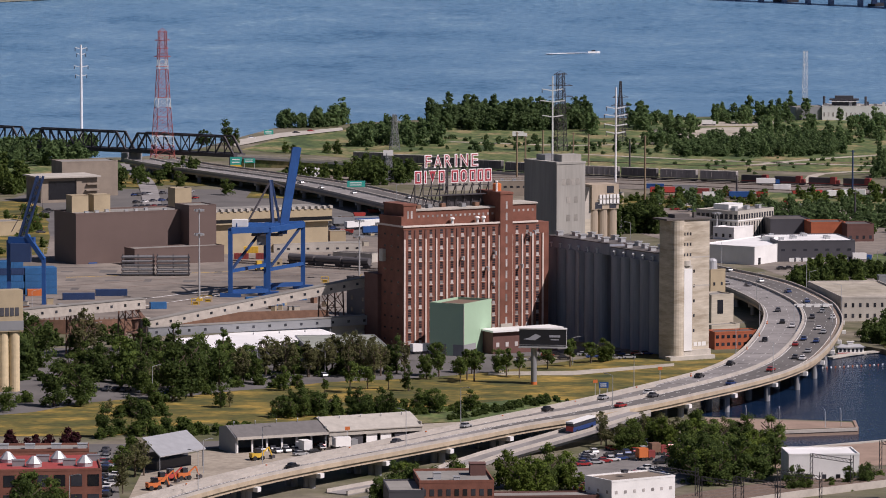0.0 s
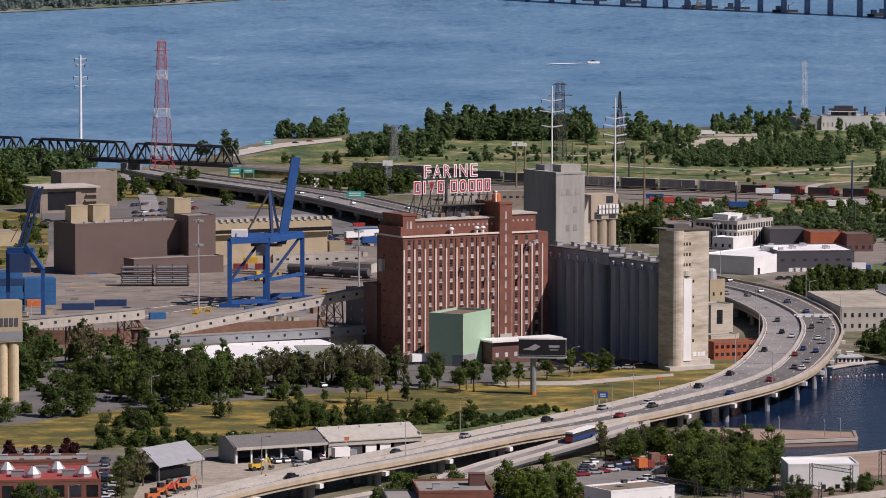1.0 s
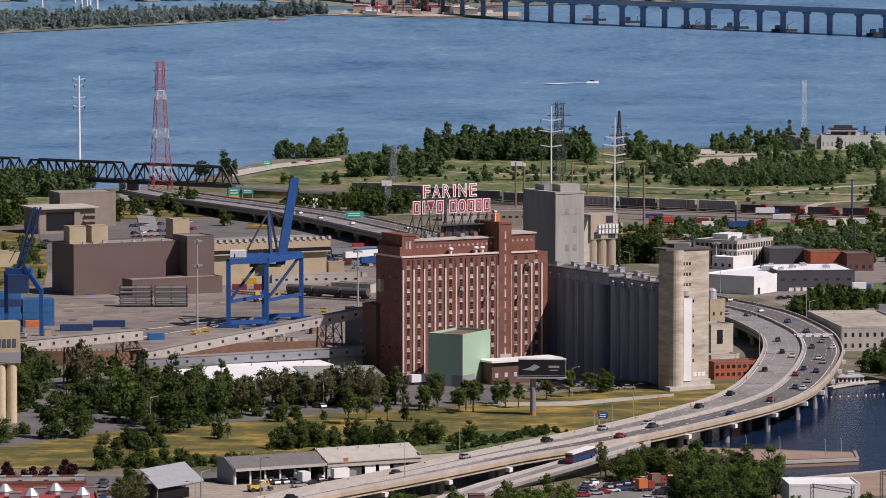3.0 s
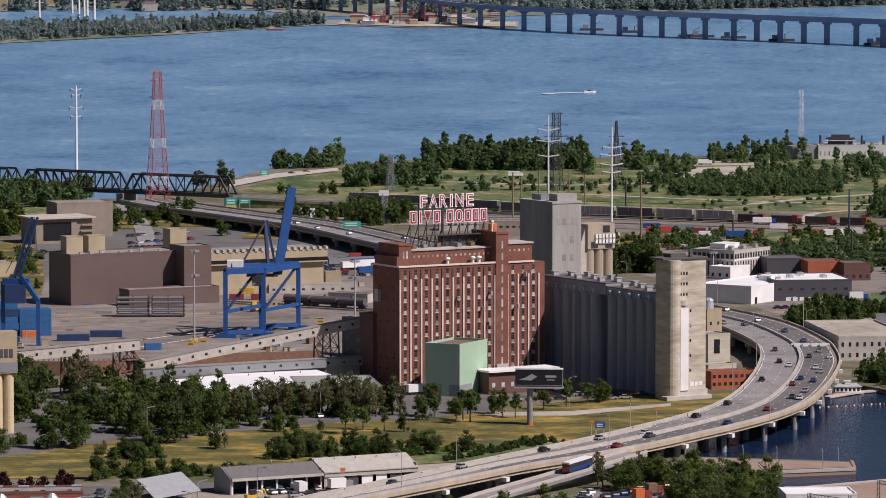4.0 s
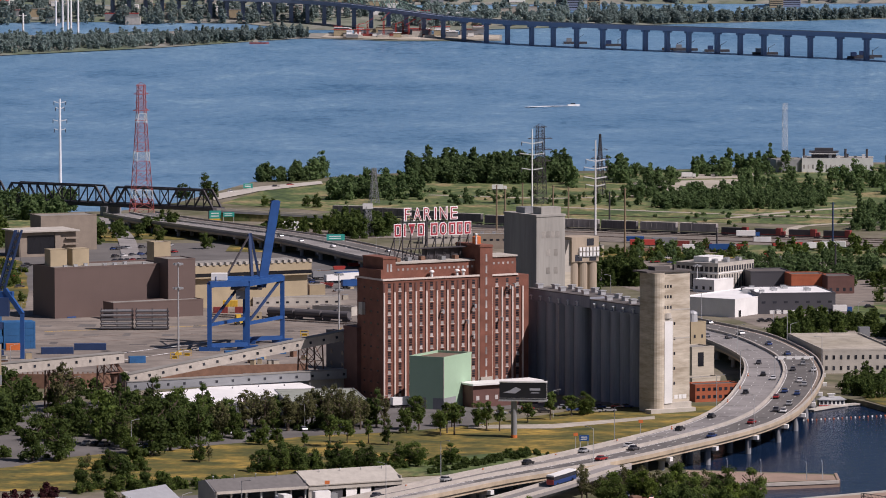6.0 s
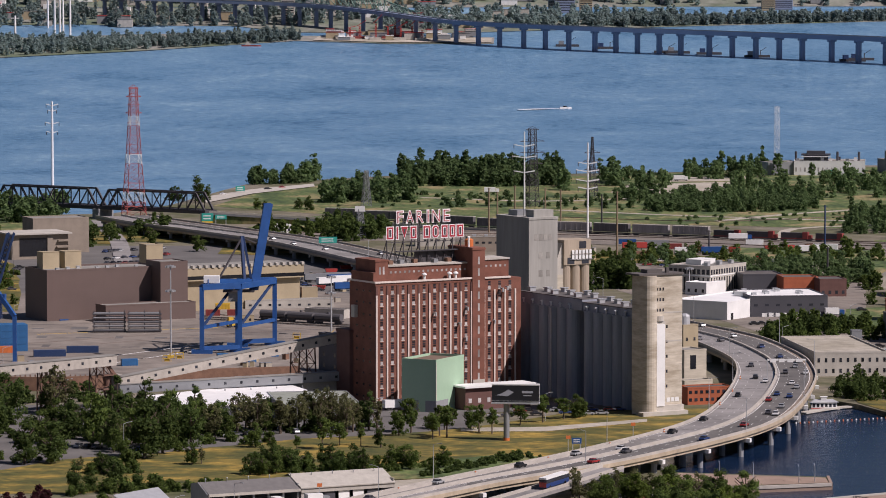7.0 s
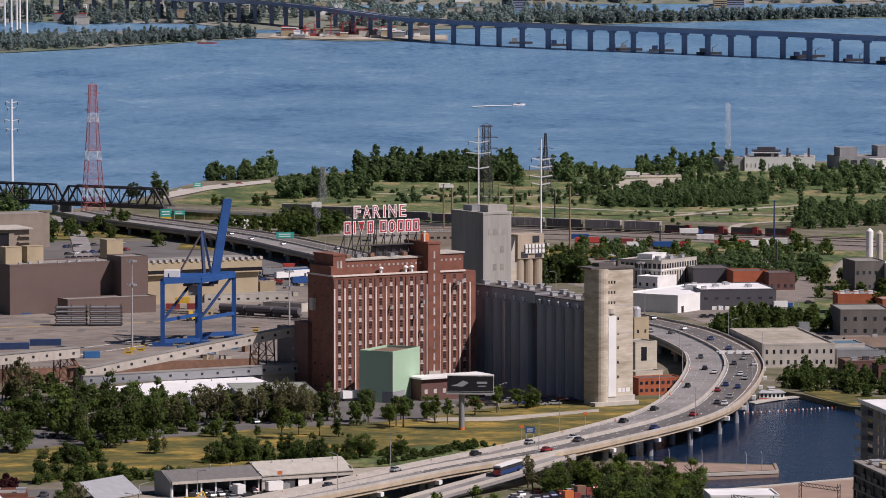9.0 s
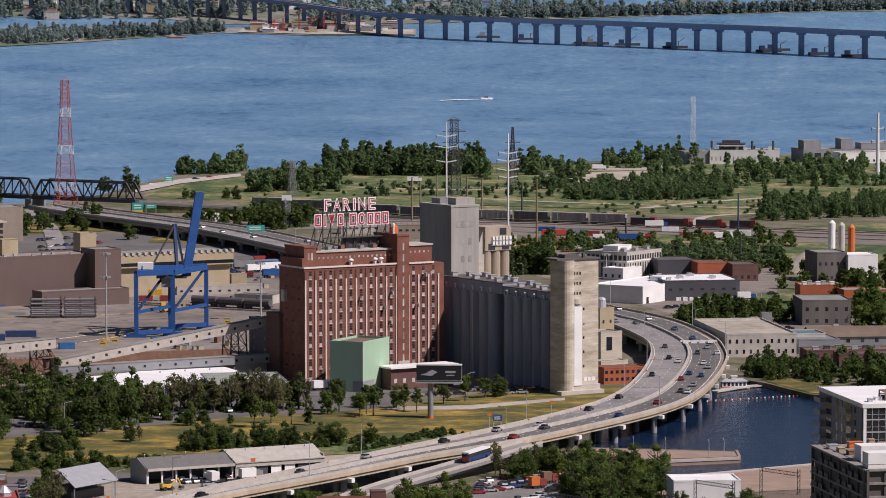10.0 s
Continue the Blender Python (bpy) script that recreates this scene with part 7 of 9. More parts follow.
AUTO_GREY = mat("grimy_grey_steel", (0.10, 0.095, 0.10), 0.7, vary=0.2, scale=0.3, grain=2, stain=0.12, streak=True)
ax, ay = -67.3, 1809.2
ex, ey = -33.5, 1787.5
tt = math.degrees(math.atan2(ey - ay, ex - ax))
for i in range(3):
    f = i / 2.95
    rail_car(ax + (ex - ax) * f, ay + (ey - ay) * f, tt, 13.5, 4.2, AUTO_GREY, "tank", "dark tank car on a yard siding")
siding = thing("siding_track", 0, 0, 0, 0, "rusty siding track on dark ballast", "railway", kind="structure")
for d_ in (0.0, -9.0):
    ln = smooth([(-92.0, 1824.0 + d_, 0.1), (-67.3, 1809.2 + d_, 0.1), (-20.0, 1779.0 + d_, 0.1)], 8)
    part("ballast", ribbon(ln, -2.0, 2.0, 0, 0.1), ASPHALT, siding)
    for o_ in (-0.72, 0.72):
        part("rail", ribbon(ln, o_ - 0.12, o_ + 0.12, 0.1, 0.32), RAIL, siding)
for i, (x, y, z) in enumerate(((-91.0, 1829.7, 0), (-82.0, 1830.5, 0), (-87.0, 1832.0, 2.56))):
    container(x, y, z, 2, (DULL_RED, DULL_RED, YELLOW_PAINT)[i], ("dull red container beside the siding", "dull red container beside the siding", "yellow container stacked on a red one")[i], 6.1)
for i, m_ in enumerate((DULL_RED, DULL_RED, WHITE, DULL_RED, CRANE_BLUE)):
    x, y = ((121.2, 2209.6), (131.7, 2194.3), (164.5, 2236.9), (140.6, 2179.3), (99.8, 2240.8))[i]
    container(x, y, 0, -3, m_, ("red", "red", "white", "red", "blue")[i] + " container by the tracks", 9)

# crane rails and painted lines over the yard
yl = thing("yard_rails", 0, 0, 0, 0, "sunken crane rails across the yard paving", "rails", kind="structure")
for a, b, w_, m_ in (((-159.2, 1704.6), (-33.5, 1806.7), 0.5, RAIL), ((-157.1, 1681.9), (-33.2, 1786.3), 0.5, RAIL), ((-157.0, 1613.3), (-31.6, 1700.0), 0.5, RAIL), ((-154.1, 1746.9), (-83.4, 1776.3), 0.35, YELLOW_PAINT), ((-95.1, 1739.7), (-28.4, 1776.3), 0.5, TAR_ROOF), ((-160.1, 1788.9), (-112.1, 1796.5), 0.6, TAR_ROOF), ((-120.5, 1655.5), (-86.6, 1704.6), 0.3, LINE), ((-114.7, 1634.1), (-83.5, 1686.4), 0.3, LINE)):
    part("rail", ribbon([Vector((*a, 0.08)), Vector((*b, 0.08))], -w_, w_, 0, 0.03), m_, yl)
for i in range(22):
    x, y = -70 - i * 5.2, 1690 + (i * 37) % 110
    part("tar_patch", Geo().box(x, y, 0.08, x + 3 + i % 5, y + 3 + (i * 7) % 9, 0.1), TAR_ROOF if i % 3 == 0 else ASPHALT, yl)

# ---- pylons and poles ----
def lattice_pylon(x, y, h, base, top, bands, arms, label, m_list, leg=0.35, flat=False):
    t = thing("pylon", x, y, 0, 20, label, "pylon", "power pylons")
    n = bands
    def half(z):
        f = min(1.0, z / h)
        return (base * (1 - f) ** 1.35 + top * (1 - (1 - f) ** 1.35)) / 2
    for k in range(n):
        z0, z1 = h * k / n, h * (k + 1) / n
        g = Geo()
        for i in range(4):
            c0, c1 = [(half(z) * (1 if i in (0, 1) else -1), half(z) * (1 if i in (0, 3) else -1), z) for z in (z0, z1)]
            j = (i + 1) % 4
            d0, d1 = [(half(z) * (1 if j in (0, 1) else -1), half(z) * (1 if j in (0, 3) else -1), z) for z in (z0, z1)]
            g.beam(c0, c1, leg).beam(c0, d1, leg * 0.5).beam(d0, c1, leg * 0.5).beam(c1, d1, leg * 0.5)
        part("section", g, m_list[k % len(m_list)], t, kind="stuff")
    for z, w in arms:
        part("crossarm", Geo().beam((-w, 0, z), (w, 0, z), leg * 1.2).beam((-w, 0, z), (0, 0, z + 2), leg * 0.6).beam((w, 0, z), (0, 0, z + 2), leg * 0.6), m_list[0], t)
    return t


def mono_pylon(x, y, h, arms, label, r=1.3):
    t = thing("pylon", x, y, 0, 0, label, "pylon", "power pylons")
    part("pole", Geo().cyl(0, 0, -6, h, r, r * 0.55, 10), PALE_STEEL, t)
    for z, w in arms:
        part("crossarm", Geo().beam((-w, 0, z + 0.6), (0, 0, z - 0.4), 0.45).beam((w, 0, z + 0.6), (0, 0, z - 0.4), 0.6), PALE_STEEL, t)
        for s in (-w, w):
            part("insulator", Geo().cyl(s, 0, z - 1.6, z + 0.5, 0.22, 0.22, 6), STEEL_DARK, t)
    return t


WOOD = mat("weathered_timber", (0.23, 0.17, 0.11), 0.9)
PALE_STEEL = mat("pale_pole_steel", (0.74, 0.74, 0.73), 0.6, 0.0, vary=0.1)
lattice_pylon(-159.2, 2415.4, 73.5, 11.5, 3.6, 14, [(73, 2.8), (68.5, 4.2), (64, 3.4), (59.5, 4.6), (54, 3.6), (37, 3.0), (8, 5.2)], "tall red and white lattice river-crossing pylon", [PYLON_RED, PYLON_RED, WHITE, PYLON_RED], 0.3)
river_pole = mono_pylon(-224.8, 2663.3, 55.7, [(53.5, 3.6), (42.5, 4.2), (37.0, 3.4), (50, 2.6)], "white steel pole pylon standing by the river", 1.05)
part("footing", Geo().cyl(0, 0, -9, -1.2, 3.4, 3.0, 12).cyl(0, 0, -1.2, 1.5, 2.0, 1.6, 12), CONCRETE_PALE, river_pole, "round concrete footing in the water")
mono_pylon(57.7, 2505.9, 45.0, [(37, 6), (30.5, 7), (22, 6)], "pale steel pole pylon with three crossarms", 0.6)
lattice_pylon(63.0, 2535.9, 45.2, 6.5, 3.6, 14, [(44.6, 4.2), (38, 7.5), (31.5, 7.5), (25, 6.5)], "dark lattice power pylon", [STEEL_DARK], 0.3)
mono_pylon(85.6, 2285.1, 49.8, [(39, 5), (35, 6), (30, 6), (26, 5)], "pale steel pole pylon with four crossarms", 0.6)
lattice_pylon(100.8, 2619.4, 36.5, 6.0, 0.8, 14, [(27, 5), (22, 6), (17, 5)], "dark lattice power pylon", [STEEL_DARK], 0.3)
lattice_pylon(-32.9, 2281.0, 15.4, 5, 2.4, 7, [(14, 3.0)], "grey lattice mast with a pale panel", [GREY_METAL], 0.3)
lattice_pylon(231.4, 2873.8, 44.2, 3.2, 2.2, 10, [], "slim white lattice radio mast", [PALE_STEEL], 0.13)
lattice_pylon(-33.0, 2541.0, 20.7, 5, 2.0, 8, [(17, 3)], "grey lattice radio mast", [GREY_METAL], 0.28)
mono_pylon(337.3, 2723.9, 40, [(30, 4), (22, 4)], "pale steel pole pylon")
for x, y, h, m_ in ((34.7, 2322.7, 24, WOOD), (49.5, 2374.8, 22, WOOD), (65.4, 2352.8, 22, WOOD), (72.7, 2322.7, 23, WOOD), (94.8, 2146.1, 33, WOOD), (198.2, 2164.4, 25, CRANE_NAVY), (97.5, 2397.2, 16, STEEL_DARK), (-2.6, 2209.6, 14, STEEL_DARK), (141.5, 2171.8, 12, STEEL_DARK), (187.5, 2032.7, 14, STEEL_DARK), (39.7, 2352.8, 20, WOOD)):
    p = thing("utility_pole", x, y, 0, 0, "tall plain utility pole beside the railway", "pole", "utility poles")
    part("pole", Geo().cyl(0, 0, 0, h, 0.5, 0.36, 8), m_, p)
    part("crossbar", Geo().beam((-1.2, 0, h - 0.6), (1.2, 0, h - 0.6), 0.2), m_, p)
pn = thing("panel_sign", -32.9, 2281.0, 0, 0, "white panel sign on a mast", "sign")
part("panel", Geo().box(-2.6, -1.6, 14.2, 2.6, -1.3, 17.0), WHITE, pn)
part("post", Geo().beam((0, -1.4, 0), (0, -1.4, 14.2), 0.3), GREY_METAL, pn)

# ---- the railway truss bridge ----
tb = thing("truss_bridge", 0, 0, 0, 0, "dark steel through-truss railway bridge over the river", "bridge")
R0 = Vector((-113.8, 2401.2, 7.0))
way = Vector((-0.837, 0.547, 0)).normalized()
span = 74.0
cross = Vector((-way.y, way.x, 0)) * 8
HT = 9.3
for s in range(4):
    o0 = R0 + way * span * s
    for side in (Vector((0, 0, 0)), cross):
        a0, a1 = o0 + side + way * 1.4, o0 + side + way * (span - 1.4)
        n = 12
        lo = [a0.lerp(a1, i / n) for i in range(n + 1)]
        hi = [p + Vector((0, 0, HT)) for p in lo]
        part("bottom_chord", Geo().beam(a0, a1, 0.9), STEEL_DARK, tb)
        part("top_chord", Geo().beam(hi[1], hi[-2], 1.0), STEEL_DARK, tb)
        for p, q, w_ in ((lo[0], hi[1], 1.0), (lo[-1], hi[-2], 1.0)):
            part("end_post", Geo().beam(p, q, w_), STEEL_DARK, tb)
        for i in range(1, n):
            part("vertical", Geo().beam(lo[i], hi[i], 0.5), STEEL_DARK, tb)
            if i < n - 1:
                p, q = (hi[i], lo[i + 1]) if i < n // 2 else (lo[i], hi[i + 1])
                part("diagonal", Geo().beam(p, q, 0.5), STEEL_DARK, tb)
    part("deck", Geo().beam(o0 + cross * 0.5 + Vector((0, 0, -0.8)), o0 + cross * 0.5 + way * span + Vector((0, 0, -0.8)), 11, 1.8), STEEL_DARK, tb)
    pr = part("pier", Geo().prism([(-2, -7), (2, -7), (3.4, 0), (2, 7), (-2, 7), (-3.4, 0)], -14, -1.5), CONCRETE_GREY, tb)
    pr.matrix_basis = Matrix.Translation(o0 + cross * 0.5 + Vector((0, 0, 0.0))) @ pose(0, 0, 0, 0, 0, math.degrees(math.atan2(way.y, way.x)))
# approach viaduct to the land
TRACK = [(-116.0, 2398.0, 6.4), (-62.0, 2385.0, 4.2), (-9.5, 2365.0, 2.2), (16.0, 2352.0, 1.4), (43.0, 2336.0, 0.9), (69.5, 2323.0, 0.6), (87.0, 2315.5, 0.5), (116.0, 2300.0, 0.5), (150.0, 2282.5, 0.5), (175.0, 2269.0, 0.5), (220.0, 2248.5, 0.5), (330.0, 2190.0, 0.5)]
track_line = smooth(TRACK, 1.0)
via = [p - Vector((0, 0, 0.45)) for p in track_line if p.x < 92][::10]
av = thing("rail_viaduct", 0, 0, 0, 0, "low dark railway viaduct along the shore", "viaduct", kind="structure")
part("deck", ribbon(via, -4, 4, -1.2, 0.0), CONCRETE_GREY, av)
part("parapet", ribbon(via, 3.6, 4.0, 0.0, 1.0), CONCRETE_PALE, av)
part("bank", ribbon(via, -3.5, 3.5, -6.5, -1.2), MEADOW, av, "grassy embankment")

# the freight train, from its leading locomotive backwards
AUTO_PALE = mat("pale_rack_steel", (0.27, 0.255, 0.25), 0.7, vary=0.18, scale=0.3, grain=2, stain=0.12, streak=True)
nose = min(range(len(track_line)), key=lambda j: abs(track_line[j].x - 218))
pos = nose
for k in range(16):
    length = 17.6 if k < 4 else 21.5
    end = next((j for j in range(pos, -1, -1) if (track_line[j] - track_line[pos]).length > length), None)
    if end is None or track_line[end].x < -75:
        break
    p, q = track_line[end], track_line[pos]
    turn = math.degrees(math.atan2(q.y - p.y, q.x - p.x))
    if k < 4:
        rail_car(p.x, p.y, turn, 17.3, 4.8, STEEL_DARK, "loco", "black freight locomotive with a red cab", p.z - 0.35)
    else:
        rail_car(p.x, p.y, turn, 21.0, 5.6, AUTO_PALE if k in (4, 5, 7) else AUTO_GREY, "hopper", "long grey rack car with a pale roof", p.z - 0.35)
    pos = next(j for j in range(end, -1, -1) if (track_line[j] - track_line[end]).length > 0.7)

for d in (-0.75, 0.75):
    part("rail", ribbon(track_line[::15], d - 0.12, d + 0.12, -0.25, 0.0), RAIL, tracks)

# ---- highway signs ----
def gantry(x, y, z, w, h, label, m_=None, stripe=False):
    g = thing("road_sign", x, y, 0, 8, label, "road sign", "road signs")
    part("panel", Geo().box(-w / 2, -0.1, z, w / 2, 0.1, z + h), m_ or TEAL_SIGN, g)
    part("post", Geo().beam((-w / 2 + 0.3, 0.2, 0), (-w / 2 + 0.3, 0.2, z + h), 0.3), GALV, g)
    part("post", Geo().beam((w / 2 - 0.3, 0.2, 0), (w / 2 - 0.3, 0.2, z + h), 0.3), GALV, g)
    for k in range(2):
        part("text_bar", Geo().box(-w * 0.36, -0.16, z + h * (0.25 + 0.35 * k), w * 0.3, -0.1, z + h * (0.38 + 0.35 * k)), WHITE, g)
    if stripe:
        part("lower_panel", Geo().box(-w / 2, -0.12, z - 1.0, w / 2, 0.08, z), YELLOW_PAINT, g)


gantry(-114.2, 2322.7, 6.2, 6.2, 4.2, "large green highway sign over a yellow strip", stripe=True)
gantry(-107.1, 2322.7, 7.2, 6.0, 2.4, "green highway sign on two posts")
gantry(-47.1, 2164.4, 6.2, 9.0, 3.0, "wide green highway sign on two posts")
gantry(-111.0, 2663.3, 1.6, 5.6, 2.8, "green highway sign on the shore road")
gantry(47.1, 1345.1, 4.0, 3.0, 1.8, "small blue road sign beside the expressway", CRANE_BLUE)
gantry(263.5, 2841.7, 1.5, 5.6, 2.8, "green highway sign on the shore road")

# ---- lamps along the expressway ----
def street_lamp(x, y, z, turn, h=10.0):
    l_ = thing("street_lamp", x, y, z, turn, "slim grey street lamp with a bent arm", "street lamp", "expressway lamps")
    part("pole", Geo().cyl(0, 0, 0, h, 0.14, 0.08, 6), GALV, l_)
    part("arm", Geo().beam((0, 0, h), (2.2, 0, h + 0.5), 0.1), GALV, l_)
    part("lantern", Geo().box(2.0, -0.15, h + 0.35, 2.9, 0.15, h + 0.55), GREY_METAL, l_)


gone, side = 0.0, 1
for i in range(2, len(axis) - 30):
    gone += (axis[i] - axis[i - 1]).length
    if gone > 42:
        gone, side = 0.0, -side
        p = lane(side, -0.25 * side)[i]
        q = axis[i + 1] - axis[i]
        street_lamp(p.x, p.y, 6.8, math.degrees(math.atan2(q.y, q.x)) + 90 * side)
for x, y in ((-121.5, 1484.4), (-153.4, 1597.0), (-165.9, 1776.3), (-15.5, 1425.7), (-40.8, 1409.8), (-63.2, 1420.9), (40.2, 1442.0), (-93.0, 1355.6), (-67.2, 1179.7), (138.0, 1681.9), (136.0, 1739.7), (173.2, 1776.3)):
    street_lamp(x, y, 0, 30, 9)

# ---- vehicles ----
CAR_PAINTS = [mat("car_paint_" + n, c, 0.3, 0.1, vary=0.04, bump=0) for n, c in (("white", (0.7, 0.7, 0.7)), ("silver", (0.35, 0.36, 0.37)), ("black", (0.02, 0.02, 0.022)), ("dark_grey", (0.08, 0.08, 0.09)), ("red", (0.32, 0.03, 0.03)), ("blue", (0.03, 0.06, 0.18)))]
CAR_NAMES = ("white", "silver", "black", "dark grey", "red", "dark blue")


def car_proto(k):
    c = thing("car", 0, 0, 0, 0, CAR_NAMES[k] + " passenger car on the road", "car", "cars")
    prof = [(-2.2, 0.35), (2.2, 0.35), (2.25, 0.75), (1.2, 0.92), (-2.1, 0.98), (-2.25, 0.7)]
    top = [(-1.7, 0.95), (0.95, 0.92), (0.35, 1.42), (-1.25, 1.46)]
    for nm, pr, w_, m_ in (("body", prof, 0.88, CAR_PAINTS[k]), ("glasshouse", top, 0.76, GLASS_DARK)):
        g, n = Geo(), len(pr)
        g.add([(x, -w_, z) for x, z in pr] + [(x, w_, z) for x, z in pr], [tuple(range(n)), tuple(range(n, 2 * n))[::-1]] + [(i, n + i, n + (i + 1) % n, (i + 1) % n) for i in range(n)])
        part(nm, g, m_, c)
    part("roof", Geo().box(-1.2, -0.74, 1.44, 0.32, 0.74, 1.5), CAR_PAINTS[k], c)
    tyre = Geo().cyl(0, 0, -0.11, 0.11, 0.33, 0.33, 10).mesh("wheel", RUBBER)
    for x in (-1.4, 1.4):
        for y in (-0.85, 0.85):
            part("wheel", tyre, RUBBER, c).matrix_basis = pose(x, y, 0.33, 90)
    return c


protos, car_rnd = {}, random.Random(5)


def car(x, y, z, turn, k=None, label=""):
    k = car_rnd.randrange(6) if k is None else k
    if k not in protos:
        protos[k] = car_proto(k)
        protos[k].matrix_basis = pose(x, y, z, 0, 0, turn)
        return protos[k]
    c = copy_thing(protos[k], pose(x, y, z, 0, 0, turn))
    if label:
        c["label"] = label
    return c


# on the expressway: where each car is, along it and across it
for x, y, k in ((87.0, 1390.9, 2), (77.2, 1355.2, 2), (87.0, 1335.8, 5), (100.8, 1373.6, 4), (114.2, 1447.1, 4), (111.2, 1408.6, 3), (113.3, 1405.3, 0), (122.0, 1457.5, 5),
                (118.4, 1464.5, 5), (126.8, 1486.0, 1), (126.3, 1498.8, 0), (134.1, 1534.7, 0), (127.1, 1536.6, 3), (132.2, 1556.2, 1), (134.9, 1574.3, 2), (117.8, 1506.2, 0), (115.3, 1519.3, 2), (116.8, 1560.2, 3),
                (105.1, 1461.0, 2), (118.1, 1671.5, 0), (112.5, 1655.6, 3), (109.3, 1716.1, 1), (116.8, 1426.7, 1), (60.3, 1311.3, 0), (58.9, 1305.7, 3), (28.1, 1270.2, 2), (43.0, 1300.1, 1), (-14.5, 1196.3, 3), (-37.6, 1144.3, 2), (49.8, 1279.6, 4), (2.6, 1232.8, 1)):
    i = min(range(len(axis)), key=lambda j: (axis[j].x - x) ** 2 + (axis[j].y - y) ** 2)
    q = axis[min(i + 1, len(axis) - 1)] - axis[max(i - 1, 0)]
    q.normalize()
    across = Vector((q.y, -q.x, 0))
    d = (Vector((x, y, 6.0)) - axis[i]).dot(across)
    d = math.copysign(min(max(abs(d), 2.2), HALVES[i] - 3.4), d)
    along = (Vector((x, y, 6.0)) - axis[i]).dot(q)
    x, y, _ = axis[i] + q * along + across * d
    car(x, y, 6.06, math.degrees(math.atan2(q.y, q.x)), k)
for i in range(18):
    j = 190 + i * 9 if len(axis) > 380 else len(axis) - 90 + i * 4
    if j < len(axis) - 1:
        p, q = lane(car_rnd.choice((-0.7, -0.45, 0.35, 0.6)))[j], axis[j + 1] - axis[j]
        car(p.x, p.y, 6.06, math.degrees(math.atan2(q.y, q.x)))


def parked(a, b, n, turn, gaps=0.2):
    for i in range(n):
        if car_rnd.random() > gaps:
            f = i / max(1, n - 1)
            car(a[0] + (b[0] - a[0]) * f, a[1] + (b[1] - a[1]) * f, 0.1, turn + car_rnd.uniform(-4, 4))


parked((-49.0, 1221.5), (-30.0, 1232.5), 9, 117, 0.1)
parked((-54.0, 1225.0), (-34.0, 1236.0), 7, 117, 0.3)
parked((-46.0, 1212.0), (-38.0, 1219.0), 3, 30, 0.2)
parked((-92.7, 1153.1), (-96.1, 1205.4), 8, 10)
parked((-89.9, 1155.3), (-90.6, 1188.3), 5, 10)
parked((-153.8, 2135.3), (-126.6, 2164.4), 8, 60)
parked((-151.7, 2106.9), (-131.8, 2114.0), 8, 60)
parked((-57.8, 2000.6), (-46.3, 1954.4), 6, 30)
parked((32.4, 1467.2), (65.8, 1472.3), 12, 5, 0.35)
parked((107.1, 2100.0), (123.0, 2093.0), 3, 5)
parked((128.2, 2135.3), (149.7, 2128.1), 4, 5)
parked((160.4, 1840.8), (185.5, 1854.3), 5, 8)
parked((-181.0, 1939.4), (-194.9, 2032.7), 6, 20)
parked((-116.0, 1372.0), (-88.0, 1358.0), 11, 60, 0.25)
parked((-64.0, 1397.0), (-30.0, 1411.0), 10, 110, 0.3)
parked((36.4, 1157.6), (55.6, 1182.1), 9, 20)
parked((34.6, 1147.0), (48.8, 1166.5), 7, 20)
parked((-5.6, 1120.5), (4.7, 1136.0), 5, 20)
parked((-113.2, 1450.3), (-57.5, 1463.8), 14, 0, 0.4)
parked((-61.9, 1136.9), (-55.0, 1147.4), 3, 30, 0)
parked((166.3, 1681.6), (176.4, 1693.0), 3, 8, 0)
parked((-120.6, 2646.7), (-78.7, 2731.9), 6, 18, 0.3)


def truck(x, y, turn, box_m, cab_m, label, length=9.0, z=0.16):
    t = thing("truck", x, y, z, turn, label, "truck", "trucks")
    part("box", Geo().box(-length / 2, -1.2, 0.9, length / 2 - 2.2, 1.2, 3.5), box_m, t)
    part("cab", Geo().box(length / 2 - 2.0, -1.15, 0.7, length / 2, 1.15, 2.7), cab_m, t)
    part("windscreen", Geo().box(length / 2 - 0.1, -1.0, 1.7, length / 2 + 0.02, 1.0, 2.5), GLASS_DARK, t)
    part("chassis", Geo().box(-length / 2, -0.9, 0.5, length / 2, 0.9, 0.9), STEEL_DARK, t)
    for wx in (-length / 2 + 1.2, -length / 2 + 2.4, length / 2 - 1.2):
        for y_ in (-1.05, 1.05):
            part("wheel", Geo().cyl(0, 0, -0.15, 0.15, 0.5, 0.5, 10), RUBBER, t).matrix_basis = pose(wx, y_, 0.5, 90)
    return t


truck(-30.0, 1229.5, 28, WHITE, GREY_METAL, "white box truck parked by the depot shed", 7)
truck(-41.5, 1223.0, 117, WHITE, WHITE, "white van parked by the depot shed", 6)
truck(-9.3, 1474.0, 25, WHITE, WHITE, "white tanker truck by the mill", 9)
truck(163.9, 2268.8, 0, WHITE, CRANE_BLUE, "white trailer truck by the railway", 12)
truck(171.6, 1827.6, 5, WHITE, CRANE_BLUE, "white trailer truck at the dock", 8)
truck(129.0, 2171.8, 5, WHITE, RED_PAINT, "white truck with a red cab", 9)
truck(163.8, 2791.9, 0, WHITE, WHITE, "white truck on the shore road", 9)
truck(41.5, 2663.3, 0, WHITE, WHITE, "white truck on the meadow track", 9)
i = min(range(len(slip_axis)), key=lambda j: abs(slip_axis[j].y - 1236.0))
p, q = slip_axis[i], slip_axis[i + 1] - slip_axis[i - 1]
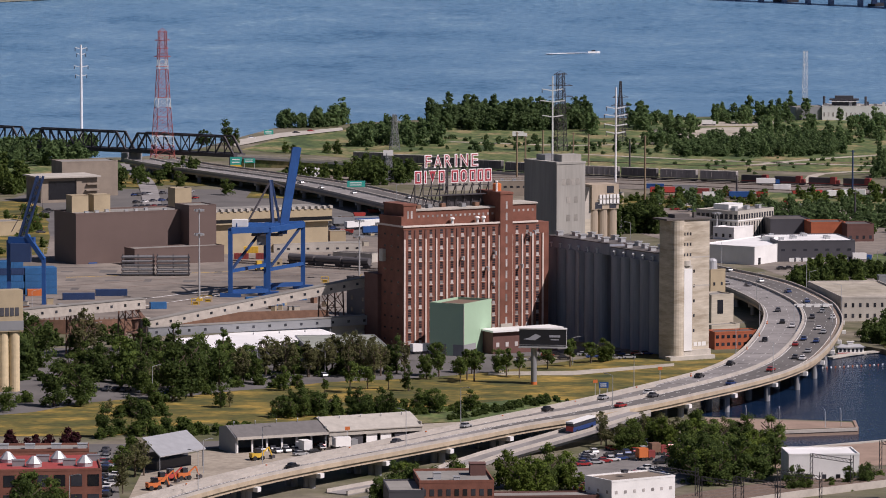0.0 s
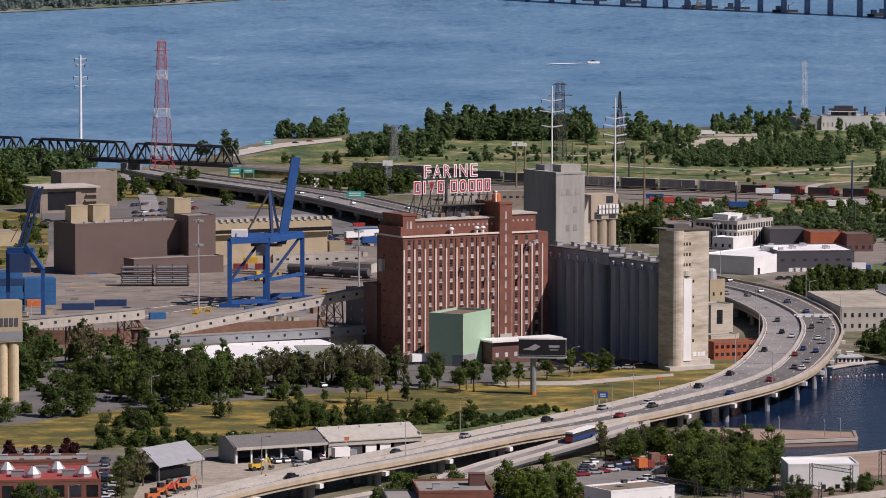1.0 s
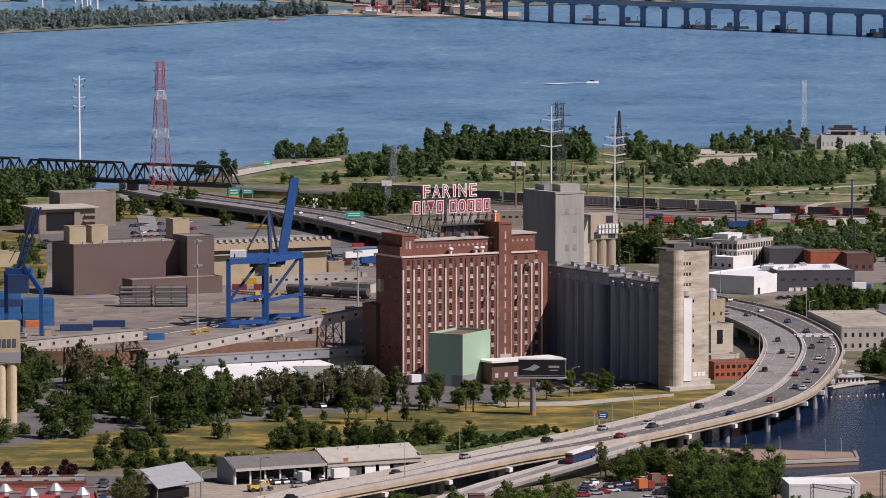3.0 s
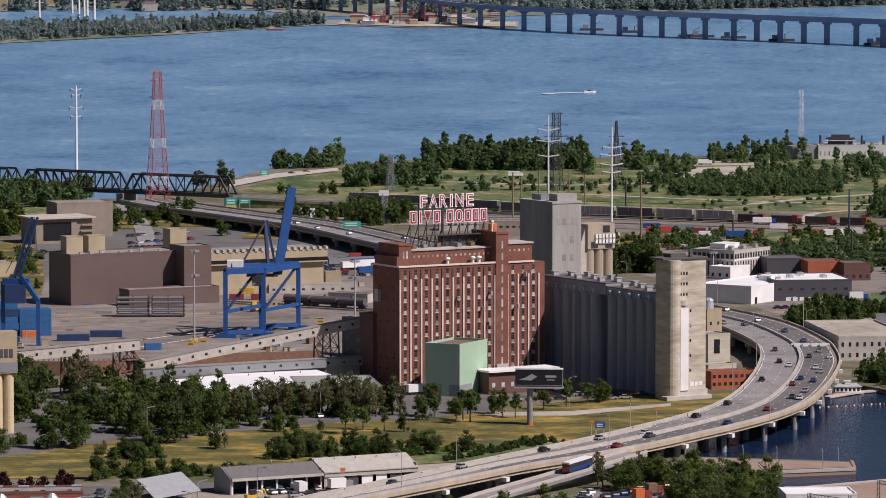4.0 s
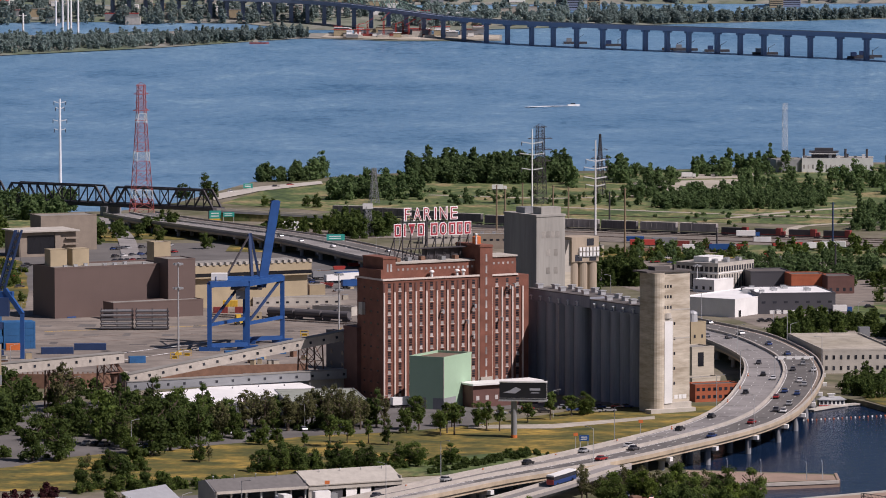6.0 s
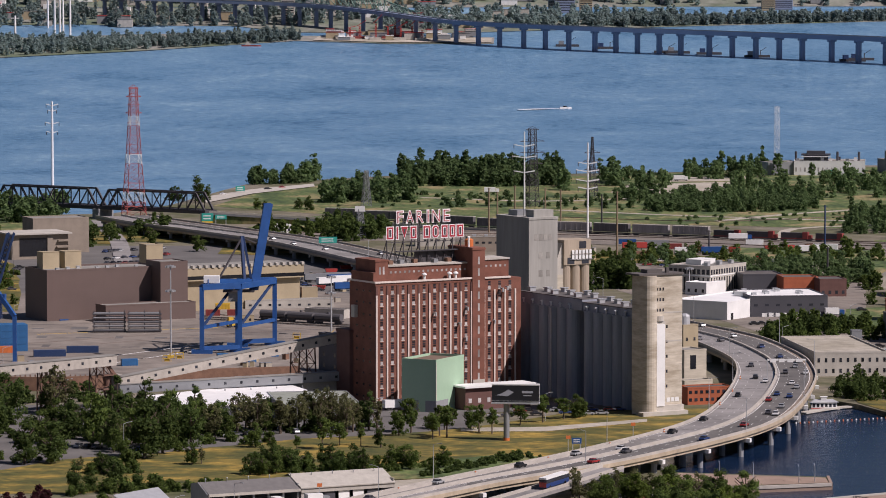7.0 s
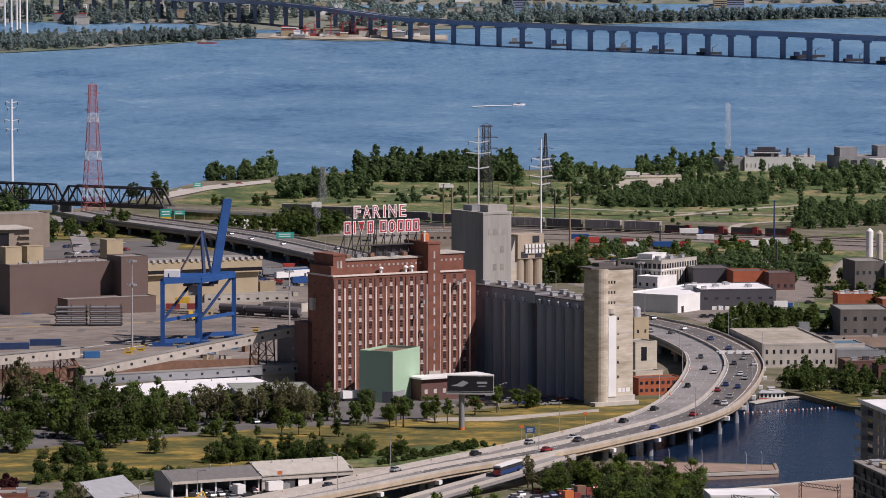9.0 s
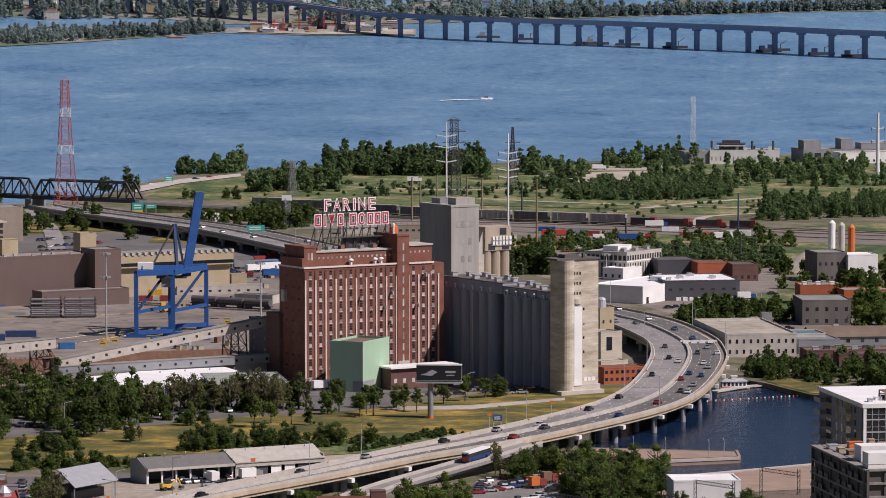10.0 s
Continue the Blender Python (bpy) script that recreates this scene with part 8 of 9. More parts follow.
bus = thing("bus", p.x, p.y, p.z + 0.02, 0, "white and blue coach on the slip road", "bus")
bus.matrix_basis = Matrix.Translation(p + Vector((0, 0, 0.02))) @ pose(0, 0, 0, 0, 0, math.degrees(math.atan2(q.y, q.x))) @ pose(0, 0, 0, 0, -math.degrees(math.atan2(q.z, math.hypot(q.x, q.y))), 0)
part("body", Geo().box(-6, -1.25, 0.5, 6, 1.25, 1.7), CAR_PAINTS[5], bus, "blue lower body")
part("window_band", Geo().box(-5.9, -1.27, 1.7, 5.95, 1.27, 2.8), GLASS_DARK, bus, "dark window band")
part("roof", Geo().box(-6, -1.25, 2.8, 6, 1.25, 3.3), WHITE, bus, "white roof")
part("rear", Geo().box(-6.05, -1.2, 0.6, -5.95, 1.2, 2.0), RED_PAINT, bus)
for wx in (-4, 4):
    for y_ in (-1.15, 1.15):
        part("wheel", Geo().cyl(0, 0, -0.15, 0.15, 0.5, 0.5, 10), RUBBER, bus).matrix_basis = pose(wx, y_, 0.5, 90)
for x, y, m_, nm in ((-78.5, 1147.0, ORANGE_PAINT, "orange"), (-75.4, 1164.2, RED_PAINT, "red"), (-53.8, 1206.2, YELLOW_PAINT, "yellow"), (-77.3, 1157.7, ORANGE_PAINT, "orange"), (-71.8, 1166.4, ORANGE_PAINT, "orange")):
    t = thing("loader", x, y, 0.1, 30, nm + " construction loader parked by the canopy", "loader", "construction machines")
    part("body", Geo().box(-2, -1, 0.8, 1.6, 1, 2.0), m_, t)
    part("cab", Geo().box(-0.6, -0.8, 2.0, 0.9, 0.8, 3.3), GLASS_DARK, t)
    part("arm", Geo().beam((1.4, 0, 1.8), (3.6, 0, 3.4), 0.35).beam((3.6, 0, 3.4), (4.6, 0, 1.0), 0.3), m_, t)
    part("bucket", Geo().box(4.2, -0.9, 0.3, 5.2, 0.9, 1.1), STEEL_DARK, t)
    for wx in (-1.2, 1.2):
        for y_ in (-1.0, 1.0):
            part("wheel", Geo().cyl(0, 0, -0.2, 0.2, 0.65, 0.65, 10), RUBBER, t).matrix_basis = pose(wx, y_, 0.65, 90)

# ---- the basin's edge ----
quay = thing("quay_wall", 0, 0, 0, 0, "pale stone quay wall round the basin", "wall", kind="structure")
ql = smooth([(74.0, 1265.4, 0), (96.4, 1271.8, 0), (119.4, 1278.9, 0)], 10)
part("face", ribbon(ql, -0.5, 0.3, -4, -0.6), STONE_QUAY, quay)
part("coping", ribbon(ql, -0.6, 0.5, -0.6, 0.25), BARRIER, quay, "pale stone coping")
part("face", ribbon([Vector((119.6, 1279.6, 0)), Vector((120.2, 1296.7, 0))], -0.6, 0.3, -4, 0.2), STONE_QUAY, quay)
bt = thing("floating_pavilion", 136.4, 1491.4, -1.7, 8, "white floating pavilion with a grey hipped roof at the dock", "pavilion")
part("pontoon", Geo().box(-7.5, -2.4, -0.3, 7.5, 2.6, 0.7), CONCRETE_PALE, bt)
part("wall", Geo().box(-6.2, -1.8, 0.7, 6.2, 2.0, 3.6), WHITE, bt)
part("roof", Geo().add([(-7, -2.5, 3.6), (7, -2.5, 3.6), (7, 2.7, 3.6), (-7, 2.7, 3.6), (-4.5, 0, 5.0), (4.5, 0, 5.0), (4.5, 0.4, 5.0), (-4.5, 0.4, 5.0)],
     [(0, 1, 5, 4), (1, 2, 6, 5), (2, 3, 7, 6), (3, 0, 4, 7), (4, 5, 6, 7), (3, 2, 1, 0)]), GALV, bt, "pale grey hipped roof")
part("cupola", Geo().box(-1.4, -0.9, 4.8, 1.4, 1.1, 6.0).box(-1.8, -1.2, 6.0, 1.8, 1.4, 6.3), WHITE, bt)
for k in range(6):
    part("window", Geo().box(-5.6 + k * 2.0, -1.86, 1.4, -4.4 + k * 2.0, -1.8, 3.0), GLASS_DARK, bt)
part("trim", Geo().box(-6.3, -1.9, 0.7, 6.3, -1.84, 1.1), RED_PAINT, bt)
bt.scale = (0.72, 0.72, 0.72)
dock = thing("dock", 0, 0, 0, 0, "pale floating dock with short piles", "dock")
dl = smooth([(127.9, 1475.7, -0.9), (141.9, 1493.2, -0.9), (162.3, 1503.8, -0.9)], 8)
part("deck", ribbon(dl, -1.6, 1.6, -0.5, 0), CONCRETE_PALE, dock)
for p in dl[::2]:
    part("pile", Geo().cyl(p.x, p.y - 1.2, -5, -1.4, 0.35, 0.35, 8), STEEL_DARK, dock)
buoy = Geo().cyl(0, 0, -0.25, 0.35, 0.3, 0.22, 8).mesh("buoy", ORANGE_PAINT)
buoy_pale = Geo().cyl(0, 0, -0.25, 0.35, 0.34, 0.26, 8).mesh("buoy", WHITE)
boom = thing("buoy_line", 0, 0, 0, 0, "line of orange floats across the basin", "buoy line")
b0_, b1_ = Vector((123.5, 1449.6, -1.6)), Vector((160.9, 1467.8, -1.6))
for i in range(26):
    p = b0_.lerp(b1_, i / 25)
    at(part("float", buoy if i % 2 else buoy_pale, ORANGE_PAINT, boom), p.x, p.y, p.z)

# ---- the electric railway in front ----
cat = thing("railway_line", 0, 0, 0, 0, "twin electric railway track on a walled bank", "railway", kind="structure")
rl = smooth([(55.2, 1111.6, 1.5), (78.7, 1137.4, 1.5), (117.1, 1170.0, 1.5), (147.8, 1195.1, 1.5)], 8)
part("bank", ribbon(rl, -9, 9, -1.6, 0.0), mat("brown_ballast", (0.14, 0.11, 0.09), 0.95, vary=0.3, scale=0.3), cat)
for d in (-7.2, -5.7, -3.2, -1.7, 1.0, 2.5, 5.0, 6.5):
    part("rail", ribbon(rl, d - 0.1, d + 0.1, 0.0, 0.2), RAIL, cat)
part("retaining_wall", ribbon(rl, 9, 9.5, -1.6, 0.4), BARRIER, cat)
for x, y, h in ((53.3, 1131.7, 9), (95.9, 1156.6, 9), (84.3, 1117.1, 10), (72.6, 1111.9, 9), (116.9, 1183.2, 9), (63.9, 1111.8, 9)):
    c = thing("catenary_portal", x, y, 0, -18, "dark steel lattice portal over the railway", "portal", "catenary portals")
    for d in (0, 11):
        g = Geo()
        for s in (-0.35, 0.35):
            g.beam((d + s, 0, 0), (d + s, 0, h), 0.18)
        for k in range(6):
            g.beam((d - 0.35, 0, k * h / 6), (d + 0.35, 0, (k + 1) * h / 6), 0.1)
        part("mast", g, STEEL_DARK, c)
    g = Geo().beam((0, 0, h), (11, 0, h - 1.2), 0.16).beam((0, 0, h - 0.9), (11, 0, h - 2.1), 0.16)
    for k in range(11):
        g.beam((k, 0, h - k * 1.2 / 11), (k + 1, 0, h - 0.9 - (k + 1) * 1.2 / 11), 0.1)
    part("beam", g, STEEL_DARK, c)
wl = thing("graffiti_wall", 94.1, 1112.3, 0, 10, "pale concrete wall with worn painted marks", "wall")
part("wall", Geo().box(0, 0, 0, 16, 0.5, 3.2), CONCRETE_PALE, wl)
for i in range(6):
    part("painted_mark", Geo().box(1 + i * 1.5, -0.05, 1.2 + 0.2 * (i % 2), 2.1 + i * 1.5, 0, 2.4), WHITE, wl)

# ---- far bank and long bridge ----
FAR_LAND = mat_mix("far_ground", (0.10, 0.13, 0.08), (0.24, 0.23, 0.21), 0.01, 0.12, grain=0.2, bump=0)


def far_sheet(name, poly, lift, material, label):
    pts = [Vector((x, y, 0)) for x, y in poly]
    fine_pts = []
    for a, b in zip(pts, pts[1:] + pts[:1]):
        n = max(1, int((b - a).length / 400))
        fine_pts += [a.lerp(b, i / n) for i in range(n)]
    bm = bmesh.new()
    vs = [bm.verts.new((p.x, p.y, 0)) for p in fine_pts]
    for a, b, c in tessellate_polygon([fine_pts]):
        bm.faces.new((vs[a], vs[b], vs[c]))
    bmesh.ops.recalc_face_normals(bm, faces=bm.faces[:])
    if sum(f.normal.z for f in bm.faces) < 0:
        bmesh.ops.reverse_faces(bm, faces=bm.faces[:])
    bmesh.ops.subdivide_edges(bm, edges=[e for e in bm.edges if e.calc_length() > 500], cuts=3, use_grid_fill=True)
    for v in bm.verts:
        v.co = far_point(v.co.x, v.co.y, -6 + lift)
    me = bpy.data.meshes.new(name)
    bm.to_mesh(me)
    me.materials.append(material)
    return tagged(new(name, me), label, "far bank", "", "structure")


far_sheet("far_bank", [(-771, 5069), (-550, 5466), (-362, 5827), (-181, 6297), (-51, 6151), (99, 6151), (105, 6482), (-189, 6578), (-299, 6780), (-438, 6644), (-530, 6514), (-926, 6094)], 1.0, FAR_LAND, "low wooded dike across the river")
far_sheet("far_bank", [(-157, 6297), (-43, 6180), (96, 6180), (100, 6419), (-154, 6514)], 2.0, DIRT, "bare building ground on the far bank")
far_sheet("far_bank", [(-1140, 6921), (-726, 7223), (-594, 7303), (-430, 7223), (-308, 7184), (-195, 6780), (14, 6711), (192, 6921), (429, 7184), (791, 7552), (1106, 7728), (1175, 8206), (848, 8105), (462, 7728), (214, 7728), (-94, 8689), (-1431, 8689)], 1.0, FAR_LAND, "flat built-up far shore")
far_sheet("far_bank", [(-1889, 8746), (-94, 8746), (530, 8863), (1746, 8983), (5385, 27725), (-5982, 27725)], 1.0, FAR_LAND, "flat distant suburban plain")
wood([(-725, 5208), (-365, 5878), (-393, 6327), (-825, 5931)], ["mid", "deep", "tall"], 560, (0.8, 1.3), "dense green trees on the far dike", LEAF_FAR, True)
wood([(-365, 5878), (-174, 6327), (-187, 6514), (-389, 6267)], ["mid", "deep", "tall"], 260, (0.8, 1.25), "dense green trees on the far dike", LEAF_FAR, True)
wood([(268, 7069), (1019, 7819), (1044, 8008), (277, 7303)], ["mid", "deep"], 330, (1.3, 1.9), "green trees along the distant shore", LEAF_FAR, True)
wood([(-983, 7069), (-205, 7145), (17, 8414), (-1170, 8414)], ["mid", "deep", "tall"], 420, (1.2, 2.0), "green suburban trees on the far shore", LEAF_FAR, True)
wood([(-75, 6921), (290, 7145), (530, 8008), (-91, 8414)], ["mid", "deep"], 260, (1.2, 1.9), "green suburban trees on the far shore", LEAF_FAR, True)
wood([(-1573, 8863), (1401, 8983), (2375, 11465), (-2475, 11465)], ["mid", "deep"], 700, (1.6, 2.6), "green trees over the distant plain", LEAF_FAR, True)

# Grey concrete, lightened and blued in its colour to stand for haze.
BRIDGE_STEEL = mat("haze_blue_far_concrete", (0.21, 0.255, 0.36), 0.8, vary=0.12, scale=0.05, grain=0.5)
lb_ = thing("long_bridge", 0, 0, 0, 0, "long road bridge in haze-tinted blue-grey on many tall piers", "bridge")
BR = [(917, 4708), (629, 5128), (528, 5334), (355, 5605), (164, 5904), (37, 6209), (-37, 6546), (-110, 6886), (-208, 7223), (-372, 7552), (-593, 7912)]
br_line = smooth([(x, y, 0) for x, y in BR], 15)
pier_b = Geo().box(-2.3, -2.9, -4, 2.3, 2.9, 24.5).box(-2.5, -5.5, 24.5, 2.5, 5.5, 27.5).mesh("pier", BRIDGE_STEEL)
deck_true = br_line[::3]
top = []
for p in deck_true:
    z = 27.0 + 5 * max(0.0, min(1.0, (p.y - 6100) / 900))
    top.append(far_point(p.x, p.y, -6 + z + 6))
gd = Geo()
for (p, q), (a, b) in zip(zip(top, top[1:]), zip(deck_true, deck_true[1:])):
    k = draw_in(a.y)
    gd.beam(p - Vector((0, 0, 3.0 * k)), q - Vector((0, 0, 3.0 * k)), 22 * k, 5.4 * k)
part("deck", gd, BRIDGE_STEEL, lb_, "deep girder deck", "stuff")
gp = Geo()
for (p, q), (a, b) in zip(zip(top, top[1:]), zip(deck_true, deck_true[1:])):
    k = draw_in(a.y)
    gp.beam(p + Vector((0, -11.5 * k, 0.2 * k)), q + Vector((0, -11.5 * k, 0.2 * k)), 0.6 * k, 1.4 * k)
part("parapet", gp, CONCRETE_GREY, lb_, "", "stuff")
run = 0.0
for a, b in zip(br_line, br_line[1:]):
    run += abs(b.x - a.x)
    if run > 25.5:
        run = 0.0
        q = b - a
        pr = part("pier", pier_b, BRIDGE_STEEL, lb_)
        stretch = 1.0 + 0.18 * max(0.0, min(1.0, (a.y - 6100) / 900))
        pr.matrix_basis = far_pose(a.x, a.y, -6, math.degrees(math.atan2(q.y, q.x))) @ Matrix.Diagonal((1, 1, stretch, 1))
# green truss over the ship channel
gt = Geo()
GREEN_STEEL = mat("green_bridge_steel", (0.16, 0.28, 0.22), 0.6)
tr = [p for p, a in zip(top, deck_true) if 6350 < a.y < 7250]
for i, (p, q) in enumerate(zip(tr, tr[1:])):
    f0, f1 = i / (len(tr) - 1), (i + 1) / (len(tr) - 1)
    k = 0.68
    h0, h1 = [(6 + 16 * math.sin(math.pi * f) ** 2) * k for f in (f0, f1)]
    gt.beam(p + Vector((0, 0, h0)), q + Vector((0, 0, h1)), 1.4 * k).beam(p, p + Vector((0, 0, h0)), 0.9 * k).beam(p, q + Vector((0, 0, h1)), 0.9 * k)
part("channel_truss", gt, GREEN_STEEL, lb_, "pale green arched truss")


def far_thing(name, x, y, label, category, group=""):
    t = thing(name, 0, 0, 0, 0, label, category, group)
    t.matrix_basis = far_pose(x, y)
    return t


for i, (x, y) in enumerate(((331, 5726), (318, 5751), (248, 5931), (422, 5558), (527, 5399), (542, 5444), (198, 6039), (369, 5677), (581, 5291), (612, 5208))):
    b = far_thing("work_barge", x, y, "dark flat work barge beside the bridge piers", "barge", "work barges")
    part("hull", Geo().box(-16, -5, 0, 16, 5, 3), STEEL_DARK, b)
    part("deckhouse", Geo().box(-12, -3, 3, -5, 3, 8), GREY_METAL if i % 3 == 0 else CRANE_NAVY, b)
    part("crane", Geo().beam((4, 0, 3), (4, 0, 9), 1.0).beam((4, 0, 8), (12, 0, 13), 0.5), STEEL_DARK, b)
rnd_far = random.Random(11)
for i, (x, y) in enumerate(((-105, 6327), (-92, 6388), (-68, 6327), (-51, 6388), (-32, 6327), (-16, 6357), (-2, 6297), (-41, 6482))):
    c = far_thing("tower_crane", x, y, "red lattice construction crane on the far bank", "crane", "far cranes")
    h = rnd_far.uniform(12, 26)
    g = Geo()
    for k in range(8):
        z0, z1 = h * k / 8, h * (k + 1) / 8
        g.beam((-1, 0, z0), (1, 0, z1), 0.6).beam((1, 0, z0), (-1, 0, z1), 0.6).beam((-1, 0, z0), (-1, 0, z1), 0.6).beam((1, 0, z0), (1, 0, z1), 0.6)
    part("mast", g, RED_PAINT, c)
    part("jib", Geo().beam((-4, 0, h), (9, 0, h + 3 + (i % 3) * 5), 0.7).beam((0, 0, h + 3), (9, 0, h + 3 + (i % 3) * 5), 0.3), RED_PAINT, c)
    part("machine_hall", Geo().box(-9, -5, 0, 7, 5, 5), DULL_RED if i % 2 else CONCRETE_PALE, c)
for i in range(46):
    f = i / 46
    b = far_thing("site_shed", -148 + 224 * rnd_far.random(), 6267 + rnd_far.uniform(20, 350), "small pale site shed on the far bank", "shed", "far site sheds")
    w_, h_ = rnd_far.uniform(8, 26), rnd_far.uniform(3, 9)
    part("wall", Geo().box(-w_ / 2, -5, 2, w_ / 2, 5, h_ + 3), (WHITE, TAN, CONCRETE_PALE, GREY_METAL)[i % 4], b)
    part("roof", Geo().box(-w_ / 2 - 0.5, -5.5, h_ + 3, w_ / 2 + 0.5, 5.5, h_ + 3.6), (WHITE_ROOF, RED_PAINT, GREY_ROOF)[i % 3], b)
for i in range(150):
    px_, d_ = rnd_far.uniform(-0.16, 0.16), rnd_far.uniform(7000, 10500)
    if px_ > 0.01 and d_ < 9000:
        continue
    b = far_thing("suburban_building", px_ * d_ + 100, d_, ("pale flat-roofed", "grey flat-roofed", "white low", "tan low")[i % 4] + " suburban building on the far shore", "building", "far suburb")
    w_, h_ = rnd_far.uniform(18, 60), rnd_far.uniform(5, 11) if i % 9 else rnd_far.uniform(22, 40)
    if i % 9 == 0:
        w_ = rnd_far.uniform(12, 20)
    part("wall", Geo().box(-w_ / 2, -9, 0, w_ / 2, 9, h_ + 3), (WHITE, CONCRETE_GREY, TAN, CONCRETE_PALE)[i % 4], b)
    part("roof", Geo().box(-w_ / 2 - 0.4, -9.4, h_ + 3, w_ / 2 + 0.4, 9.4, h_ + 3.8), (WHITE_ROOF, GREY_ROOF, GREY_ROOF, RED_PAINT)[(i * 7) % 4], b)
for x, y, h in ((-537, 6514, 64), (-535, 6546, 62), (-527, 6578, 60), (-567, 6780, 60), (-602, 7069, 55), (-586, 6327, 36)):
    p = far_thing("far_pylon", x, y, "pale tall pylon on the dike", "pylon")
    part("pole", Geo().cyl(0, 0, 0, h, 1.7, 1.3, 8), PALE_STEEL, p)
    part("crossarm", Geo().beam((-6, 0, h * 0.9), (6, 0, h * 0.9), 1.2), PALE_STEEL, p)
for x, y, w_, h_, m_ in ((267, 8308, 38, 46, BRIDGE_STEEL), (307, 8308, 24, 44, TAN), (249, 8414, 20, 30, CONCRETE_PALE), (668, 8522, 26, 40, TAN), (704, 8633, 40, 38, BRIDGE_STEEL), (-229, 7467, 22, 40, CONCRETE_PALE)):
    b = far_thing("far_tower_block", x, y, "distant slab of flats on the far shore", "apartment block", "far flats")
    part("wall", Geo().box(-w_ / 2, -8, 0, w_ / 2, 8, h_), m_, b)
    for k in range(9):
        part("window_band", Geo().box(-w_ / 2 + 1, -8.2, 4 + k * h_ / 10, w_ / 2 - 1, -7.9, 5.6 + k * h_ / 10), GLASS_DARK, b)
bo = far_thing("speed_boat", 130, 4022, "white speedboat trailing a foam wake", "boat")
part("hull", Geo().prism([(-5, -1.6), (3, -1.6), (6, 0), (3, 1.6), (-5, 1.6)], 0.1, 1.6), WHITE, bo)
part("cabin", Geo().box(-2, -1.0, 1.6, 1.5, 1.0, 2.6), GLASS_DARK, bo)
part("wake", Geo().add([(3, -2, 0.15), (3, 2, 0.15), (-12, 2, 0.14), (-12, -7, 0.14), (-30, -3, 0.13), (-30, -20, 0.13), (-44, -22, 0.12), (-44, -30, 0.12)], [(0, 1, 2, 3), (3, 2, 4, 5), (5, 4, 6, 7)]), mat("foam", (0.75, 0.77, 0.8), 0.7), bo, "white foam wake")
red_boat = far_thing("red_tug", -236, 6039, "red workboat near the far dike", "boat")
part("hull", Geo().prism([(-13, -3), (10, -3), (14, 0), (10, 3), (-13, 3)], 0, 2.0), DULL_RED, red_boat)
part("deckhouse", Geo().box(-8, -2.2, 2.0, -1, 2.2, 4.4).box(-6.5, -1.8, 4.4, -3, 1.8, 5.6), CONCRETE_PALE, red_boat)

# ---- yard and lot clutter ----
clut = random.Random(77)


def strewn(corners, n):
    (ax, ay), (bx_, by_), (cx_, cy_), (dx_, dy_) = corners
    for _ in range(n):
        s, t = clut.random(), clut.random()
        yield ((ax * (1 - s) + bx_ * s) * (1 - t) + (dx_ * (1 - s) + cx_ * s) * t,
               (ay * (1 - s) + by_ * s) * (1 - t) + (dy_ * (1 - s) + cy_ * s) * t)


def pallet_stack(x, y):
    p = thing("pallet_stack", x, y, 0.0, clut.uniform(0, 90), "stack of weathered wooden pallets and crates", "pallets", "yard pallets")
    h = clut.uniform(0.8, 2.4)
    part("crate", Geo().box(-1.2, -0.8, 0, 1.2, 0.8, h), (DIRT, RUST, TAN)[clut.randrange(3)], p)
    part("lid", Geo().box(-1.3, -0.9, h, 1.3, 0.9, h + 0.12), GREY_METAL, p)


def skip_bin(x, y):
    p = thing("skip_bin", x, y, 0.08, clut.uniform(-20, 40), "open steel waste skip on the lot", "skip", "waste skips")
    m_ = (CRANE_NAVY, RUST, GREY_METAL, RED_PAINT)[clut.randrange(4)]
    part("tub", Geo().add([(-2.4, -1, 0), (2.4, -1, 0), (2.4, 1, 0), (-2.4, 1, 0), (-3, -1.2, 1.6), (3, -1.2, 1.6), (3, 1.2, 1.6), (-3, 1.2, 1.6)],
         [(0, 1, 5, 4), (1, 2, 6, 5), (2, 3, 7, 6), (3, 0, 4, 7), (3, 2, 1, 0)]), m_, p)
    part("load", Geo().box(-2.5, -1.0, 1.2, 2.5, 1.0, 1.45), RUST, p)


def trailer(x, y, turn, m_, label):
    t = thing("trailer", x, y, 0.08, turn, label, "trailer", "parked trailers")
    part("box", Geo().box(0, -1.25, 1.2, 12.5, 1.25, 3.9), m_, t)
    part("chassis", Geo().box(0, -0.8, 0.8, 12.5, 0.8, 1.2), STEEL_DARK, t)
    for wx in (1.2, 2.5):
        for y_ in (-1.1, 1.1):
            part("wheel", Geo().cyl(0, 0, -0.15, 0.15, 0.5, 0.5, 10), RUBBER, t).matrix_basis = pose(wx, y_, 0.5, 90)
    part("landing_leg", Geo().box(9.6, -0.6, 0, 9.8, 0.6, 1.0), STEEL_DARK, t)


for x, y in strewn([(-57.5, 1827.6), (-30.4, 1827.6), (-35.1, 2032.7), (-59.6, 2065.8)], 9):
    pallet_stack(x, y)
for x, y in strewn([(-161.6, 1597.0), (-120.4, 1597.0), (-123.8, 1642.6), (-165.8, 1638.3)], 12):
    pallet_stack(x, y)
for x, y in strewn([(-79.2, 1597.0), (-46.6, 1613.3), (-47.9, 1655.5), (-81.0, 1634.1)], 14):
    pallet_stack(x, y)
for x, y in strewn([(78.7, 2135.3), (148.7, 2114.0), (155.4, 2209.6), (82.2, 2232.9)], 7):
    pallet_stack(x, y)
for x, y in strewn([(77.9, 2114.0), (208.2, 2082.7), (222.8, 2229.0), (82.2, 2232.9)], 12):
    skip_bin(x, y)
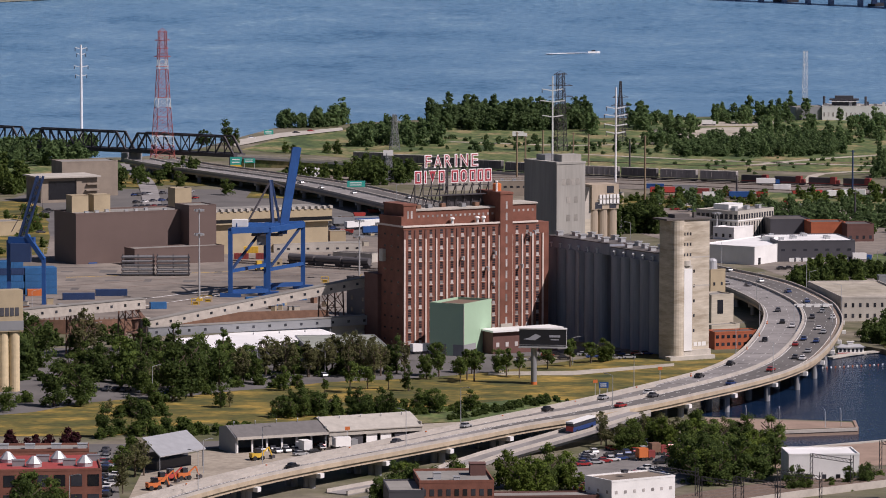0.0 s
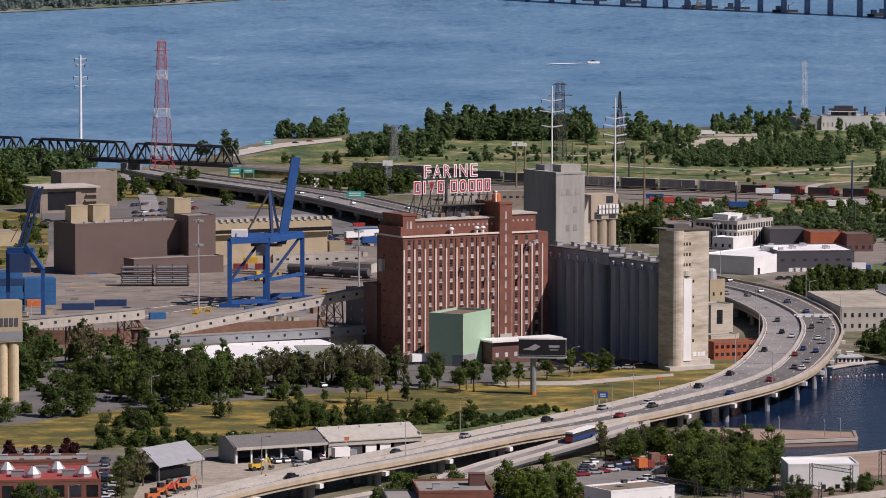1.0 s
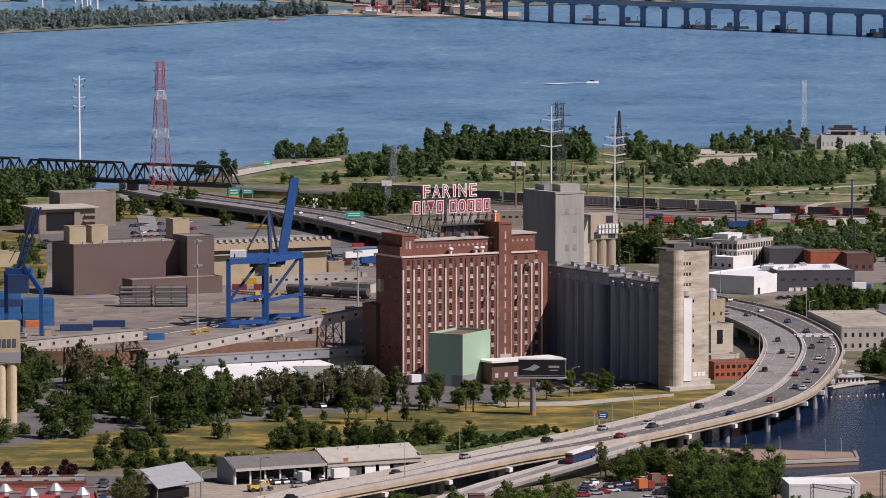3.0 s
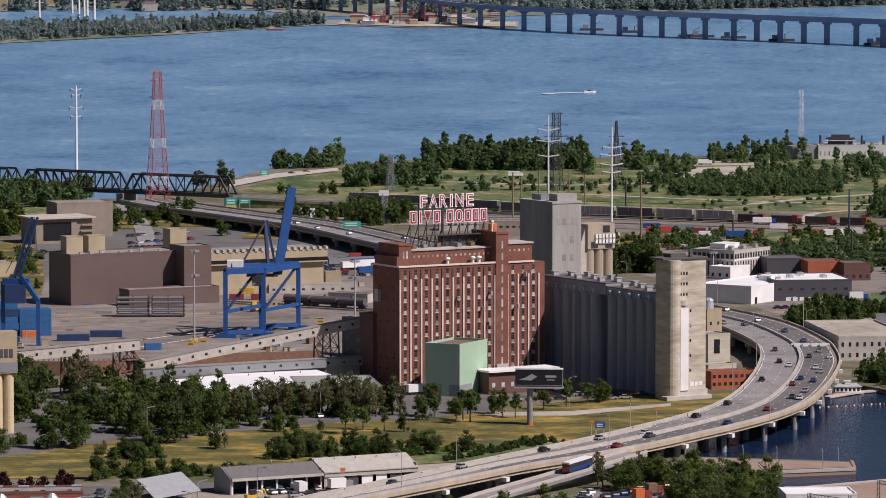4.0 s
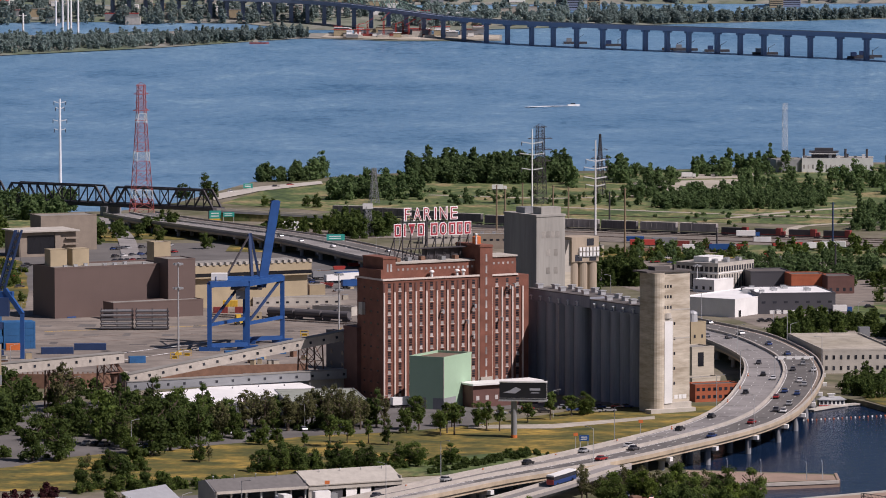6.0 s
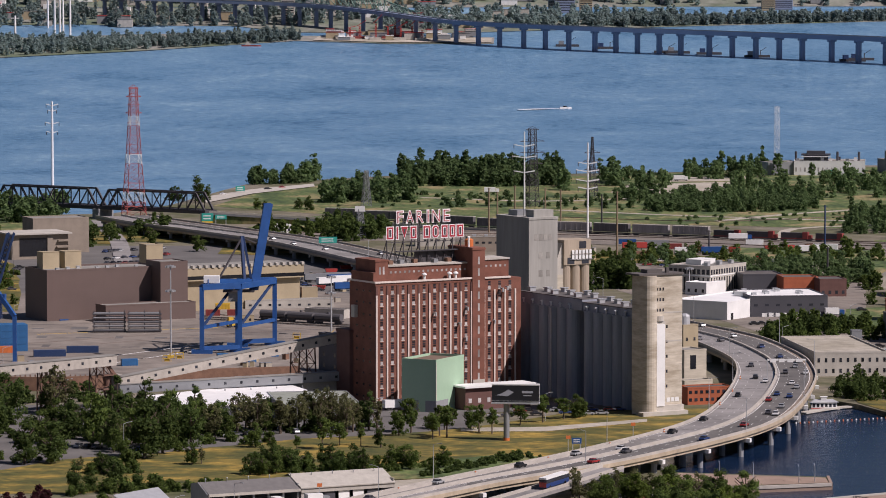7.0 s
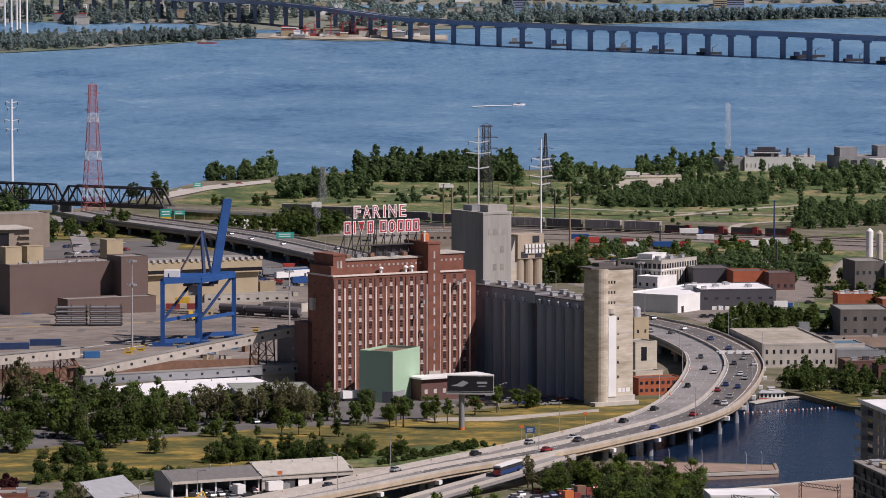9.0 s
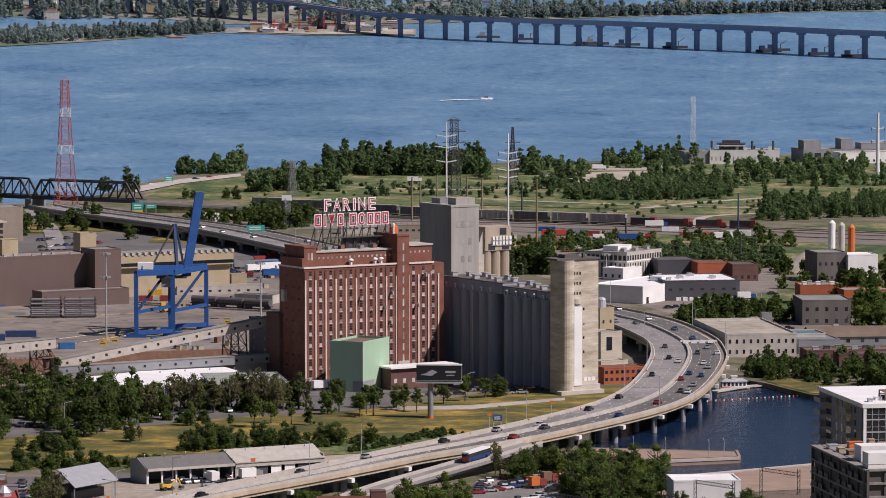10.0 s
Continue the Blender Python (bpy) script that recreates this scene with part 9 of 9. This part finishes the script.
for x, y in strewn([(-59.2, 1881.8), (-31.1, 1868.0), (-36.3, 2100.0), (-61.1, 2117.5)], 6):
    skip_bin(x, y)
for i, (x, y) in enumerate(strewn([(-56.0, 1939.4), (-32.0, 1924.7), (-36.0, 2082.7), (-58.4, 2117.5)], 7)):
    trailer(x, y, 25 + clut.uniform(-8, 8), (WHITE, GREY_METAL, CRANE_BLUE)[i % 3], ("white", "grey", "blue")[i % 3] + " box trailer parked on the lot")
for i, (x, y) in enumerate(strewn([(83.5, 2190.6), (196.9, 2135.3), (202.0, 2190.6), (85.4, 2240.8)], 5)):
    trailer(x, y, clut.uniform(-12, 12), (WHITE, RED_PAINT, CRANE_BLUE, GREY_METAL)[i % 4], ("white", "red", "blue", "grey")[i % 4] + " box trailer parked by the railway")
parked((-54.7, 2032.7), (-34.0, 1969.6), 12, 30, 0.3)
parked((-194.4, 2000.6), (-191.6, 2082.7), 8, 20, 0.3)
parked((-201.4, 2190.6), (-207.4, 2135.3), 6, 20, 0.3)
parked((-162.5, 2179.3), (-129.2, 2209.6), 16, 60, 0.2)
parked((-121.8, 2082.7), (-98.5, 2100.0), 6, 30, 0.3)
parked((135.2, 1788.9), (171.5, 1806.7), 12, 8, 0.4)
parked((133.2, 2171.8), (191.4, 2135.3), 12, 5, 0.5)
parked((92.4, 2135.3), (119.1, 2121.0), 8, 5, 0.3)
parked((8.6, 1447.0), (52.2, 1463.8), 10, 5, 0.45)
parked((54.8, 1458.7), (69.2, 1463.8), 4, 5, 0.2)

# orange road-work barrels and boards on the deck
for k in range(12):
    i = 12 + k * 4
    p = lane(-1, 1.2 + 0.3 * (k % 3))[i]
    b = thing("traffic_barrel", p.x, p.y, 6.0, 0, "orange road-work barrel with a pale band", "barrel", "road-work barrels")
    part("drum", Geo().cyl(0, 0, 0, 1.0, 0.3, 0.24, 8), ORANGE_PAINT, b)
    part("band", Geo().cyl(0, 0, 0.5, 0.68, 0.29, 0.28, 8), WHITE, b)
for x, y, w_ in ((44.5, 1345.1, 1.4), (66.2, 1380.5, 1.4), (-29.3, 1229.6, 1.4)):
    s = thing("road_work_board", x, y, 0.1, 10, "orange road-work board beside the expressway", "board", "road-work boards")
    part("board", Geo().box(-w_ / 2, -0.1, 5.4, w_ / 2, 0.1, 6.4), ORANGE_PAINT, s)
    part("post", Geo().beam((0, 0.1, 0), (0, 0.1, 5.6), 0.2), GALV, s)
# overhead lane-sign frame on the curve
lf = thing("lane_sign_frame", 126.6, 1523.1, 6.0, 4, "white overhead lane sign frame across the carriageway", "sign frame")
part("beam", Geo().beam((-7, 0, 6.2), (6.5, 0, 6.2), 0.5), WHITE, lf)
for x in (-7, 6.5):
    part("post", Geo().beam((x, 0, 0), (x, 0, 6.2), 0.3), GALV, lf)
for x in (-5, -2, 1, 4):
    part("panel", Geo().box(x - 1.0, -0.4, 5.4, x + 1.0, -0.25, 6.6), WHITE, lf)

# darker tall grass strip below the park and along the embankment
sheet("tall_grass", [(-46.0, 1290.0), (-14.2, 1318.0), (24.0, 1350.0), (36.0, 1344.0), (29.0, 1322.0), (4.0, 1292.0), (-13.8, 1286.0)], 0.2, MEADOW, "strip of taller dark green grass", "grass")
sheet("dirt", [(-9.0, 1262.0), (-8.2, 1286.0), (3.0, 1291.0), (30.0, 1318.0), (46.0, 1313.0), (29.0, 1281.5), (3.0, 1240.5)], 0.16, DIRT, "bare pinkish soil beside the expressway wall", "dirt")
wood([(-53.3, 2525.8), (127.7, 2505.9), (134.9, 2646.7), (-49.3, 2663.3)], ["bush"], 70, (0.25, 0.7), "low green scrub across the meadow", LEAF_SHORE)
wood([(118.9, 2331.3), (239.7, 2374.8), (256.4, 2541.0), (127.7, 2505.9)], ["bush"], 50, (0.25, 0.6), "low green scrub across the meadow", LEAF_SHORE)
wood([(-8.0, 1290.0), (2.0, 1296.0), (38.0, 1345.0), (30.0, 1352.0)], ["bush"], 70, (0.22, 0.45), "low dark scrub along the embankment", LEAF_DEEP)
wood([(-122.0, 1380.0), (-70.0, 1388.0), (-72.0, 1424.0), (-124.0, 1424.0)], ["bush", "mid"], 46, (0.4, 0.8), "dark undergrowth below the park trees", LEAF_DEEP)
wood([(-70.0, 1396.0), (-20.0, 1406.0), (-22.0, 1426.0), (-72.0, 1420.0)], ["bush"], 34, (0.3, 0.6), "dark undergrowth below the park trees", LEAF_DEEP)
wood([(-161.8, 1484.4), (-105.5, 1502.1), (-106.8, 1520.1), (-164.9, 1512.9)], ["bush", "mid"], 40, (0.4, 0.7), "green scrub below the rusty wall", LEAF_DEEP)
wood([(-150.4, 1379.0), (-129.7, 1386.6), (-134.1, 1433.8), (-155.5, 1425.7)], ["bush", "mid"], 16, (0.5, 0.8), "green scrub at the park edge", LEAF_DEEP)
for poly_, m_, lab, z_ in (([(75.2, 2114.0), (82.8, 2171.8), (151.7, 2157.1), (148.7, 2114.0)], GRASS, "dry grass strip beside the railway", 0.26),
                     ([(148.7, 2114.0), (155.9, 2217.3), (230.6, 2194.3), (220.0, 2093.0)], MEADOW, "rough green verge beside the railway", 0.26),
                     ([(-209.4, 1924.7), (-215.8, 2032.7), (-197.0, 2082.7), (-185.5, 2016.5), (-180.5, 1939.4)], GRASS, "grass patch beside the port office", 0.2),
                     ([(-185.8, 2240.8), (-176.9, 2352.8), (-148.5, 2383.7), (-134.3, 2297.5), (-157.0, 2240.8)], GRASS, "dry grass bank beside the ramp", 0.3),
                     ([(-101.8, 2171.8), (-100.5, 2268.8), (-64.6, 2240.8), (-62.4, 2164.4)], GRASS, "dry grass below the expressway", 0.2),
                     ([(-243.8, 2190.6), (-268.1, 2410.9), (-197.4, 2457.5), (-171.9, 2410.9), (-185.2, 2268.8), (-206.0, 2209.6)], MEADOW, "rough green ground by the river", 0.15)):
    sheet("grass", poly_, z_, m_, lab, "grass")
wood([(-196.0, 1939.4), (-182.4, 1954.4), (-192.7, 2065.8), (-206.0, 2039.2)], ["bush", "mid"], 16, (0.4, 0.8), "green shrubs beside the port office", LEAF_MID)
wood([(-180.1, 2240.8), (-133.4, 2281.0), (-137.5, 2352.8), (-177.6, 2322.7)], ["bush", "mid"], 20, (0.35, 0.8), "green shrubs on the grass bank", LEAF_MID)
wood([(80.6, 2114.0), (148.7, 2114.0), (152.7, 2171.8), (83.1, 2179.3)], ["bush"], 34, (0.4, 0.8), "green shrubs beside the railway", LEAF_MID)
wood([(150.2, 2135.3), (222.2, 2114.0), (230.2, 2190.6), (155.4, 2209.6)], ["bush", "bush", "mid"], 60, (0.35, 0.75), "green shrubs beside the railway", LEAF_MID)
solid("road", ribbon(smooth([(-178.8, 2420.0, 0.4), (-168.1, 2339.8, 0.4), (-156.9, 2256.7, 0.4), (-146.3, 2135.3, 0.4), (-136.6, 2000.6, 0.4)], 12), -4.5, 4.5, -0.3, 0.0), DECK, "concrete ramp road between grass banks", "road")
wood([(-101.8, 2297.5), (-27.5, 2272.9), (-29.2, 2340.0), (-88.5, 2350.0)], ["bush", "bush", "mid"], 60, (0.45, 0.95), "green thicket between the railway and the expressway", LEAF_MID)
wood([(-190.8, 1840.8), (-172.9, 1868.0), (-194.2, 2100.0), (-213.5, 2114.0)], ["bush", "mid"], 18, (0.4, 0.7), "green shrubs beside the port office", LEAF_MID)
wood([(-145.6, 2289.3), (-100.0, 2256.7), (-102.9, 2322.7), (-146.3, 2348.5)], ["bush"], 14, (0.5, 0.9), "green shrubs on the grass bank", LEAF_DEEP)
wood([(131.1, 1706.7), (181.6, 1716.9), (187.5, 1774.7), (148.5, 1794.6)], ["deep", "mid", "bush"], 46, (0.45, 0.75), "green trees between the industrial lots", LEAF_MID)
wood([(202.5, 1699.2), (217.9, 1698.7), (227.8, 1778.4), (213.1, 1778.9)], ["deep", "mid"], 12, (0.75, 1.05), "green trees beside the works", LEAF_MID)
wood([(74.9, 2106.9), (139.1, 2093.0), (154.0, 2190.6), (81.4, 2209.6)], ["bush", "bush", "mid"], 46, (0.35, 0.75), "green shrubs beside the railway", LEAF_MID)
sheet("grass", [(166.3, 1754.9), (179.9, 1862.2), (248.4, 1903.3), (229.3, 1752.5)], 0.12, MEADOW, "rough green ground between the works", "grass")
sheet("grass", [(207.8, 2042.1), (233.2, 2267.9), (312.0, 2307.2), (273.0, 2012.6)], 0.13, MEADOW, "rough green ground beside the railway", "grass")
heap = thing("gravel_heap", 214.2, 1982.2, 0, 0, "large pale heap of gravel at the plant", "gravel heap")
part("heap", Geo().cyl(0, 0, 0, 9, 15, 1.5, 24).cyl(9, 4, 0, 6, 11, 1.0, 20), DIRT, heap)
cope = ribbon([Vector((88.1, 1226.5, 0)), Vector((96.4, 1232.6, 0)), Vector((118.0, 1246.5, 0)), Vector((139.4, 1260.3, 0)), Vector((214.0, 1308.3, 0))], -0.8, 0.8, 0, 0.35)
part("coping", cope, BARRIER, quay, "pale stone coping")
# worn tracks over the meadow and between the rails
for a, b, c in (((160.1, 2410.9), (202.0, 2467.0), (253.9, 2515.8)), ((185.8, 2268.8), (198.7, 2352.8), (250.4, 2383.7)), ((-1.3, 2619.4), (71.9, 2587.5), (133.5, 2619.4)), ((76.1, 2505.9), (147.4, 2457.5), (243.3, 2410.9))):
    solid("dirt_track", ribbon(smooth([(*a, 0.12), (*b, 0.12), (*c, 0.12)], 20), -3.0, 3.0, 0, 0.1), DIRT, "pale dirt track over the meadow", "track")

# understorey below the park trees, and the near lots
wood([(-92.1, 1163.9), (-80.8, 1223.4), (-81.2, 1254.1), (-98.4, 1235.1)], ["bush", "mid"], 10, (0.4, 0.65), "leafy street trees beside the canopy", LEAF_MID)
sheet("pavement", [(31.2, 1131.3), (34.0, 1190.0), (36.0, 1222.0), (58.0, 1252.0), (78.0, 1262.0), (82.0, 1226.4), (68.0, 1169.0), (37.9, 1111.3)], 0.1, ASPHALT_WORN, "grey parking lot below the slip road", "lot")
parked((40.0, 1222.0), (58.0, 1246.0), 8, 110, 0.15)
parked((44.0, 1214.0), (64.0, 1240.0), 9, 110, 0.15)
parked((40.0, 1200.0), (52.0, 1214.0), 6, 20, 0.15)
parked((36.5, 1196.0), (38.5, 1216.0), 5, 20, 0.1)
sheet("road", [(-34.4, 1110.0), (-23.4, 1135.5), (10.9, 1168.0), (15.3, 1155.1), (-14.2, 1115.4)], 0.1, ASPHALT, "grey street under the expressway", "street")
sheet("road", [(-89.2, 1109.0), (-84.2, 1109.1), (-96.0, 1235.2), (-100.5, 1235.1)], 0.14, ASPHALT, "narrow street with parked cars", "street")
parked((38.9, 1141.8), (61.7, 1211.9), 13, 20, 0.15)
parked((42.8, 1147.1), (64.1, 1196.9), 12, 20, 0.15)
parked((-89.8, 1134.3), (-97.0, 1223.1), 12, 80, 0.1)
parked((34.7, 1149.1), (39.5, 1159.8), 4, 20, 0.1)
for i, (x, y) in enumerate(((54.0, 1208.0), (58.0, 1219.0))):
    truck(x, y, 25, RUST if i else ORANGE_PAINT, DULL_RED, ("orange", "rust-brown")[i] + " lorry parked on the lot", 5, 0.1)
sheet("pavement", [(160.7, 1658.7), (168.6, 1729.7), (199.0, 1753.7), (190.6, 1657.6)], 0.1, YARD, "worn lot between the works", "lot")
sheet("grass", [(148.8, 1495.7), (153.7, 1478.9), (160.5, 1458.8), (171.6, 1453.0), (174.5, 1478.2), (161.0, 1501.0), (148.8, 1516.6)], 0.2, GRASS, "bright grass bank above the basin", "grass")
wood([(143.6, 1509.1), (165.4, 1504.6), (169.3, 1541.3), (147.2, 1548.0)], ["mid", "deep", "bush"], 16, (0.35, 0.55), "dense green trees above the basin", LEAF_DEEP)
wood([(155.0, 1501.2), (192.9, 1466.6), (199.0, 1514.8), (160.1, 1531.7)], ["deep", "mid", "bush"], 36, (0.45, 0.7), "dense green trees above the basin", LEAF_DEEP)
for x, y in ((97.2, 1287.3), (110.1, 1281.0), (115.0, 1283.7), (87.4, 1289.7)):
    street_lamp(x, y, 0.1, 90, 4.5)
